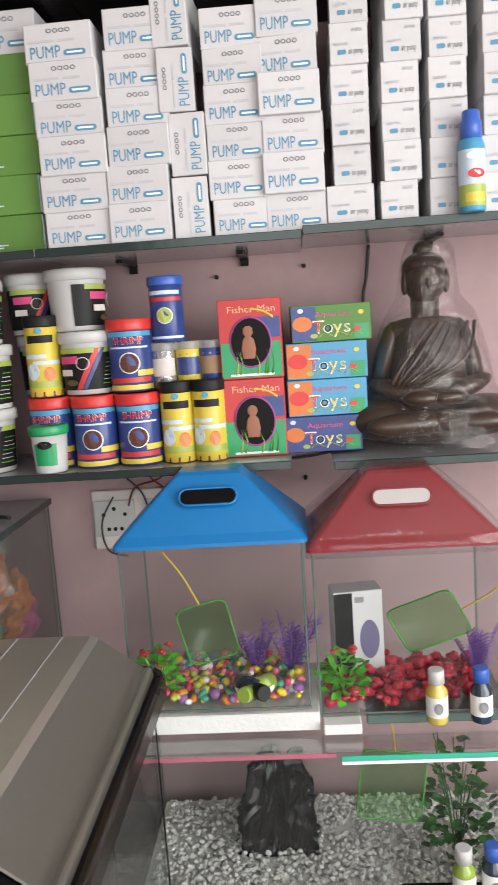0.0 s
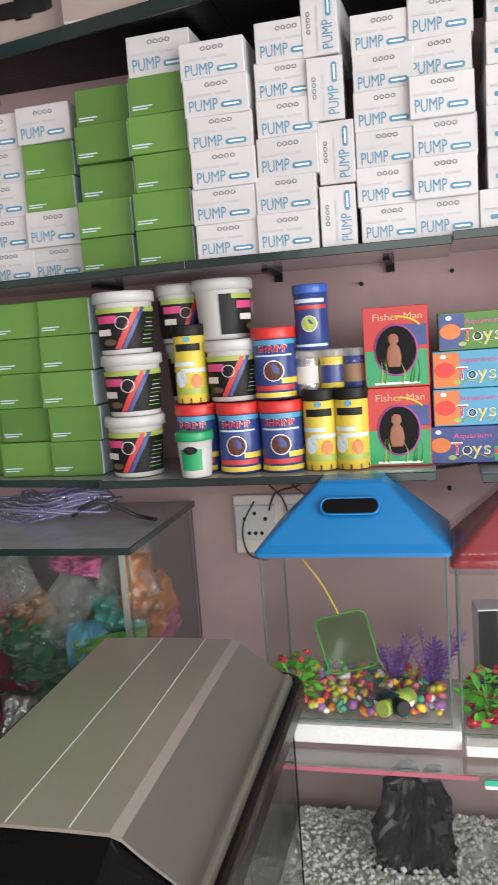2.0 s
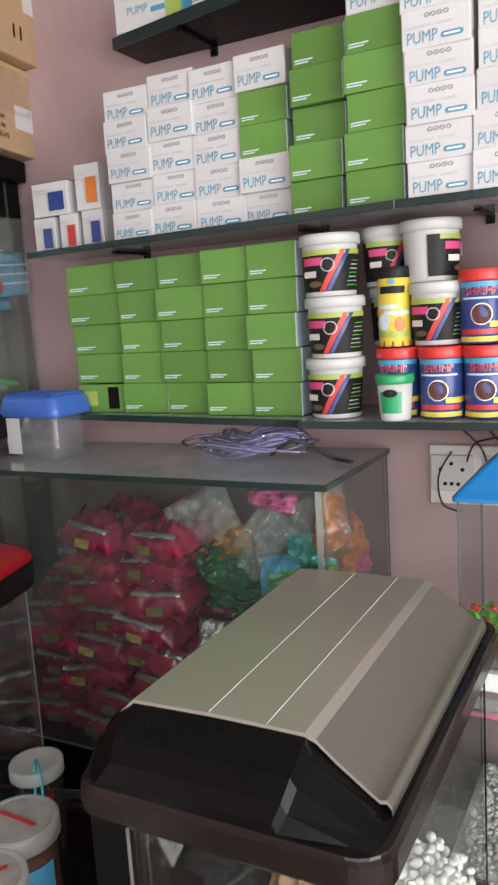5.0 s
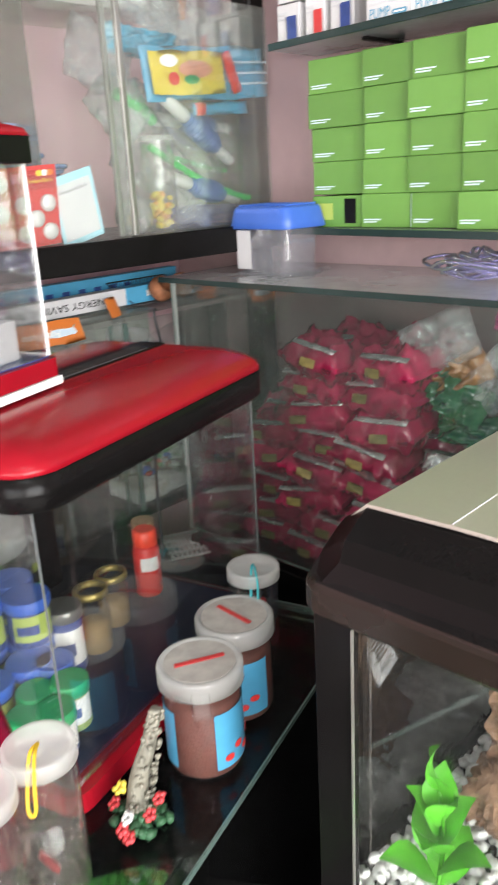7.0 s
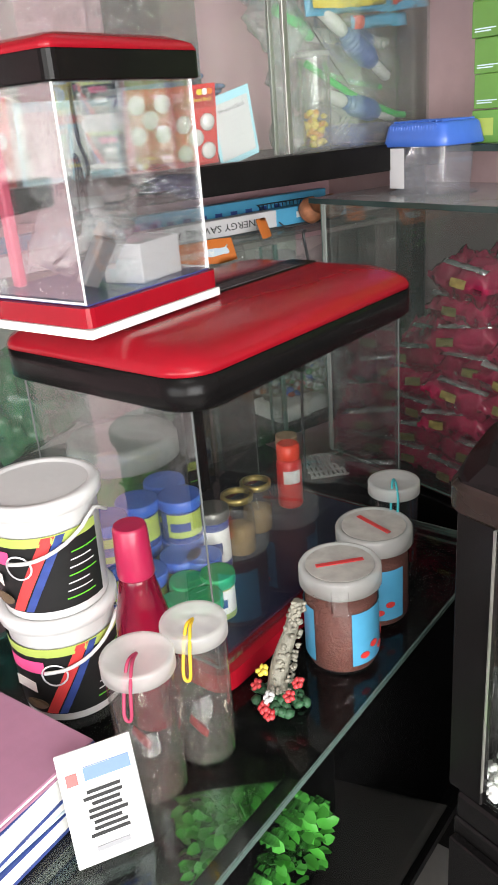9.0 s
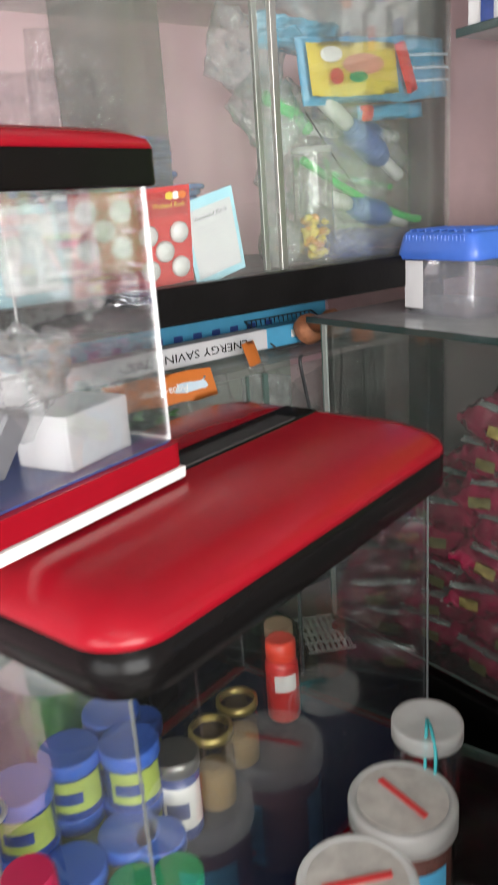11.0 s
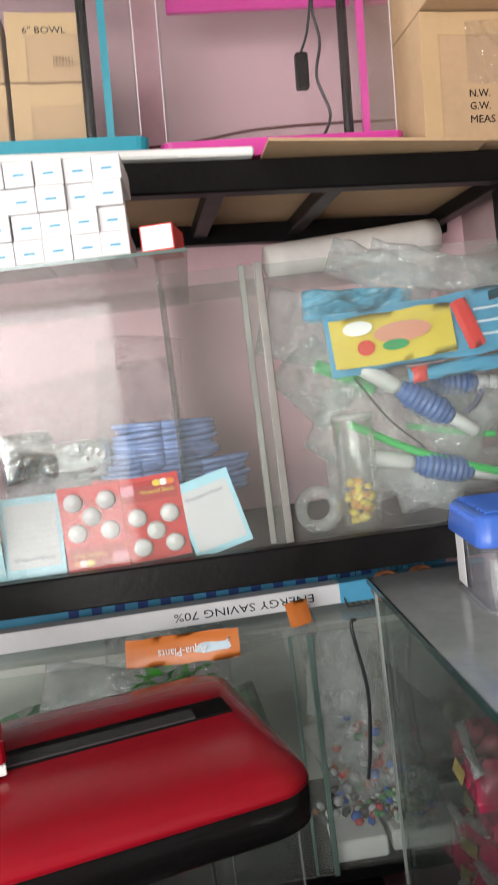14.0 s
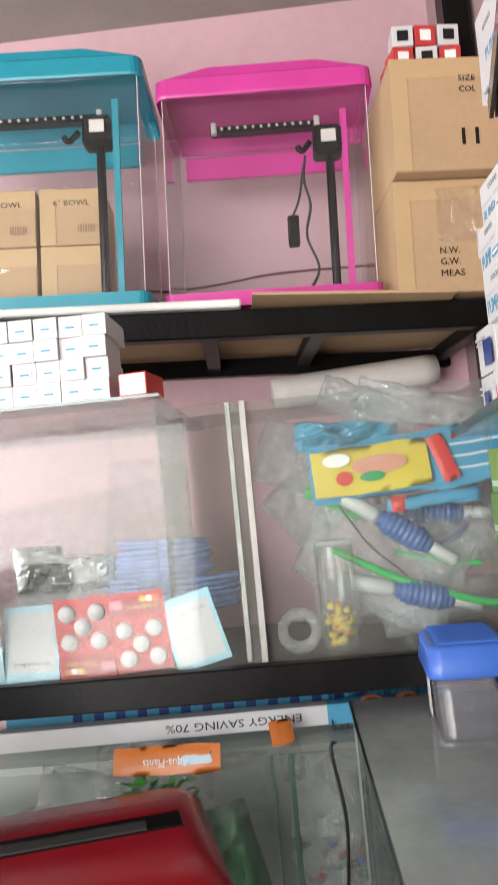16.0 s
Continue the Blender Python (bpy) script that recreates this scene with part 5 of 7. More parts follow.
# broad leaved plant behind the front glass
o = thing("plastic_plant", "bright green broad leaved plastic plant on white stones", "plant", pose(-0.004, 0.95, 0.860))
part("stem", tube([(0, 0, 0), (0.004, 0.004, 0.08), (0, 0, 0.15)], 0.0025, 6), LEAFBR, o)
for i in range(11):
    a, zz = i * 137.5, 0.012 + 0.0125 * i
    b = bmesh.new()
    L, W, n = 0.078 - 0.002 * i, 0.044 - 0.0015 * i, 6
    mid = [b.verts.new((0, L * t / n, 0.30 * L * math.sin(t / n * 2.2))) for t in range(n + 1)]
    for s in (-1, 1):
        side = [b.verts.new((s * W * math.sin(math.pi * (t / n) ** 0.8) / 1.6, L * t / n, 0.30 * L * math.sin(t / n * 2.2) + 0.006 * math.sin(math.pi * t / n))) for t in range(1, n)]
        seq = [mid[0]] + side + [mid[n]]
        for t in range(n):
            q = [mid[t], mid[t + 1], seq[t + 1], seq[t]]
            q = list(dict.fromkeys(q))
            if len(q) > 2:
                b.faces.new(q if s > 0 else q[::-1]).smooth = True
    part("leaf", b, LEAFBR, o, "", pose(0, 0, zz + (0.014 if i == 10 else 0), 0, 0, a) @ pose(0, 0, 0, 78 if i == 10 else 12 + 5 * i, 0, 0))

# ---- bag cabinet ----
CX0, CX1, CY0, CY1, CZ0, CZ1 = -1.028, -0.088, 1.505, 1.862, 0.825, 1.430
o = thing("glass_cabinet", "glass display cabinet with grey glass top and packets inside", "cabinet")
part("top_slab", box((-0.573, 1.683, CZ1 + 0.006), (0.976, 0.358, 0.010), 0.0012), SHELFGLASS, o, "grey glass top")
part("top_edge", box((-0.573, 1.5025, CZ1 + 0.006), (0.976, 0.003, 0.0115)), GLASSEDGE, o, "dark front edge")
part("top_edge", box((-0.0835, 1.683, CZ1 + 0.006), (0.003, 0.358, 0.0115)), GLASSEDGE, o, "dark side edge")
panes(o, CX0, CX1, CY0 + 0.004, CY1 - 0.004, CZ0, CZ1, CABGLASS, 0.005, GREENEDGE)
for x in (CX0 + 0.012, CX1 - 0.012):
    part("corner_strip", box((x, CY0 + 0.001, (CZ0 + CZ1) / 2), (0.010, 0.004, CZ1 - CZ0)), mat("pale_sealant", (0.24, 0.26, 0.24), 0.4), o, "pale sealant strip")
part("plinth", box(((CX0 + CX1) / 2, (CY0 + CY1) / 2, CZ0 / 2 - 0.01), (CX1 - CX0, CY1 - CY0, CZ0 - 0.025), 0.003), BLACKPAINT, o, "black plinth")

rp = random.Random(21)
packs = []
for c, (x, n, y) in enumerate(((-0.635, 8, 1.578), (-0.485, 8, 1.578), (-0.79, 5, 1.60), (-0.655, 8, 1.70), (-0.485, 8, 1.70), (-0.82, 5, 1.72))):
    z = CZ0 + 0.036
    for i in range(n):
        packs.append(pose(x + rp.uniform(-0.026, 0.026), y + rp.uniform(-0.012, 0.012), z, rp.uniform(-7, 7) + 6, rp.uniform(-8, 8), rp.uniform(-13, 13)))
        z += 0.0615


def packet(seed):
    o = thing("snack_packet", "crumpled crimson foil packet with olive label, in a pile", "packet", group="piled crimson packets")
    part("packet_film", pillow(0.168, 0.118, 0.074, seed, 30, 18, rough=0.8), PINKPACK, o)
    b = pillow(0.038, 0.018, 0.002, seed + 3, 6, 4, 0.2, 0.0)
    part("label_patch", b, PACKYEL, o, "olive yellow label", pose(-0.03 + 0.02 * (seed % 3), -0.063, 0.002 + 0.002 * (seed % 4), 74, 0, 6 - 4 * (seed % 4)))
    part("crimp", pillow(0.12, 0.013, 0.004, seed + 8, 20, 3, 2.0, 0.0), FOIL, o, "silver crimped end", pose(0.012 - 0.02 * (seed % 2), -0.048, 0.034, 30, 0, 4 - 3 * (seed % 3)))
    return o


for k in range(6):
    spread(packet(k * 7 + 1), packs[k::6])

BAGCOLS = {"green": mat("dark_green_bag", (0.02, 0.10, 0.04), 0.14, var=0.6, scale=26, bump=1.0, bscale=42, coat=0.6),
           "blue": mat("sky_blue_bag", (0.06, 0.28, 0.42), 0.14, var=0.6, scale=26, bump=1.0, bscale=42, coat=0.6),
           "teal": mat("turquoise_bag", (0.04, 0.34, 0.30), 0.14, var=0.6, scale=26, bump=1.0, bscale=42, coat=0.6),
           "brown": mat("brown_bag", (0.22, 0.10, 0.03), 0.14, var=0.6, scale=26, bump=1.0, bscale=42, coat=0.6),
           "lime": mat("lime_bag", (0.12, 0.36, 0.04), 0.14, var=0.6, scale=26, bump=1.0, bscale=42, coat=0.6),
           "pink": mat("pink_bag", (0.52, 0.08, 0.24), 0.14, var=0.6, scale=26, bump=1.0, bscale=42, coat=0.6),
           "clear": FILMSOFT, "orange": mat("orange_bag", (0.55, 0.16, 0.02), 0.14, var=0.6, scale=26, bump=1.0, bscale=42, coat=0.6),
           "grey": FOIL}


def bag(colour, w, h, t, m, seed, label=None):
    return solid("plastic_bag", pillow(w, h, t, seed, 28, 20, 1.0), BAGCOLS[colour], label or colour + " plastic goods bag, crumpled, in the cabinet", "bag", m, "goods bags in the cabinet")


for i, (c, x, z, w, h, t, r) in enumerate((("clear", -0.375, 1.345, 0.15, 0.10, 0.05, 25), ("green", -0.345, 1.245, 0.14, 0.09, 0.07, -25), ("green", -0.31, 1.175, 0.16, 0.06, 0.06, 5), ("blue", -0.20, 1.20, 0.085, 0.16, 0.05, 8),
                                           ("clear", -0.255, 1.30, 0.09, 0.15, 0.05, -40), ("teal", -0.155, 1.28, 0.10, 0.08, 0.07, 0), ("lime", -0.16, 1.235, 0.14, 0.05, 0.07, 10), ("pink", -0.225, 1.385, 0.10, 0.04, 0.05, -10),
                                           ("orange", -0.15, 1.155, 0.07, 0.07, 0.05, 30), ("grey", -0.345, 1.08, 0.11, 0.11, 0.06, 0), ("brown", -0.335, 1.285, 0.11, 0.07, 0.05, 35), ("clear", -0.14, 1.35, 0.11, 0.10, 0.06, 20),
                                           ("green", -0.25, 1.09, 0.16, 0.10, 0.07, -20), ("brown", -0.21, 1.01, 0.18, 0.10, 0.08, 12), ("clear", -0.27, 0.94, 0.2, 0.10, 0.09, 0), ("green", -0.27, 0.87, 0.22, 0.09, 0.09, 0))):
    bag(c, w, h, t, pose(x - 0.012, 1.585 + 0.02 * (i % 3), z, 82, 0, 0) @ pose(0, 0, 0, 0, 0, r), i * 5 + 2)
for i, (c, z, r) in enumerate((("orange", 1.345, 35), ("brown", 1.30, 10), ("orange", 1.27, -20), ("pink", 1.22, -10))):
    bag(c, 0.12, 0.10, 0.04, pose(-0.107 - 0.006 * (i % 2) - 0.02, 1.62 + 0.045 * i, z, 0, 0, 0) @ pose(0, 0, 0, 90, 0, 90) @ pose(0, 0, 0, 0, 0, r + 40), i * 3 + 70, c + " printed foil snack bag standing on edge")

# blue lidded plastic box and tubing on the cabinet top
TOP = CZ1 + 0.0115
o = thing("plastic_box", "clear plastic pet box with ribbed royal blue lid", "box", pose(-0.848, 1.678, TOP, 0, 0, -4) @ Matrix.Diagonal((0.93, 0.93, 1.13, 1)))
part("tray", loft([rounded(0.19 * f, 0.125 * f, 0.02, z, 5) for f, z in ((0.99, 0.0), (1.02, 0.001), (0.86, 0.004), (0.84, 0.006), (0.90, 0.088))], cap=False, smooth=True), clear("frosted_box", (0.93, 0.93, 0.95), 1.2, 0.08, haze=0.20, hcol=(0.86, 0.86, 0.92), most=0.4), o, "clear tapered body")
part("tray_floor", box((0, 0, 0.003), (0.17, 0.11, 0.003)), ACRYLIC, o)
part("label_card", box((-0.058, -0.0585, 0.046), (0.048, 0.001, 0.074)), WHITECARD, o, "white card behind the wall")
part("lid", loft([rounded(0.19 * f, 0.13 * f, 0.022, z, 5) for f, z in ((1.06, 0.086), (1.08, 0.088), (1.04, 0.102), (0.98, 0.122), (0.92, 0.127), (0.80, 0.127))], smooth=True), BLUELID, o, "royal blue lid")
for i in range(17):
    part("rib", box((-0.072 + 0.009 * i, -0.0635, 0.112), (0.003, 0.004, 0.022), 0.0008), BLUELID, o)
for i in range(9):
    part("rib", box((-0.076 + 0.019 * i, 0, 0.1285), (0.005, 0.10, 0.004), 0.001), BLUELID, o)
rt = random.Random(8)
for k in range(8):
    pts = []
    r0, ph = rt.uniform(0.06, 0.115), rt.uniform(0, 6)
    for i in range(20):
        a = ph + i * 0.66
        rr = r0 * (1 + 0.16 * math.sin(i * 1.7 + k))
        pts.append((-0.325 + 0.012 * (k - 4) + rr * 1.2 * math.cos(a), 1.715 + 0.62 * rr * math.sin(a), TOP + 0.006 + 0.0052 * k + 0.010 * (1 + math.sin(i * 2.1 + k))))
    solid("air_tubing", tube(pts, 0.0037, 7, smooth=4), TUBING, "loose coil of clear violet air tubing", "tubing", group="coiled tubing")
solid("cable", tube([(-0.26, 1.66, TOP + 0.02), (-0.20, 1.65, TOP + 0.05), (-0.15, 1.70, TOP + 0.01), (-0.10, 1.68, TOP + 0.006)], 0.004, 6), CABLE, "short dark cable end on the cabinet", "cable")


# ---- glass counter with the red tank ----
C = pose(-0.272, 0.846, 0, 0, 0, 16.4)
CT = 0.838
o = thing("glass_counter", "black framed glass counter crowded with jars and tubs", "counter", C)
part("counter_top", box((-0.305, -0.07, CT - 0.004), (0.61, 1.30, 0.008), 0.001), COUNTERGLASS, o, "clear green glass top")
for sx, sy, w, d in ((0.0015, -0.07, 0.003, 1.30), (-0.305, 0.5815, 0.61, 0.003)):
    part("top_edge", box((sx, sy, CT - 0.004), (w, d, 0.0084)), GREENEDGE, o, "pale green glass edge")
part("front_glass", box((-0.02, -0.07, 0.55), (0.005, 1.26, 0.57)), COUNTERGLASS, o)
part("inner_shelf", box((-0.135, -0.07, 0.62), (0.21, 1.24, 0.006)), COUNTERGLASS, o, "lower glass shelf")
part("shelf_edge", box((-0.028, -0.07, 0.62), (0.003, 1.24, 0.0064)), GREENEDGE, o)
part("back_panel", box((-0.248, -0.07, 0.44), (0.012, 1.26, 0.78)), BLACKPAINT, o)
part("back_panel", box((-0.595, -0.07, 0.415), (0.02, 1.26, 0.83)), BLACKPAINT, o)
for y in (-0.70, 0.56):
    part("end_panel", box((-0.305, y, 0.415), (0.56, 0.016, 0.83)), BLACKPAINT, o)
part("floor_panel", box((-0.125, -0.07, 0.26), (0.23, 1.24, 0.02)), BLACKPAINT, o)
for y in (-0.70, 0.56):
    part("corner_post", box((-0.02, y, 0.415), (0.025, 0.025, 0.83), 0.002), BLACKPAINT, o)
plant("plastic_plant", "round leaved green plastic plant on the counter shelf", pose(-0.335, 0.725, 0.624), 0.20, 0.100, 0.024, 760, 41, LEAF)
solid("side_bench", box((-1.105, 1.05, 0.38), (0.55, 0.90, 0.76), 0.004), BLACKPAINT, "dark bench against the pink wall", "bench")


def jar_lidded(m, r, h, label, fill=FOOD, card=CYAN, hasp=True, words=""):
    o = thing("food_jar", label, "jar", m, group="red striped jars")
    part("glass_body", lathe([(r * 0.93, 0.001), (r * 0.97, 0.004), (r * 0.97, h - 0.034), (r * 0.92, h - 0.026)], 30, cap=False), ACRYLIC, o, "clear jar wall")
    if fill:
        part("contents", lathe([(r * 0.90, 0.004), (r * 0.935, 0.008), (r * 0.935, h * 0.68), (r * 0.5, h * 0.70)], 26), fill, o, "dark brown pellets")
    part("lid", lathe([(r * 0.99, h - 0.030), (r * 1.06, h - 0.029), (r * 1.06, h - 0.004), (r * 1.02, h), (r * 0.92, h), (r * 0.90, h - 0.003), (r * 0.3, h - 0.003)], 32), CLOUDY, o, "cloudy clear lid")
    part("lid_disc", lathe([(r * 0.88, h - 0.0022), (r * 0.88, h - 0.0012)], 28), mat("greyed_paper_disc", (0.36, 0.34, 0.31), 0.5, var=0.2, scale=30), o, "pale paper disc")
    part("tape_stripe", box((0, 0, h - 0.0002), (r * 1.25, 0.0075, 0.0012)), REDCARD, o, "red sealing tape", pose(0, 0, 0, 0, 0, 20))
    if card:
        part("label_band", wrap(r * 0.98, h * 0.10, h * 0.66, 20, 120, 12), card, o, "sky blue printed label")
        part("label_band", wrap(r * 0.98, h * 0.10, h * 0.66, -110, -40, 10), card, o, "sky blue printed label")
        for k in range(4):
            part("picture_patch", bend_bm(ellipse(0.016, 0.011), r * 0.985, 0.0012), REDLID, o, "red fish print", pose(0, 0, h * (0.2 + 0.08 * (k % 2)), 0, 0, 40 + 18 * k))
    if words:
        part("lettering", bend(text_mesh(words, 0.014, 0.036), r * 0.985, 0.0012), NAVY, o, "", pose(0, 0, h * 0.52, 0, 0, 62))
    if hasp:
        b = box((0, -r * 1.07, h - 0.032), (0.026, 0.006, 0.042), 0.002)
        part("clasp", b, ACRYLIC, o, "clear plastic clasp", pose(0, 0, 0, 0, 0, 4))
    return o


jar_lidded(pose(-0.391, 0.957, CT + 0.001, 0, 0, 43), 0.0585, 0.165, "clasped clear jar of brown pellets with red tape")
jar_lidded(pose(-0.438, 1.075, CT + 0.001, 0, 0, -23), 0.0585, 0.165, "clasped clear jar with sky blue fish label", words="RUBY", hasp=False)


def cup(m, r, h, label, water=True, string=YELLOW, fish=False):
    o = thing("fish_cup", label, "cup", m, group="clear fish cups")
    part("cup_wall", lathe([(r * 0.9, 0.001), (r * 0.94, 0.004), (r, h - 0.02)], 28, cap=False), ACRYLIC, o, "clear cup wall")
    part("lid", lathe([(r * 1.0, h - 0.022), (r * 1.06, h - 0.021), (r * 1.06, h - 0.003), (r * 1.03, h), (r * 0.9, h - 0.0005), (r * 0.2, h - 0.001)], 28), CLOUDY, o, "cloudy push-on lid")
    if water:
        part("water", lathe([(r * 0.88, 0.004), (r * 0.93, 0.006), (r * 0.96, h * 0.62)], 26), WATER, o, "clear water")
    if string:
        part("string", tube([(0.0, 0, h + 0.001), (r * 0.5, -r * 0.4, h + 0.006), (r * 0.95, -r * 0.75, h - 0.012), (r * 0.95, -r * 0.85, h - 0.05), (r * 0.75, -r * 0.95, h - 0.045), (r * 0.4, -r * 0.5, h + 0.005), (0, 0, h + 0.001)], 0.0022, 6), string, o, "carrying string")
    if fish:
        part("fish", pillow(0.035, 0.013, 0.007, 5, 8, 5, 0.6), mat("dark_red_fish", (0.18, 0.02, 0.02)), o, "small dark red fish", pose(0.0, -r * 0.25, h * (0.2 if water == 2 else 0.4), 80, 15, 10))
    return o


cup(pose(-0.48, 1.166, CT + 0.001), 0.0415, 0.198, "clear plastic cup with pale lid and teal string", False, mat("teal_string", (0.03, 0.3, 0.32)))
cup(pose(-0.360, 0.600, CT + 0.001), 0.043, 0.205, "clear cup of water holding a small dark fish", True, mat("red_string", (0.35, 0.03, 0.08)), True)
cup(pose(-0.368, 0.686, CT + 0.001), 0.041, 0.208, "clear cup of water with a yellow string", 2, mat("yellow_string", (0.7, 0.45, 0.02)), True)

# coral ornament
o = thing("coral_ornament", "grey coral tower ornament on a mossy flowered base", "ornament", pose(-0.366, 0.808, CT + 0.001, -9, -3, 0) @ Matrix.Diagonal((1.1, 1.1, 1.14, 1)))
b = bmesh.new()
tube([(-0.005, 0, 0.01), (0.0, 0.0, 0.06), (0.012, 0.006, 0.11), (0.018, 0.01, 0.15)], lambda t: 0.015 - 0.009 * t, 14, b)
rr = random.Random(3)
for i in range(150):
    t, a = rr.uniform(0, 1), rr.uniform(0, 6.28)
    q = 0.016 - 0.009 * t
    pebble_mesh(b, (0.02 * t + q * math.cos(a), 0.01 * t + q * math.sin(a), 0.02 + 0.13 * t), rr.uniform(0.0025, 0.0048), rr)
part("coral_tower", b, CORAL, o)
b = bmesh.new()
for i in range(70):
    a, q = rr.uniform(0, 6.28), rr.uniform(0, 1)
    pebble_mesh(b, (0.042 * q * math.cos(a), 0.032 * q * math.sin(a), 0.008 + 0.014 * (1 - q)), 0.008, rr)
part("mossy_base", b, mat("moss_green", (0.02, 0.075, 0.03), 0.6, island=0.3), o)
for i, (x, y, z, mm) in enumerate(((0.035, -0.012, 0.035, FLOWER), (0.03, 0.005, 0.045, FLOWER), (0.012, -0.035, 0.016, FLOWER), (-0.03, -0.015, 0.02, FLOWER), (0.015, -0.03, 0.03, WHITEPL), (-0.012, -0.02, 0.05, YELLOW), (0.022, -0.033, 0.010, FLOWER))):
    b = bmesh.new()
    for k in range(5):
        pebble_mesh(b, (0.005 * math.cos(k * 1.26), 0.005 * math.sin(k * 1.26), 0), 0.005, rr)
    part("flower", b, mm, o, "", pose(x, y, z, 40, 0, 0))

# red bottle, stacked buckets, books and notice stand
o = thing("water_bottle", "translucent crimson plastic water bottle with screw cap", "bottle", pose(-0.470, 0.666, CT + 0.001) @ Matrix.Diagonal((1.08, 1.08, 1.5, 1)))
part("bottle_body", lathe([(0.036, 0), (0.038, 0.004), (0.038, 0.08), (0.034, 0.115), (0.022, 0.155), (0.019, 0.165)], 28), REDCLEAR, o)
part("cap", lathe([(0.0225, 0.158), (0.0235, 0.160), (0.021, 0.205), (0.019, 0.208)], 24), mat("crimson_cap", (0.30, 0.012, 0.05), 0.3), o, "ribbed crimson cap")


def handle_bucket(m, r, h):
    o = bucket(r, h, "white turtle food bucket with handle, stacked on the counter", m, tapered=0.9)
    a = [(r * 1.08 * math.cos(t), r * 1.08 * math.sin(t), h - 0.03 - 0.05 * abs(math.sin(t))) for t in [math.pi * (-0.5 + k / 10) for k in range(0, 11)]]
    part("handle", tube(a, 0.0028, 6, smooth=2), WHITEPL, o, "white wire handle")
    return o


for i in range(2):
    handle_bucket(pose(-0.605 + 0.004 * i, 0.600, CT + 0.001 + 0.1765 * i, 0, 0, 46 - 14 * i), 0.080, 0.176)
for i, (m_, w, d, h, mm) in enumerate(((pose(-0.450, 0.420, CT + 0.001, 0, 0, 20), 0.20, 0.17, 0.028, NAVY), (pose(-0.453, 0.422, CT + 0.030, 0, 0, 17), 0.20, 0.165, 0.018, PALEBLUE), (pose(-0.450, 0.420, CT + 0.049, 0, 0, 22), 0.205, 0.175, 0.040, NAVY), (pose(-0.450, 0.420, CT + 0.090, 0, 0, 19), 0.21, 0.17, 0.012, MAUVE))):
    o = thing("ledger_book", "thick hard-backed ledger in a stack on the counter", "book", m_, group="stacked ledgers")
    part("cover", box((0, 0, h - 0.0015), (w, d, 0.003), 0.001), MAUVE if i == 3 else mm, o)
    part("cover", box((0, 0, 0.0015), (w, d, 0.003), 0.001), mm, o)
    part("page_block", box((0.002, 0, h / 2), (w - 0.01, d - 0.01, h - 0.0062)), PAPER, o, "cream page block")
o = thing("notice_stand", "small white acrylic counter notice with blue heading", "sign", pose(-0.296, 0.508, CT + 0.001, 0, 0, 76) @ Matrix.Diagonal((1.1, 1, 1.2, 1)))
part("board", box((0, 0, 0.058), (0.082, 0.004, 0.116), 0.001, m=pose(0, 0, 0, -28, 0, 0)), WHITEPL, o)
part("heading_bar", panel(0.05, 0.014), BLUELID, o, "blue heading", pose(0, 0, 0, -28, 0, 0) @ on_front(0.010, 0.090, -0.002, 0.0009))
part("heading_mark", panel(0.012, 0.012), REDLID, o, "", pose(0, 0, 0, -28, 0, 0) @ on_front(-0.028, 0.088, -0.002, 0.0009))
for k in range(8):
    part("print_bar", panel(0.042 - 0.006 * (k % 3), 0.0034), INKBLACK, o, "", pose(0, 0, 0, -28, 0, 0) @ on_front(0.002 * (k % 2), 0.028 + 0.0062 * k, -0.002, 0.0009))
part("print_bar", panel(0.036, 0.005), PRINTGREY, o, "", pose(0, 0, 0, -28, 0, 0) @ on_front(0, 0.014, -0.002, 0.0009))
part("prop", box((0, 0.055, 0.04), (0.03, 0.002, 0.08), m=pose(0, 0, 0, 8, 0, 0)), WHITEPL, o, "rear prop")

# red hooded tank
R = pose(-0.414, 0.748, -0.016, 0, 0, 15)
o = thing("red_hood_tank", "large glass tank with glossy red and black hood", "aquarium", R)
HX, HY = -0.20, 0.2975
part("rim", loft([rounded(0.405 * f, 0.60 * f, 0.055, z, 8, HX, HY) for f, z in ((0.97, 1.302), (1.0, 1.308), (1.0, 1.351))], smooth=True), BLACKPLASTIC, o, "black hood rim")
part("hood", loft([rounded(w, d, r, z, 8, HX, HY) for w, d, r, z in ((0.407, 0.602, 0.056, 1.3515), (0.404, 0.599, 0.055, 1.358), (0.392, 0.588, 0.05, 1.366), (0.36, 0.565, 0.045, 1.375), (0.30, 0.54, 0.04, 1.383), (0.12, 0.50, 0.03, 1.387))], smooth=True), REDPL, o, "glossy red hood")
part("light_slot", box((-0.212, 0.285, 1.3865), (0.056, 0.535, 0.006), 0.002), BLACKPLASTIC, o, "black inset strip")
part("slot_window", box((-0.202, 0.30, 1.3905), (0.030, 0.40, 0.002)), mat("smoked_window", (0.05, 0.05, 0.05), 0.08, spec=0.8), o, "smoked clear window in the strip")
part("hinge_line", box((-0.335, 0.2975, 1.3775), (0.006, 0.50, 0.005), 0.001), mat("dark_red_seam", (0.25, 0.005, 0.01)), o)
panes(o, -0.375, -0.025, 0.025, 0.57, 0.8945, 1.304, t=0.004, edge=mat("clear_corner", (0.10, 0.11, 0.11), 0.2))
part("base", loft([rounded(0.38, 0.575, 0.03, z, 5, -0.20, 0.2975) for z in (0.8585, 0.861, 0.890)]), REDPL, o, "red base rim")
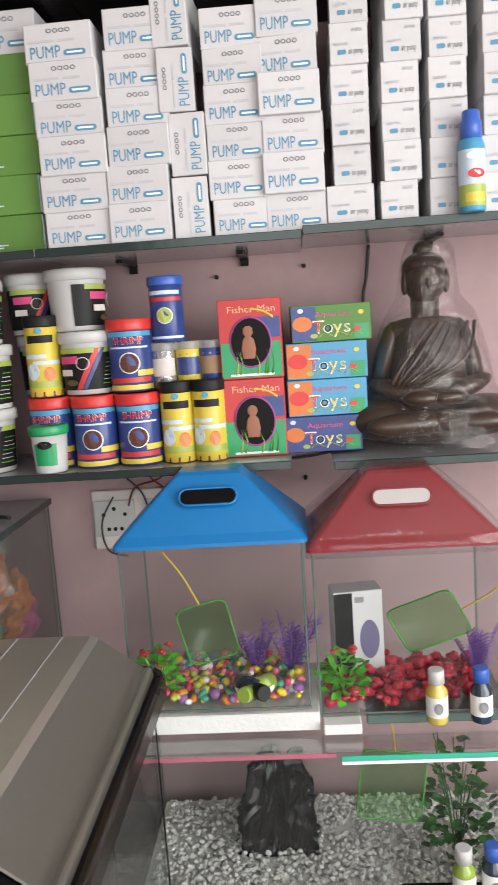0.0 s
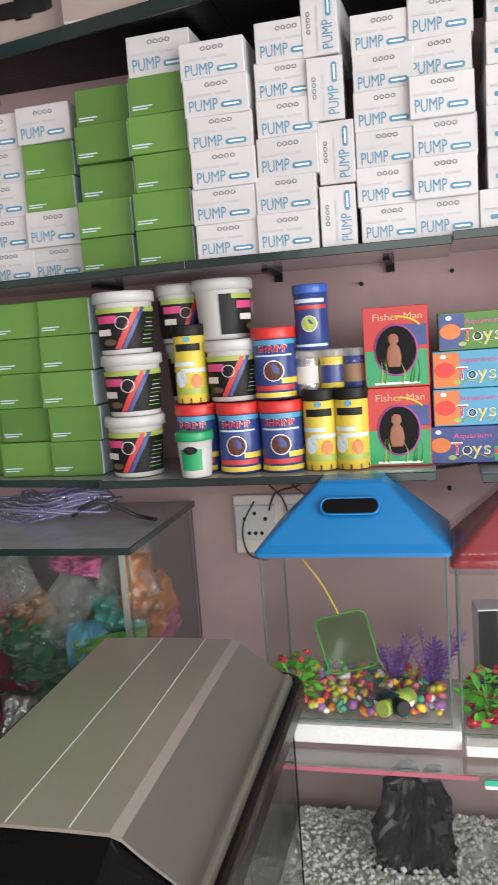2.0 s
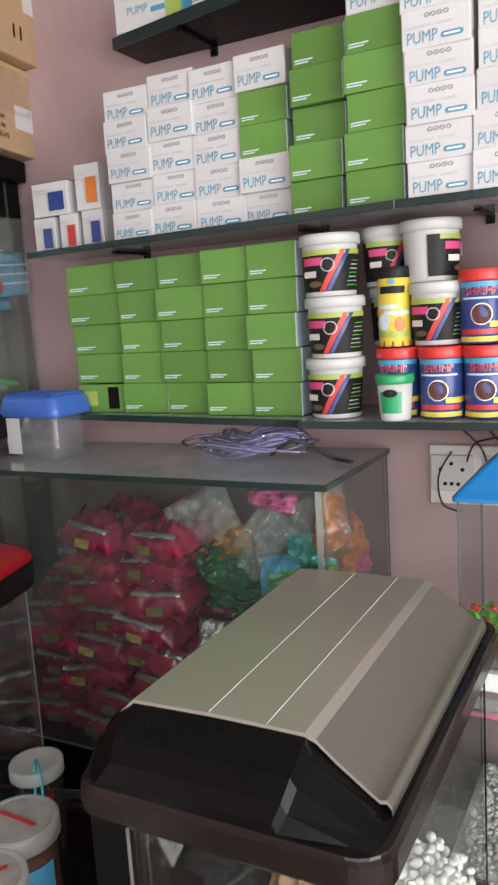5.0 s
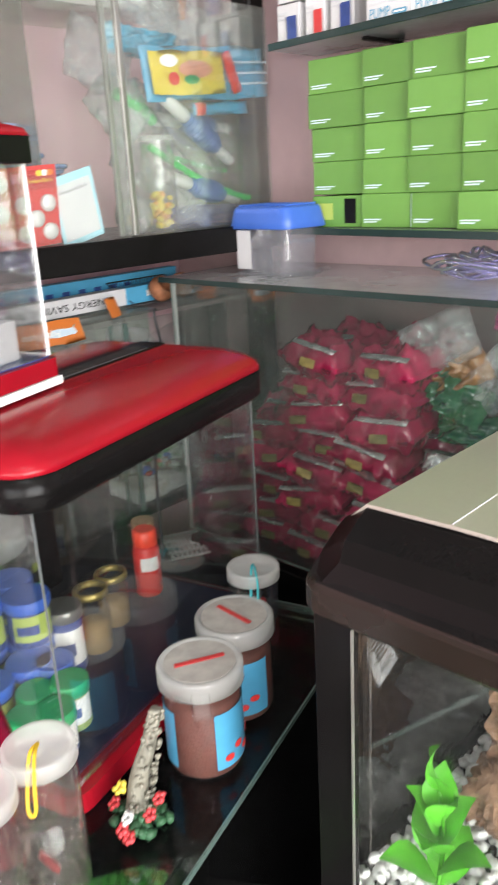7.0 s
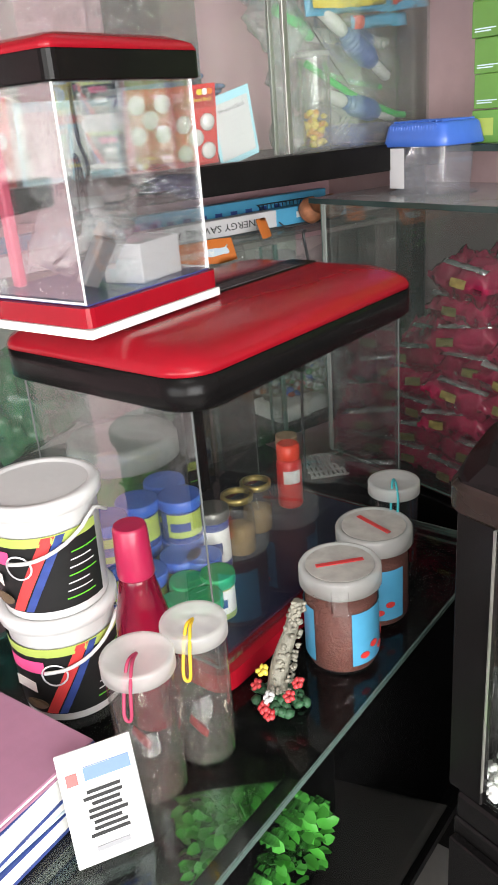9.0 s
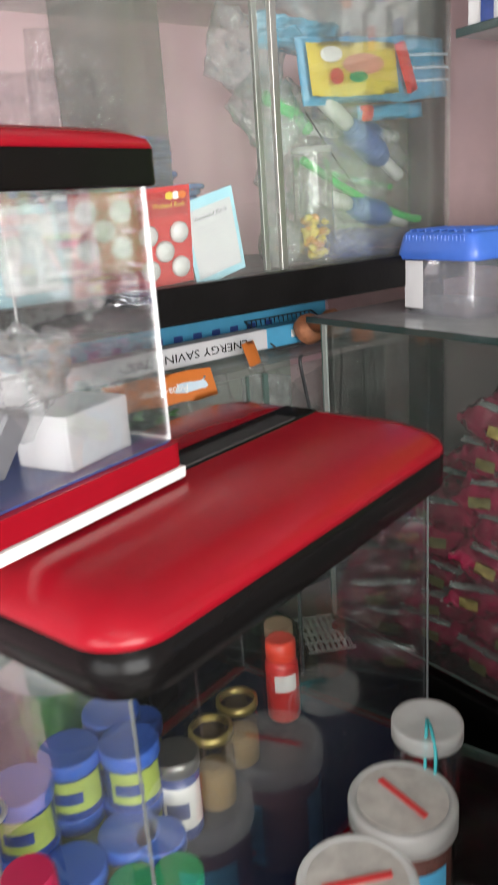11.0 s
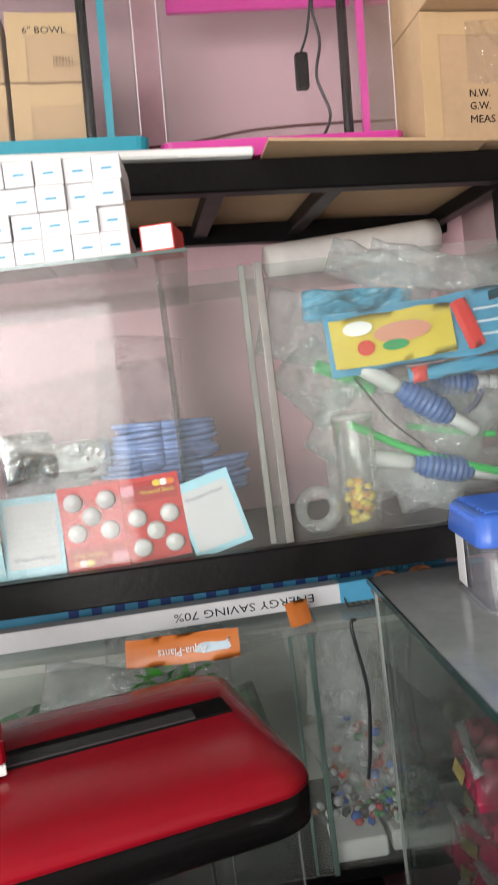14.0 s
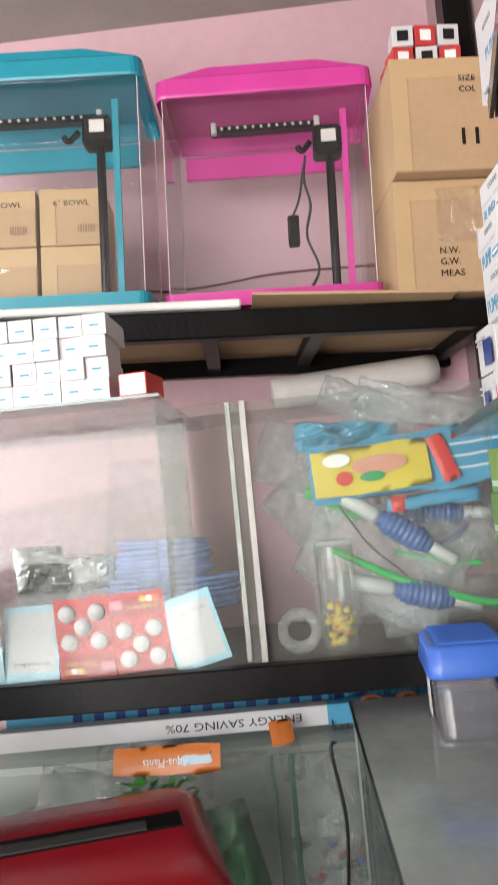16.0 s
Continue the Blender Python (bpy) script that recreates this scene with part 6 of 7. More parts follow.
part("base_inset", box((-0.20, 0.2975, 0.897), (0.325, 0.525, 0.003)), DARKNAVY, o, "dark blue floor")
part("filter_column", box((-0.352, 0.35, 1.13), (0.02, 0.06, 0.34), 0.003), BLACKPLASTIC, o)
part("pump_cable", tube([(-0.19, 0.49, 1.29), (-0.188, 0.495, 1.22), (-0.195, 0.50, 1.12), (-0.20, 0.505, 0.98)], 0.003, 6), CABLE, o, "black pump cable")
part("switch_box", box((-0.19, 0.49, 1.225), (0.022, 0.014, 0.06), 0.002), BLACKPLASTIC, o)
# tubs standing inside


def lidded_tub(m, r, h, lid, body, label, group="lidded tubs"):
    o = thing("food_tub", label, "tub", m, group=group)
    part("tub_body", lathe([(r * 0.92, 0), (r * 0.95, 0.002), (r * 0.95, h - 0.018)], 24), body, o)
    part("lid", lathe([(r, h - 0.020), (r * 1.04, h - 0.018), (r * 1.04, h - 0.003), (r, h), (r * 0.9, h - 0.001)], 24), lid, o)
    part("label_band", wrap(r * 0.955, h * 0.15, h * 0.70, -60, 60), LIME if lid is BLUELID else PAPER, o, "printed label")
    part("label_band", wrap(r * 0.96, h * 0.3, h * 0.5, -50, 10), NAVY, o)
    return o


TANKFLOOR = 0.899
for i, (x, y, r, h, lid, body, n) in enumerate(((-0.241, 0.186, 0.036, 0.080, BLUELID, NAVY, 2), (-0.20, 0.140, 0.036, 0.080, BLUELID, LIME, 1), (-0.292, 0.135, 0.036, 0.080, BLUELID, NAVY, 2), (-0.215, 0.068, 0.036, 0.080, BLUELID, NAVY, 1),
                                                (-0.305, 0.215, 0.036, 0.080, BLUELID, NAVY, 2), (-0.29, 0.062, 0.036, 0.080, BLUELID, NAVY, 2), (-0.165, 0.155, 0.030, 0.080, BLUELID, LIME, 1), (-0.113, 0.130, 0.0275, 0.078, GREENPL, LIME, 1), (-0.150, 0.096, 0.0275, 0.070, GREENPL, NAVY, 1),
                                                (-0.092, 0.075, 0.0275, 0.072, GREENPL, NAVY, 1), (-0.126, 0.052, 0.0275, 0.066, GREENPL, NAVY, 1), (-0.214, 0.238, 0.030, 0.117, CHROME, NAVY, 1), (-0.335, 0.285, 0.034, 0.085, BLUELID, NAVY, 1))):
    for k in range(n):
        lidded_tub(R @ pose(x + 0.004 * k, y, TANKFLOOR + (h + 0.0005) * k, 0, 0, 60), r, h, lid, body, ("blue" if lid is BLUELID else "green" if lid is GREENPL else "silver") + " lidded food tub stacked in the red tank")
for x, y, h in ((-0.205, 0.298, 0.120), (-0.228, 0.380, 0.105)):
    o = thing("glass_jar", "empty clear jar with a gold rim", "jar", R @ pose(x, y, TANKFLOOR), group="empty jars")
    part("glass_body", lathe([(0.026, 0.001), (0.029, 0.004), (0.029, h * 0.7), (0.024, h * 0.8), (0.025, h)], 22, cap=False), ACRYLIC, o)
    part("contents", lathe([(0.025, 0.004), (0.027, 0.006), (0.027, h * 0.45), (0.012, h * 0.5)], 18), mat("ochre_pellets", (0.24, 0.15, 0.05), 0.7, bump=0.8, bscale=250), o, "ochre pellets")
    part("rim_ring", lathe([(0.0255, h - 0.012), (0.030, h - 0.011), (0.030, h - 0.001), (0.025, h)], 22, cap=False), mat("brass_ring", (0.45, 0.35, 0.12), 0.3, metal=0.8), o, "gold rim")
o = thing("red_canister", "small red canister with white label and dark strap", "canister", R @ pose(-0.236, 0.500, TANKFLOOR, 0, 0, 50) @ Matrix.Scale(1.12, 4))
part("canister_body", lathe([(0.021, 0), (0.023, 0.003), (0.023, 0.085), (0.018, 0.095)], 22), REDLID, o)
part("cap", lathe([(0.020, 0.093), (0.021, 0.095), (0.021, 0.118), (0.017, 0.122)], 22), mat("bright_red_cap", (0.75, 0.06, 0.03), 0.35), o)
part("label_band", wrap(0.0234, 0.05, 0.075, -40, 40), PAPER, o, "white label")
lidded_tub(R @ pose(-0.265, 0.535, TANKFLOOR), 0.022, 0.135, BROWNDARK, BROWNCARD, "small brown lidded jar beside the red canister", "")
o = thing("storage_tub", "clear storage tub with white lid and green goods", "tub", pose(-0.965, 0.905, 0.761, 0, 0, 0) @ Matrix.Diagonal((0.76, 0.76, 1.75, 1)))
part("tub_wall", lathe([(0.115, 0), (0.12, 0.004), (0.135, 0.15)], 32, cap=False), ACRYLIC, o)
part("lid", lathe([(0.138, 0.146), (0.146, 0.148), (0.146, 0.168), (0.138, 0.174), (0.11, 0.172)], 32), CLOUDY, o, "white snap lid")
part("contents", pillow(0.20, 0.18, 0.12, 9, rough=0.9), LEAF, o, "green goods", pose(0, 0, 0.07))

# small tank on the red hood
S = pose(-0.562, 0.696, 1.3745, 0, 0, 18)
solid("foam_sheet", box((-0.114, 0.130, 0.007), (0.246, 0.272, 0.012), 0.001), FOAMW, "white foam sheet on the red hood", "foam", S)
o = thing("small_red_tank", "small clear tank with red base and red black hood", "aquarium", S)
part("base", loft([rounded(0.245, 0.272, 0.012, z, 4, -0.118, 0.133) for z in (0.014, 0.016, 0.040)]), REDPL, o, "red base")
part("floor", box((-0.118, 0.133, 0.0415), (0.225, 0.25, 0.002)), NAVY, o)
panes(o, -0.232, -0.004, 0.006, 0.259, 0.043, 0.310, ACRYLIC, 0.003, mat("bright_corner", (0.6, 0.6, 0.6), 0.15))
part("hood_rim", loft([rounded(0.25 * f, 0.279 * f, 0.014, z, 5, -0.118, 0.133) for f, z in ((0.98, 0.304), (1.0, 0.306), (1.0, 0.338))]), BLACKPLASTIC, o, "black hood rim")
part("hood", loft([rounded(w, d, 0.016, z, 5, -0.118, 0.133) for w, d, z in ((0.252, 0.281, 0.3385), (0.245, 0.272, 0.348), (0.20, 0.215, 0.358), (0.15, 0.15, 0.360))], smooth=True), REDPL, o, "red hood top")
part("filter_pipe", box((-0.20, 0.06, 0.18), (0.016, 0.016, 0.27), 0.003), mat("rose_pipe", (0.5, 0.06, 0.12), 0.25), o, "rose pink pipe")
part("cable", tube([(-0.10, 0.12, 0.312), (-0.095, 0.118, 0.24), (-0.08, 0.115, 0.20), (-0.11, 0.12, 0.16), (-0.09, 0.115, 0.14), (-0.105, 0.118, 0.22), (-0.11, 0.11, 0.12), (-0.12, 0.06, 0.08)], 0.0028, 6), CABLE, o, "black looped cable")
o = thing("white_box", "plain white card box inside the small tank", "box", S @ pose(-0.062, 0.178, 0.043, 0, 0, 6))
part("carton", box((0, 0, 0.028), (0.07, 0.095, 0.056), 0.001), WHITECARD, o)
o = thing("power_adapter", "dark grey power adapter leaning in the small tank", "adapter", S @ pose(-0.06, 0.085, 0.052) @ pose(0, 0, 0.03, -20, 22, 0))
part("adapter_body", box((0, 0, 0), (0.018, 0.034, 0.07), 0.003), STEEL, o)
solid("plastic_bag", pillow(0.15, 0.15, 0.07, 33, 18, 14, 1.2), FILMSOFT, "crumpled clear bag inside the small tank", "bag", S @ pose(-0.135, 0.14, 0.118, 20, -12, 30))

# ---- cupboard along the pink side wall ----
FX = -0.945
o = thing("wall_cupboard", "glass fronted cupboard with black base rail and sliding doors", "cupboard")
part("base_rail", box((FX + 0.004, 0.98, 1.517), (0.03, 1.66, 0.056), 0.003), BLACKPAINT, o, "black base rail")
part("base_board", box((-1.175, 0.98, 1.525), (0.43, 1.66, 0.03), 0.002), BLACKPAINT, o)
for y0, y1, x in ((1.33, 1.79, FX - 0.016), (0.80, 1.362, FX - 0.006), (0.16, 0.83, FX - 0.016)):
    part("sliding_door", box((x, (y0 + y1) / 2, 1.772), (0.004, y1 - y0, 0.455)), DUSTGLARE, o, "dusty glass sliding door")
part("door_channel", box((FX - 0.004, 1.362, 1.775), (0.010, 0.012, 0.455), 0.001), CHROME, o, "aluminium edge channel")
part("door_channel", box((FX - 0.014, 1.335, 1.775), (0.008, 0.010, 0.455), 0.001), CHROME, o, "aluminium edge channel")
part("top_glass", box((-1.28, 0.98, 2.004), (0.22, 1.64, 0.006)), DUSTGLARE, o)
part("inner_pane", box((-1.19, 1.20, 1.775), (0.36, 0.004, 0.45)), DIVIDER, o, "glass divider")
part("end_pane", box((-1.19, 1.792, 1.775), (0.38, 0.004, 0.46)), DUSTGLARE, o)
part("top_shelf", box((-1.052, 0.745, 1.996), (0.63, 1.01, 0.004)), DUSTGLARE, o, "projecting glass shelf")
part("shelf_edge", box((-0.7355, 0.745, 1.996), (0.003, 1.01, 0.0044)), GREENEDGE, o)


def W(y, z, x=-1.03):
    """A place inside the cupboard, facing the room."""
    return pose(x, y, z, 0, 0, 90)


BASE = 1.5405


def blister(m, label, flip=False):
    o = thing("blister_card", label, "card", m, group="red blister cards")
    w, h = 0.100, 0.142
    part("card", box((0, 0, h / 2), (w, 0.0012, h), 0.0004), REDCARD, o)
    s = -1 if flip else 1
    part("print_field", panel(w * 0.9, 0.034), mat("dark_red_print", (0.36, 0.03, 0.03)), o, "", on_front(0, h / 2 + s * 0.047, -0.0006))
    part("lettering", text_mesh("Weekend Block", 0.010, 0.056), YELLOW, o, "yellow heading", on_front(0.012, h / 2 + s * 0.045, -0.0006, 0.0012))
    for k, mm in enumerate((ORANGE, PRINTWHITE, YELLOW)):
        part("picture_patch", ellipse(0.014, 0.011), mm, o, "", on_front(0.036 - 0.011 * k, h / 2 + s * 0.058, -0.0006, 0.0009))
    part("print_mark", panel(0.024, 0.016), mat("pink_mark", (0.6, 0.25, 0.3)), o, "", on_front(-0.036, h / 2 + s * 0.052, -0.0006, 0.0009))
    for dx, dz in ((-0.03, 0.03), (0.03, 0.03), (0, 0), (-0.03, -0.03), (0.03, -0.03)):
        part("tablet", lathe([(0.0155, 0), (0.0155, 0.004), (0.012, 0.008), (0.0, 0.0095)], 20), WHITEPL, o, "white round food block", on_front(dx * 0.88, h / 2 - s * 0.020 + dz * 0.85, -0.0006))
    return o


def white_card(m, label):
    o = thing("white_card", label, "card", m, group="white backed cards")
    part("card", box((0, 0, 0.066), (0.098, 0.0012, 0.132), 0.0004), mat("pale_blue_rim", (0.36, 0.62, 0.72), 0.4), o, "pale blue card")
    part("paper_panel", panel(0.084, 0.105), WHITECARD, o, "white printed panel", on_front(0, 0.064, -0.0006))
    for k in range(6):
        part("print_line", panel(0.066 - 0.008 * (k % 3), 0.0018), PRINTPALE, o, "", on_front(-0.003, 0.088 - 0.010 * k, -0.0006, 0.001))
    part("lettering", text_mesh("Weekend Block", 0.0105, 0.066), PRINTGREY, o, "grey lettering", on_front(0, 0.102, -0.0006, 0.001))
    return o


blister(W(1.150, BASE + 0.004, -0.972) @ pose(0, 0, 0, 8, -3, 0), "red blister card with five white food blocks")
blister(W(1.048, BASE + 0.001, -0.970) @ pose(0, 0, 0, 8, 0, 0) @ pose(0, 0, 0.142, 0, 180, 0), "red blister card standing upside down in the cupboard", False)
white_card(W(1.256, BASE + 0.004, -0.975) @ pose(0, 0, 0, 8, -14, 0), "white printed card with pale blue edge, leaning")
white_card(W(0.945, BASE + 0.001, -0.972) @ pose(0, 0, 0, 8, 180, 0) @ pose(0, 0, -0.132), "white printed card with pale blue edge, upside down")
white_card(W(0.848, BASE + 0.001, -0.972) @ pose(0, 0, 0, 8, 0, 0), "white printed card with pale blue edge")
blister(W(0.738, BASE + 0.001, -0.972) @ pose(0, 0, 0, 8, 0, 0), "red blister card with five white food blocks")
blister(W(1.09, BASE + 0.001, -1.02) @ pose(0, 0, 0, 10, 4, 0), "red blister card with five white food blocks")
BLUEPIPE = mat("pale_blue_pipe", (0.17, 0.25, 0.50), 0.15, var=0.3, scale=30, coat=0.5)
for i, (y, z, w, h) in enumerate(((1.172, 1.730, 0.185, 0.075), (1.235, 1.66, 0.16, 0.06), (1.13, 1.67, 0.15, 0.06))):
    rc = random.Random(60 + i)
    coil = bmesh.new()
    for k in range(int(h / 0.0075)):
        ry, rx, ox = w / 2 * rc.uniform(0.86, 1.05), 0.055 * rc.uniform(0.8, 1.05), rc.uniform(-0.006, 0.006)
        ring = [(-1.12 + ox + rx * math.cos(a * 0.3927), y + ry * math.sin(a * 0.3927), z - h / 2 + 0.0075 * k + 0.004 * math.sin(a * 0.3927 + k)) for a in range(17)]
        tube(ring, 0.0052, 7, coil, smooth=2)
    solid("pipe_coil", coil, BLUEPIPE, "coil of blue plastic pipe in film", "pipe", group="blue pipe coils")
solid("film_sheet", pillow(0.46, 0.22, 0.10, 231, 34, 20, 1.3), FILM, "large loose clear film bag against the pink wall", "film", W(0.98, 1.76, -1.22) @ pose(0, 0, 0, 84, 0, 0) @ pose(0, 0, 0, 0, 0, 6), "loose packing film")
solid("film_sheet", pillow(0.16, 0.34, 0.06, 232, 20, 34, 1.2), FILM, "clear film bag hanging beside the divider", "film", W(1.13, 1.76, -1.16) @ pose(0, 0, 0, 84, 0, 0) @ pose(0, 0, 0, 0, 0, -6), "loose packing film")
bag("clear", 0.20, 0.16, 0.08, W(0.98, 1.66, -1.12) @ pose(0, 0, 0, 80, 0, 10), 51, "crumpled clear bag with white fittings")
bag("grey", 0.13, 0.07, 0.06, W(1.01, 1.715, -1.10) @ pose(0, 0, 0, 80, 0, 10), 52, "silver foil bag on a heap of cards")
bag("grey", 0.10, 0.09, 0.06, W(0.93, 1.73, -1.10) @ pose(0, 0, 0, 80, 0, 40), 53, "silver foil bag on a heap of cards")
for k, y in enumerate((0.35, 0.52, 0.66)):
    bag(("clear", "teal", "blue")[k], 0.18, 0.16, 0.09, W(y, 1.63, -1.12) @ pose(0, 0, 0, 80, 0, 20 * k), 54 + k, "crumpled goods bag in the cupboard")

# goods behind the second sliding door
o = thing("net_bag", "sky blue printed bag of tank cleaning tool with yellow panel", "bag", W(1.655, 1.866, -1.015) @ pose(0, 0, 0, 0, -3, 0))
part("bag_film", pillow(0.37, 0.11, 0.022, 61, 20, 10, 0.4), CYAN, o, "sky blue film", pose(0, 0, 0, 85, 0, 0))
part("yellow_panel", pillow(0.21, 0.085, 0.006, 62, 12, 6, 0.3, 0.0), YELLOW, o, "yellow printed panel", pose(-0.075, -0.020, 0.0, 85, 0, 0))
part("picture_patch", ellipse(0.10, 0.034), mat("salmon_print", (0.6, 0.26, 0.18)), o, "", on_front(-0.06, 0.006, -0.0275))
part("picture_patch", ellipse(0.05, 0.024), PRINTWHITE, o, "", on_front(-0.135, 0.022, -0.0275))
part("picture_patch", ellipse(0.030, 0.026), REDLID, o, "", on_front(-0.125, -0.012, -0.0275))
part("picture_patch", ellipse(0.045, 0.018), GREENPL, o, "", on_front(-0.075, -0.014, -0.0285))
part("red_band", pillow(0.03, 0.088, 0.006, 64, 5, 6, 0.3, 0.0), REDLID, o, "red printed band", pose(0.055, -0.021, 0.0, 85, 0, 0) @ pose(0, 0, 0, 0, 0, 15))
for k in range(3):
    part("print_line", pillow(0.11, 0.004, 0.002, 65, 8, 2, 0.2, 0.0), PALEBLUE, o, "", pose(0.125, -0.014, -0.022 + 0.022 * k, 85, 0, 0))
o = thing("net_bag", "narrow sky blue bag with a red end", "bag", W(1.69, 1.797, -1.015) @ pose(0, 0, 0, 0, -3, 0))
part("bag_film", pillow(0.17, 0.026, 0.018, 67, 14, 5, 0.4), CYAN, o, "", pose(0, 0, 0, 85, 0, 0))
part("red_band", pillow(0.03, 0.027, 0.02, 68, 5, 4, 0.3, 0.0), REDLID, o, "", pose(-0.065, -0.002, 0, 85, 0, 0))
for i, (y, z, w, h, t, r, c) in enumerate(((1.72, 1.965, 0.30, 0.07, 0.06, -18, "clear"), (1.60, 1.985, 0.20, 0.07, 0.06, -25, "clear"), (1.45, 1.90, 0.13, 0.16, 0.06, 70, "clear"), (1.46, 1.80, 0.12, 0.14, 0.06, 40, "clear"), (1.55, 1.93, 0.2, 0.06, 0.05, -5, "blue"),
                                           (1.73, 1.73, 0.17, 0.16, 0.08, 25, "clear"), (1.60, 1.70, 0.30, 0.22, 0.06, -30, "clear"), (1.52, 1.62, 0.12, 0.10, 0.07, 0, "clear"), (1.73, 1.60, 0.15, 0.08, 0.07, 0, "clear"), (1.64, 1.585, 0.12, 0.07, 0.06, 10, "clear"))):
    bag(c, w, h, t, W(y, z, -1.09 - 0.02 * (i % 3)) @ pose(0, 0, 0, 82, 0, 0) @ pose(0, 0, 0, 0, 0, r), 80 + i, "clear crinkled bag over cleaning tools" if c == "clear" else "blue printed film bag on top of the goods")


def siphon(m, seed):
    o = thing("siphon_pump", "white and blue corrugated siphon pump in film", "pump", m)
    part("tube_end", lathe([(0.013, -0.13), (0.015, -0.128), (0.015, -0.06), (0.011, -0.05)], 18), WHITEPL, o, "white tube end")
    part("bulb", lathe([(0.012 + 0.010 * min(1, (k if k < 20 else 40 - k) / 9) + (0.0028 if k % 4 in (1, 2) else 0), -0.05 + 0.0027 * k) for k in range(41)], 20), mat("siphon_blue", (0.04, 0.10, 0.30), 0.35), o, "blue corrugated bulb")
    part("tube_end", lathe([(0.010, 0.055), (0.012, 0.06), (0.012, 0.105), (0.008, 0.11)], 18), WHITEPL, o, "white tube end")
    return o


siphon(W(1.628, 1.745, -1.02) @ pose(0, 0, 0, 0, 125, 0), 1)
siphon(W(1.655, 1.625, -1.045) @ pose(0, 0, 0, 0, 105, 0), 2)
siphon(W(1.70, 1.77, -1.11) @ pose(0, 0, 0, 0, 95, 0), 3)
GREENROD = mat("green_rod", (0.02, 0.42, 0.08), 0.3)
solid("net_rod", tube([(-1.05, 1.50, 1.72), (-1.04, 1.62, 1.655), (-1.035, 1.74, 1.61), (-1.03, 1.785, 1.60)], 0.0075, 8), GREENROD, "bright green plastic net handle", "handle")
solid("net_rod", tube([(-1.10, 1.46, 1.83), (-1.09, 1.52, 1.80), (-1.10, 1.56, 1.775)], 0.012, 8), GREENROD, "crumpled green net bag", "handle")
solid("net_rod", tube([(-1.12, 1.62, 1.70), (-1.11, 1.70, 1.68), (-1.10, 1.78, 1.665)], 0.006, 8), GREENROD, "bright green plastic net handle", "handle")
solid("air_hose", tube([(-1.06, 1.52, 1.80), (-1.04, 1.57, 1.72), (-1.045, 1.63, 1.66), (-1.05, 1.66, 1.60)], 0.0018, 5), CABLE, "thin black hose hanging in the cupboard", "hose")
solid("air_hose", tube([(-1.10 + 0.03 * math.sin(k), 1.69 + 0.09 * math.cos(k * 0.6), 1.80 + 0.09 * math.sin(k * 0.6)) for k in range(12)], 0.007, 7), TUBING, "coil of clear violet hose", "hose")
# clear cylinder of yellow blocks
o = thing("clear_cylinder", "clear cylinder half full of yellow sponge pieces", "cylinder", W(1.500, BASE + 0.001, -1.025))
part("cylinder_wall", lathe([(0.034, 0), (0.035, 0.002), (0.035, 0.19)], 26, cap=False), clear("tube_plastic", (0.95, 0.95, 0.94), 2.5, 0.06, haze=0.12, hcol=(0.9, 0.9, 0.88), most=0.5), o)
part("cylinder_cap", lathe([(0.036, 0.188), (0.036, 0.198)], 26), CLOUDY, o)
b = bmesh.new()
for i in range(46):
    q, a, z = rr.uniform(0, 0.022), rr.uniform(0, 6.28), rr.uniform(0.008, 0.085)
    pebble_mesh(b, (q * math.cos(a), q * math.sin(a), z), 0.009, rr)
part("sponge_pieces", b, palette("yellow_orange_bits", [(0.7, 0.55, 0.03), (0.65, 0.3, 0.03), (0.75, 0.6, 0.1)], 0.6), o, "yellow and orange pieces")
o = thing("tape_roll", "grey roll of tape lying against the door", "roll", W(1.425, BASE + 0.041, -1.03))
part("roll_body", lathe([(0.022, -0.015), (0.040, -0.015), (0.040, 0.015), (0.022, 0.015), (0.022, -0.015)], 28, cap=False, m=pose(0, 0, 0, 90, 0, 0)), FILMSOFT, o)

# rolled sheet on the cupboard
solid("rolled_sheet", lathe([(0.012, -0.26), (0.034, -0.26), (0.036, -0.2), (0.035, 0.2), (0.034, 0.25), (0.012, 0.25)], 24, m=pose(-1.30, 1.60, 2.062) @ pose(0, 0, 0, -86, 0, 6) @ Matrix.Diagonal((1, 1, 0.72, 1))), OFFWHITE, "rolled cream plastic sheet lying on the cupboard", "roll")

# white end boxes on the projecting shelf
ends2 = []
for r in range(4):
    for c in range(12):
        ends2.append(pose(-0.745 + rnd.uniform(-0.006, 0.004), 1.158 - 0.0375 * c + rnd.uniform(-0.001, 0.001), 1.9985 + 0.0335 * r, 0, 0, 90 + rnd.uniform(-2, 2)))
o = thing("bulb_box", "small white bulb box with blue end print, stacked", "box", group="stacked bulb boxes")
part("carton", box((0, 0.06, 0.0165), (0.037, 0.12, 0.033), 0.0008), WHITECARD, o)
part("print_patch", panel(0.022, 0.010), PALEBLUE, o, "pale blue oval print", on_front(0, 0.015, 0))
part("print_line", panel(0.014, 0.003), PRINTBLUE, o, "", on_front(0, 0.015, 0, 0.0009))
spread(o, ends2)
o = thing("toothpaste_box", "red and white narrow carton on the glass shelf", "box", pose(-0.735, 1.213, 1.9985, 0, 0, 80) @ Matrix.Diagonal((1, 0.55, 1, 1)))
part("carton", box((0, 0.07, 0.017), (0.044, 0.14, 0.034), 0.001), REDLID, o)
part("end_print", panel(0.040, 0.030), PRINTWHITE, o, "white end print", on_front(0, 0.017, 0))

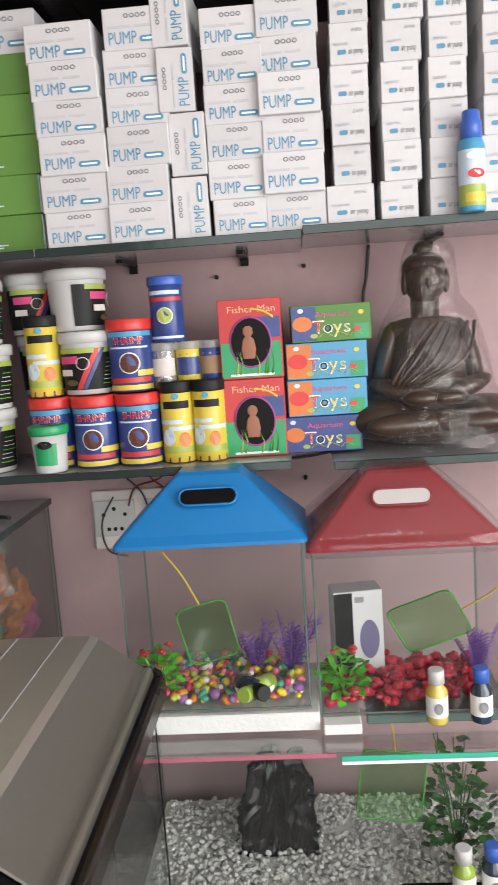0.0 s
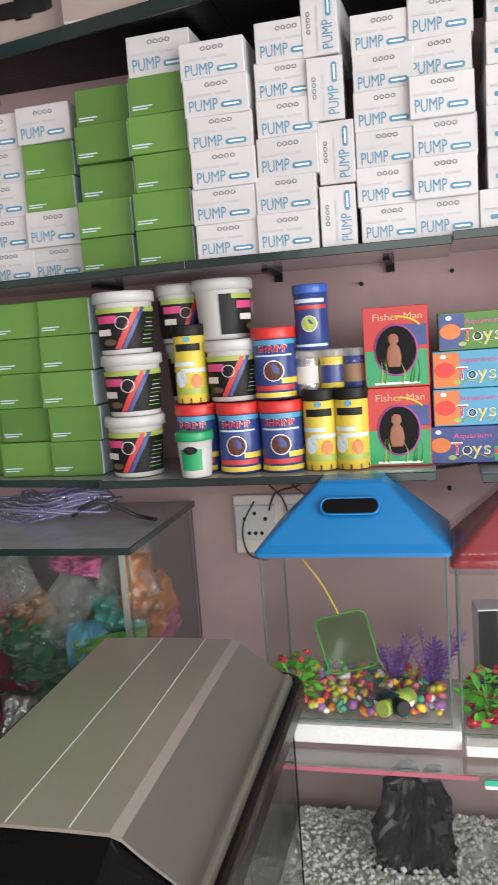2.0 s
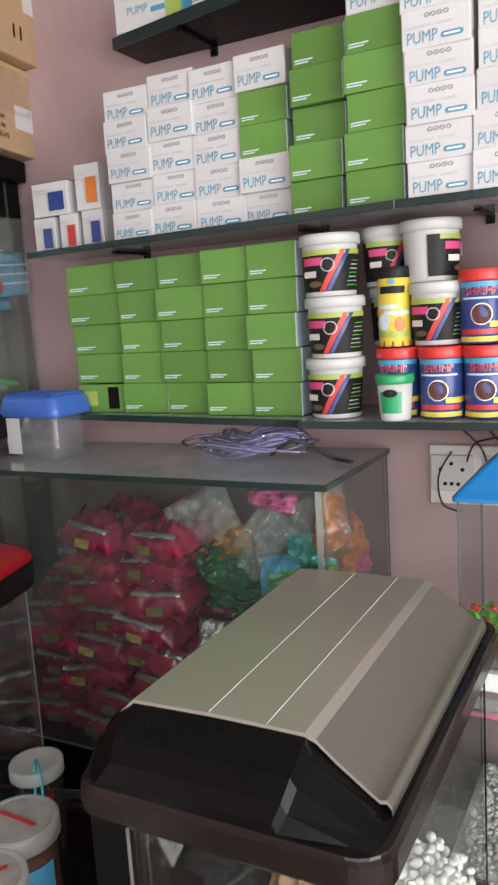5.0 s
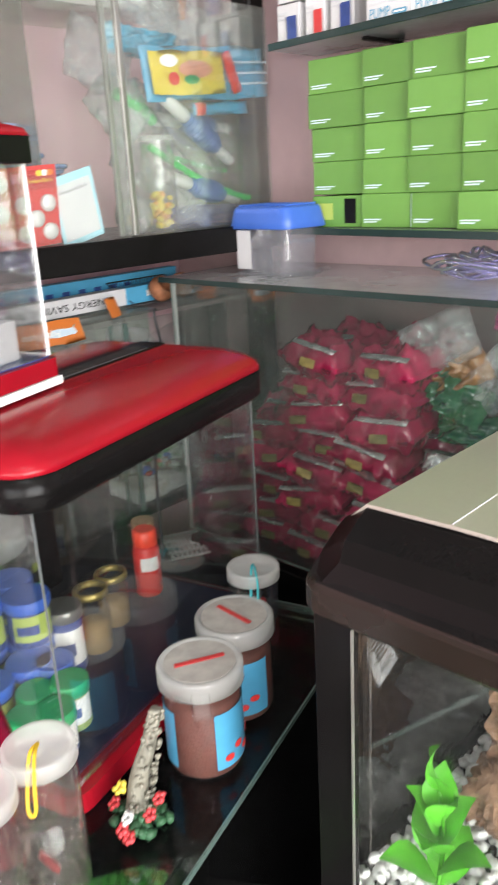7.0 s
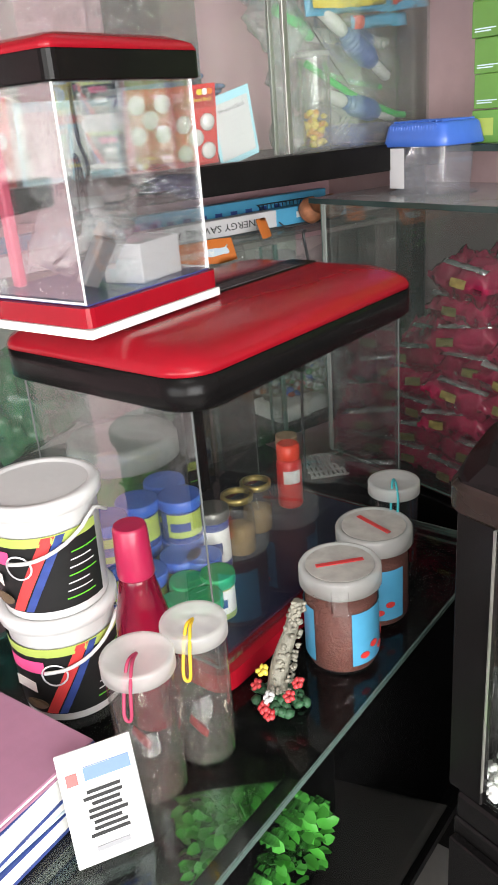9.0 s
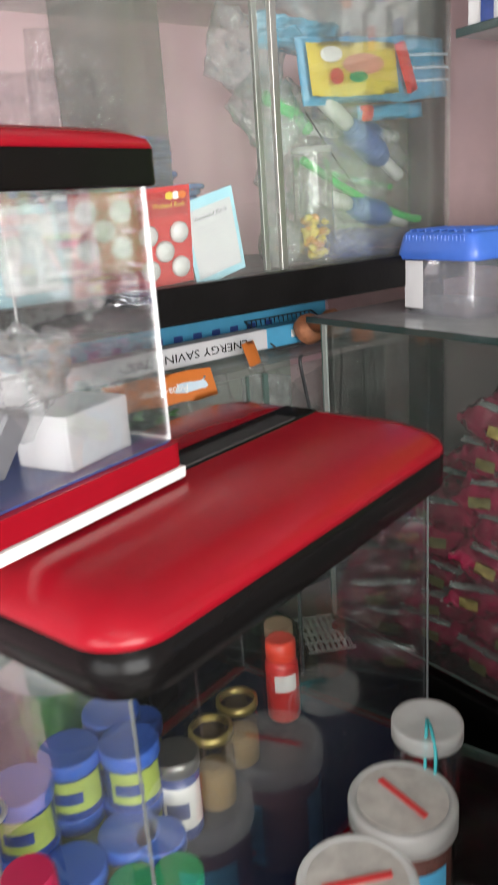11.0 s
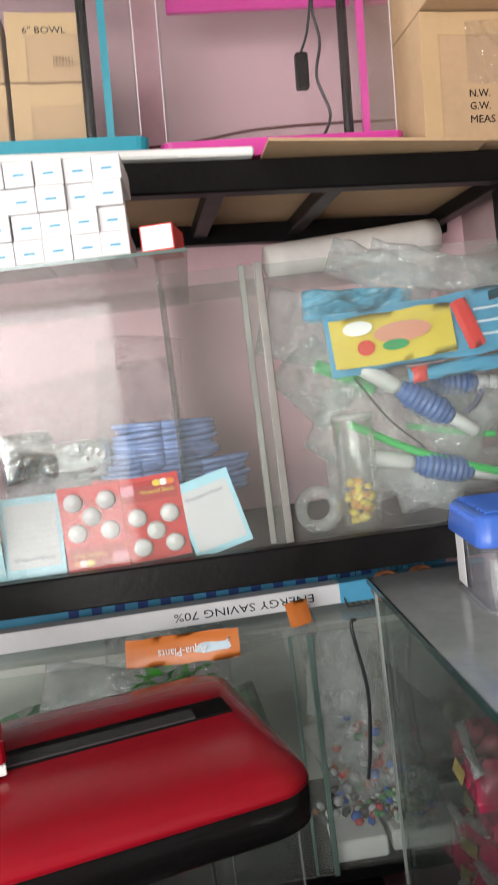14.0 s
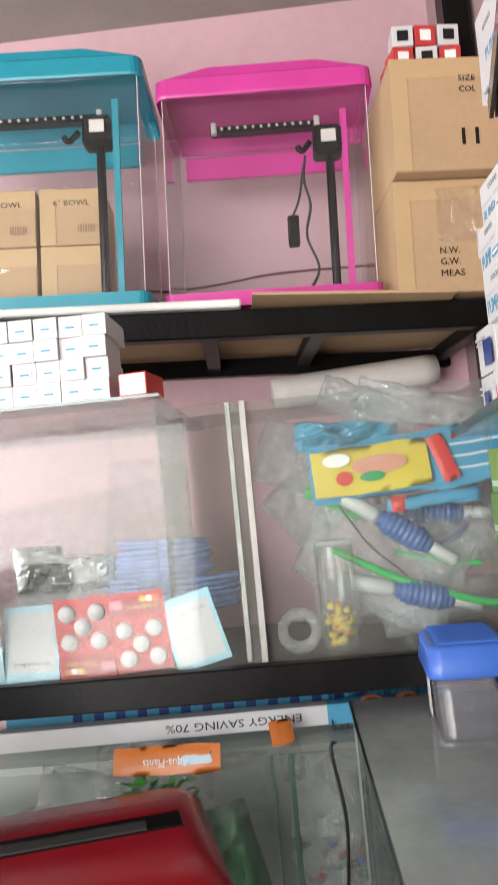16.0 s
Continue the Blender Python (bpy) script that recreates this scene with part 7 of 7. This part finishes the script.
# gap under the cupboard: tube-light carton and packs
o = thing("tube_light_carton", "long white tube light carton lying upside down", "carton", pose(-1.125, 1.26, 1.379, 0, 0, 92))
part("carton", box((-0.05, 0.02, 0.019), (1.0, 0.035, 0.038), 0.001), WHITECARD, o)
part("blue_end", box((0.3525, 0.0195, 0.019), (0.30, 0.0366, 0.0396), 0.001), CYAN, o, "blue printed end")
part("lettering", text_mesh("ENERGY SAVING 70%", 0.022, 0.265), INKBLACK, o, "black lettering upside down", pose(0.02, 0.0022, 0.019) @ FACE @ pose(0, 0, 0, 0, 0, 180))
for k in range(16):
    part("print_line", panel(0.010, 0.014), PRINTWHITE, o, "", on_front(0.27 + 0.013 * k, 0.02, 0.0012, 0.0006))
o = thing("tube_light_carton", "long blue tube light carton at the back", "carton", pose(-1.21, 1.25, 1.379, 0, 0, 91))
part("carton", box((0, 0.02, 0.03), (0.9, 0.03, 0.06), 0.001), CYAN, o)
for k in range(14):
    part("print_line", panel(0.02, 0.02), NAVY, o, "", on_front(-0.3 + 0.045 * k, 0.03, 0.005, 0.0006))
LX0, LX1 = -1.395, -1.06
o = thing("low_cupboard", "low glass fronted cupboard packed with bagged goods", "cupboard")
part("top_board", box((-1.23, 0.95, 1.369), (0.33, 1.55, 0.008), 0.001), DUSTGLARE, o, "glass top")
part("sliding_door", box((LX1, 1.53, 1.13), (0.004, 0.36, 0.45)), DUSTGLARE, o, "glass sliding door")
part("sliding_door", box((LX1 + 0.008, 0.78, 1.13), (0.004, 1.2, 0.45)), DUSTGLARE, o, "glass sliding door")
part("door_edge", box((LX1 + 0.012, 1.385, 1.13), (0.008, 0.010, 0.45), 0.001), GREENEDGE, o, "green glass edge")
part("door_edge", box((LX1 + 0.004, 1.35, 1.13), (0.006, 0.006, 0.45), 0.001), GREENEDGE, o, "green glass edge")
part("bottom_board", box((-1.23, 0.95, 0.895), (0.34, 1.55, 0.03), 0.002), BLACKPAINT, o)
part("back_panel", box((-1.39, 0.95, 1.13), (0.008, 1.55, 0.45)), mat("grey_green_board", (0.30, 0.31, 0.28), 0.6), o)
solid("foam_block", box((-1.15, 1.60, 0.93), (0.14, 0.2, 0.04), 0.004), FOAMW, "white foam block on the cupboard floor", "foam")
solid("foam_block", box((-1.13, 1.44, 0.93), (0.12, 0.10, 0.04), 0.004), FOAMW, "white foam block on the cupboard floor", "foam")
for i, (y, z, w, h, t, r, c) in enumerate(((1.47, 1.06, 0.16, 0.20, 0.10, 20, "clear"), (1.58, 1.05, 0.14, 0.18, 0.08, -30, "clear"), (1.50, 0.99, 0.14, 0.10, 0.08, 10, "grey"), (1.45, 1.20, 0.13, 0.10, 0.05, 5, "clear"), (1.20, 1.10, 0.22, 0.22, 0.1, 15, "green"),
                                           (1.00, 1.12, 0.22, 0.22, 0.1, -15, "clear"), (0.80, 1.12, 0.22, 0.22, 0.1, 15, "green"), (0.6, 1.1, 0.22, 0.22, 0.1, 5, "teal"))):
    bag(c, w, h, t, W(y, z, -1.18) @ pose(0, 0, 0, 82, 0, 0) @ pose(0, 0, 0, 0, 0, r), 110 + i, c + " bag of aquarium goods in the low cupboard")
for i, (y, z, w, h, t, r, x) in enumerate(((1.555, 1.20, 0.34, 0.05, 0.03, -48, -1.085), (1.50, 1.13, 0.20, 0.17, 0.07, 30, -1.10), (1.62, 1.24, 0.20, 0.16, 0.03, 12, -1.13), (1.44, 1.25, 0.12, 0.16, 0.03, -8, -1.12), (1.20, 1.28, 0.30, 0.12, 0.05, 10, -1.10), (1.02, 1.27, 0.26, 0.12, 0.05, -14, -1.10))):
    solid("film_sheet", pillow(w, h, t, 210 + i, 26, 16, 1.3), FILMSOFT if i % 2 else FILM, "crumpled clear packing film in the low cupboard", "film", W(y, z, x) @ pose(0, 0, 0, 84, 0, 0) @ pose(0, 0, 0, 0, 0, r), "loose packing film")
o = thing("tape_roll", "cream roll of sealing tape lying in the cupboard", "roll", W(1.665, 1.135, -1.13))
part("roll_body", lathe([(0.010, -0.012), (0.026, -0.012), (0.026, 0.012), (0.010, 0.012), (0.010, -0.012)], 24, cap=False, m=pose(0, 0, 0, 90, 0, 0)), mat("cream_tape", (0.52, 0.42, 0.24), 0.5), o)
b = bmesh.new()
for i in range(260):
    a, q = rr.uniform(0, 6.28), rr.uniform(0, 1) ** 0.5
    pebble_mesh(b, (-1.095 + 0.02 * rr.uniform(-1, 1), 1.555 + 0.05 * q * math.cos(a), 1.005 + 0.055 * q * math.sin(a)), 0.0065, rr)
solid("gravel_bag", b, palette("pale_green_gravel", [(0.30, 0.38, 0.30), (0.45, 0.48, 0.44), (0.12, 0.24, 0.10), (0.22, 0.34, 0.28)], 0.3), "pale green and white gravel in a clear bag", "gravel", kind="stuff")
b = bmesh.new()
for i in range(230):
    pebble_mesh(b, (-1.12 + rr.uniform(-0.035, 0.03), 1.50 + rr.gauss(0, 0.05), 0.965 + abs(rr.gauss(0, 0.07))), 0.0105, rr)
solid("marble_heap", b, palette("mixed_marbles", [(0.05, 0.12, 0.4), (0.4, 0.05, 0.05), (0.06, 0.2, 0.08), (0.4, 0.4, 0.42), (0.2, 0.08, 0.04), (0.1, 0.1, 0.1)], 0.15), "heap of mixed coloured marbles in a clear bag", "marbles", kind="stuff")
# packs on the low cupboard
o = thing("plant_pack", "orange header pack of plastic water plants", "pack", pose(-1.055, 1.13, 1.3735, 0, 0, 90))
part("pack_film", pillow(0.22, 0.14, 0.03, 131, 16, 8, 0.8), FILM, o, "", pose(0, 0.0, -0.045, 60, 0, 0))
part("header_card", pillow(0.20, 0.05, 0.006, 132, 14, 5, 0.5, 0.0), ORANGE, o, "orange header", pose(0.03, -0.02, -0.005, 65, 0, -4))
part("header_print", pillow(0.08, 0.026, 0.003, 133, 10, 4, 0.4, 0.0), PALEBLUE, o, "pale blue print", pose(0.075, -0.0255, -0.006, 65, 0, -4))
part("lettering", text_mesh("Aqua-Plants", 0.020, 0.085), PRINTWHITE, o, "white lettering upside down", pose(0.03, -0.027, -0.008, 65, 0, -4) @ pose(0, 0, 0.006, 0, 0, 180))
part("green_fronds", leafy(bmesh.new(), (0, -0.01, -0.10), 60, 0.06, 0.07, 0.028, 77), LEAF, o, "green plastic fronds")
o = thing("treat_pack", "small clear pack with orange header", "pack", pose(-1.08, 1.385, 1.374, 0, 0, 90))
part("pack_film", pillow(0.045, 0.10, 0.02, 141, 8, 12, 0.7), FILM, o, "", pose(0.0, -0.01, -0.02, 70, 0, 25))
part("header_card", pillow(0.046, 0.045, 0.006, 142, 6, 5, 0.5, 0.0), ORANGE, o, "orange header", pose(-0.012, -0.012, 0.018, 70, 0, 25))
o = thing("wire_tray", "black wire tray holding two brown shells", "tray", pose(-1.16, 1.56, 1.3735, 0, 0, 90))
for k in range(15):
    part("wire", tube([(-0.085 + 0.012 * k, -0.05, 0.0025), (-0.085 + 0.012 * k, 0.05, 0.0025), (-0.085 + 0.012 * k, 0.055, 0.05)], 0.0013, 4, smooth=0), CABLE, o)
part("frame_wire", tube([(-0.09, -0.05, 0.004), (0.09, -0.05, 0.004), (0.09, 0.055, 0.05), (-0.09, 0.055, 0.05), (-0.09, -0.05, 0.004)], 0.0018, 5, smooth=0), CABLE, o)
for y, s in ((1.545, 1), (1.605, 2)):
    b = lathe([(0.012, 0), (0.028, 0.012), (0.031, 0.03), (0.024, 0.046), (0.018, 0.046), (0.024, 0.03), (0.010, 0.014)], 18, m=pose(0, 0, 0, 55, 0, 0))
    solid("coconut_shell", b, mat("coconut_brown", (0.34, 0.13, 0.06), 0.7, var=0.4, scale=40, bump=0.6, bscale=90), "small brown coconut shell in a wire tray", "shell", pose(-1.13, y, 1.392, 0, 0, 80 + 20 * s))
solid("cable", tube([(-1.04, 1.47, 1.375), (-1.035, 1.46, 1.36), (-1.03, 1.475, 1.25), (-1.035, 1.47, 1.15), (-1.04, 1.46, 1.08)], 0.0035, 6), CABLE, "black cable hanging over the low cupboard", "cable")

# ---- high shelf along the side wall ----
L = pose(-0.955, 1.377, 2.168, -2.5, 0, 4)
o = thing("high_shelf", "black steel framed high shelf lined with cardboard", "shelf", L)
part("front_beam", box((-0.02, -0.42, -0.027), (0.035, 1.80, 0.05), 0.003), BLACKPAINT, o, "worn black front beam")
part("rear_beam", box((-0.40, -0.42, -0.04), (0.03, 1.80, 0.04), 0.002), BLACKPAINT, o)
for y in (-1.1, -0.65, -0.06, 0.14, 0.45):
    part("cross_bar", box((-0.21, y, -0.035), (0.35, 0.03, 0.028), 0.002), BLACKPAINT, o)
part("deck_sheet", box((-0.23, -0.42, -0.008), (0.40, 1.80, 0.008)), BROWNCARD, o, "brown cardboard deck")
solid("foam_strip", box((-0.015, -0.56, 0.0075), (0.05, 1.12, 0.014), 0.003), FOAMW, "white foam strip along the shelf edge", "foam", L)
b = box((-0.03, 0.20, 0.006), (0.12, 0.36, 0.005))
for v in b.verts:
    v.co.z += 0.010 * math.sin(v.co.y * 14) + (0.008 if v.co.x > -0.05 else 0)
solid("cardboard_sheet", b, BROWNCARD, "torn flat sheet of brown cardboard", "cardboard", L)


def tall_tank(m, w, h, d, colour, name_col):
    o = thing("display_tank", name_col + " hooded clear display tank with a black filter", "aquarium", m)
    part("base", loft([rounded(d, w, 0.02, z, 5, -d / 2, 0) for z in (0.002, 0.004, 0.028, 0.030)]), colour, o, name_col + " base")
    panes(o, -d + 0.012, -0.012, -w / 2 + 0.012, w / 2 - 0.012, 0.030, h - 0.05, ACRYLIC, 0.003, mat("clear_edge", (0.5, 0.42, 0.45), 0.2), bottom=False)
    part("hood", loft([rounded(d * f, w * g, 0.022, z, 5, -d / 2, 0) for f, g, z in ((1.02, 1.0, h - 0.055), (1.03, 1.01, h - 0.05), (1.02, 1.0, h - 0.018), (0.97, 0.95, h - 0.012))], cap=False), colour, o, name_col + " hood band")
    part("hood_top", loft([rounded(d * f, w * g, 0.022, z, 5, -d / 2, 0) for f, g, z in ((0.99, 0.97, h - 0.014), (0.94, 0.60, h + 0.006), (0.90, 0.45, h + 0.008))]), colour, o, name_col + " hood top")
    part("inner_panel", box((-d + 0.03, 0, h - 0.10), (0.012, w * 0.86, 0.05), 0.002), colour, o, name_col + " inner panel")
    part("lamp_bar", box((-d * 0.62, 0, h - 0.052), (0.03, w * 0.56, 0.014), 0.003), BLACKPLASTIC, o, "black lamp bar")
    for k in (-1, 1):
        part("lamp_clip", box((-d * 0.62 + 0.012, k * w * 0.26, h - 0.050), (0.014, 0.012, 0.024), 0.002), WHITEPL, o, "white lamp clip")
    for k in range(12):
        part("lamp_bead", lathe([(0.003, 0), (0.003, 0.002)], 8, m=pose(-d * 0.62 + 0.0155, -w * 0.22 + k * w * 0.04, h - 0.052) @ pose(0, 0, 0, 0, 90, 0)), OFFWHITE, o)
    part("filter_head", box((-0.06, w * 0.29, h - 0.135), (0.045, 0.055, 0.06), 0.006), BLACKPLASTIC, o, "black filter head")
    part("filter_label", box((-0.0365, w * 0.295, h - 0.13), (0.001, 0.028, 0.024)), OFFWHITE, o, "pale label")
    part("filter_arm", tube([(-0.06, w * 0.21, h - 0.13), (-0.055, w * 0.17, h - 0.15), (-0.055, w * 0.15, h - 0.14)], 0.006, 7), BLACKPLASTIC, o)
    part("filter_pipe", lathe([(0.0075, 0.034), (0.0085, 0.036), (0.0085, h - 0.16), (0.0075, h - 0.158)], 14, (-0.06, w * 0.30, 0)), BLACKPLASTIC, o, "black intake pipe")
    part("corner_rod", box((-0.05, w * 0.37, h / 2 - 0.02), (0.010, 0.012, h - 0.11)), colour, o, name_col + " rod")
    return o


pk = tall_tank(L @ pose(-0.048, 0.062, 0.016, 0, 0, -4), 0.41, 0.462, 0.25, PINKPL, "hot pink")
part("cable", tube([(-0.05, 0.075, 0.30), (-0.045, 0.07, 0.25), (-0.048, 0.08, 0.20), (-0.045, 0.07, 0.14), (-0.05, 0.09, 0.08), (-0.045, 0.075, 0.04)], 0.0028, 6), CABLE, pk, "black coiled cable")
part("plug_box", box((-0.045, 0.045, 0.15), (0.018, 0.022, 0.06), 0.003), BLACKPLASTIC, pk, "black plug block")
part("cable", tube([(-0.045, 0.045, 0.18), (-0.05, 0.06, 0.22), (-0.05, 0.07, 0.28)], 0.0025, 6), CABLE, pk)
tall_tank(L @ pose(-0.030, -0.392, 0.016, 0, 0, -2), 0.46, 0.492, 0.27, TEAL, "teal")
solid("wall_cable", tube([(WALL_X + 0.006, 0.9, 2.34), (WALL_X + 0.006, 1.25, 2.335), (WALL_X + 0.006, 1.45, 2.35), (WALL_X + 0.006, 1.7, 2.345), (WALL_X + 0.006, 1.85, 2.35)], 0.003, 6), DARKRED, "thin dark wire along the pink wall", "wire")


def carton(m, w, d, h, label, words=(), group="brown cartons"):
    o = thing("carton", label, "carton", m, group=group)
    part("carton_body", box((0, d / 2, h / 2), (w, d, h), 0.002), BROWNCARD, o)
    part("tape_strip", box((0, -0.0004, h - 0.02), (w, 0.001, 0.035)), TAPE, o, "shiny brown tape")
    part("tape_strip", box((-w / 2 + 0.015, -0.0005, h / 2), (0.03, 0.001, h * 0.99)), TAPE, o, "shiny brown tape")
    part("flap_line", box((0, d / 2, h + 0.0006), (w * 0.99, 0.002, 0.0012)), BROWNDARK, o)
    for t, x, z, s, ww in words:
        part("lettering", text_mesh(t, s, ww), INKBLACK if s > 0.013 else BROWNDARK, o, "", on_front(x, z, 0, 0.0012))
    return o


B90 = pose(0, 0, 0, 0, 0, 90)
c1 = carton(L @ pose(0.02, 0.40, 0.006) @ B90, 0.24, 0.3, 0.205, "taped brown carton with printed weights", (("N.W.", -0.025, 0.075, 0.017, 0.035), ("G.W.", -0.025, 0.055, 0.017, 0.035), ("MEAS", -0.022, 0.034, 0.017, 0.042)))
part("paper_label", panel(0.07, 0.055), WHITECARD, c1, "white paper label", on_front(0.06, 0.085, 0, 0.0014))
part("film_patch", pillow(0.13, 0.10, 0.004, 151, 12, 8, 0.6, 0.0), FILM, c1, "clear tape film", on_front(0.02, 0.14, 0, 0.003))
c2 = carton(L @ pose(0.055, 0.405, 0.213) @ B90, 0.25, 0.32, 0.205, "taped brown carton with white paper label", (("SIZE", 0.01, 0.165, 0.015, 0.03), ("COL", 0.01, 0.145, 0.015, 0.03)))
part("paper_label", panel(0.05, 0.075), WHITECARD, c2, "white paper label", on_front(0.06, 0.15, 0, 0.0014))
for k in (-0.012, 0.012):
    part("arrow_mark", box((0.01 + k, -0.0009, 0.06), (0.006, 0.0008, 0.03)), INKBLACK, c2, "printed arrow")
for k, (y, z) in enumerate(((-0.30, 0.036), (-0.43, 0.036), (-0.30, 0.150), (-0.43, 0.150), (-0.555, 0.036), (-0.555, 0.15))):
    up = z > 0.1
    cc = carton(L @ pose(-0.10, y - 0.015, z + 0.0125) @ B90, 0.122, 0.14, 0.112, "small brown glass bowl carton", ((('6" BOWL', 0.0, 0.082, 0.016, 0.07),) if up else ()), "bowl cartons")
    if up:
        for q in range(7):
            part("bar_print", panel(0.002 + 0.001 * (q % 2), 0.016), BROWNDARK, cc, "", on_front(0.012 + 0.005 * q, 0.032, 0, 0.001))
# tea boxes on the cartons
for k in range(9):
    o = thing("small_box", "small red and white printed box on the cartons", "box", L @ pose(0.03 - 0.05 * (k // 6), 0.315 + 0.042 * (k % 3), 0.4195 + 0.040 * ((k // 3) % 2), 0, 0, 90 + rnd.uniform(-6, 6)), group="small boxes on the cartons")
    part("carton", box((0, 0.03, 0.019), (0.038, 0.05, 0.038), 0.001), WHITECARD if k % 2 else REDCARD, o)
    part("end_print", panel(0.02, 0.02), INKBLACK if k % 2 else PRINTWHITE, o, "end print", on_front(0, 0.019, 0.005))

# slotted tray on the bench between the cabinets
o = thing("slotted_tray", "pale grey plastic tray with rows of slots on the bench", "tray", pose(-1.025, 1.482, 0.779, 0, 0, 62))
for k in range(8):
    part("bar", box((-0.042 + 0.012 * k, 0, 0.006), (0.006, 0.135, 0.006), 0.001), WHITEPL, o)
for y in (-0.066, -0.033, 0.0, 0.033, 0.066):
    part("cross_strip", box((0, y, 0.0055), (0.098, 0.007, 0.0045), 0.001), WHITEPL, o)
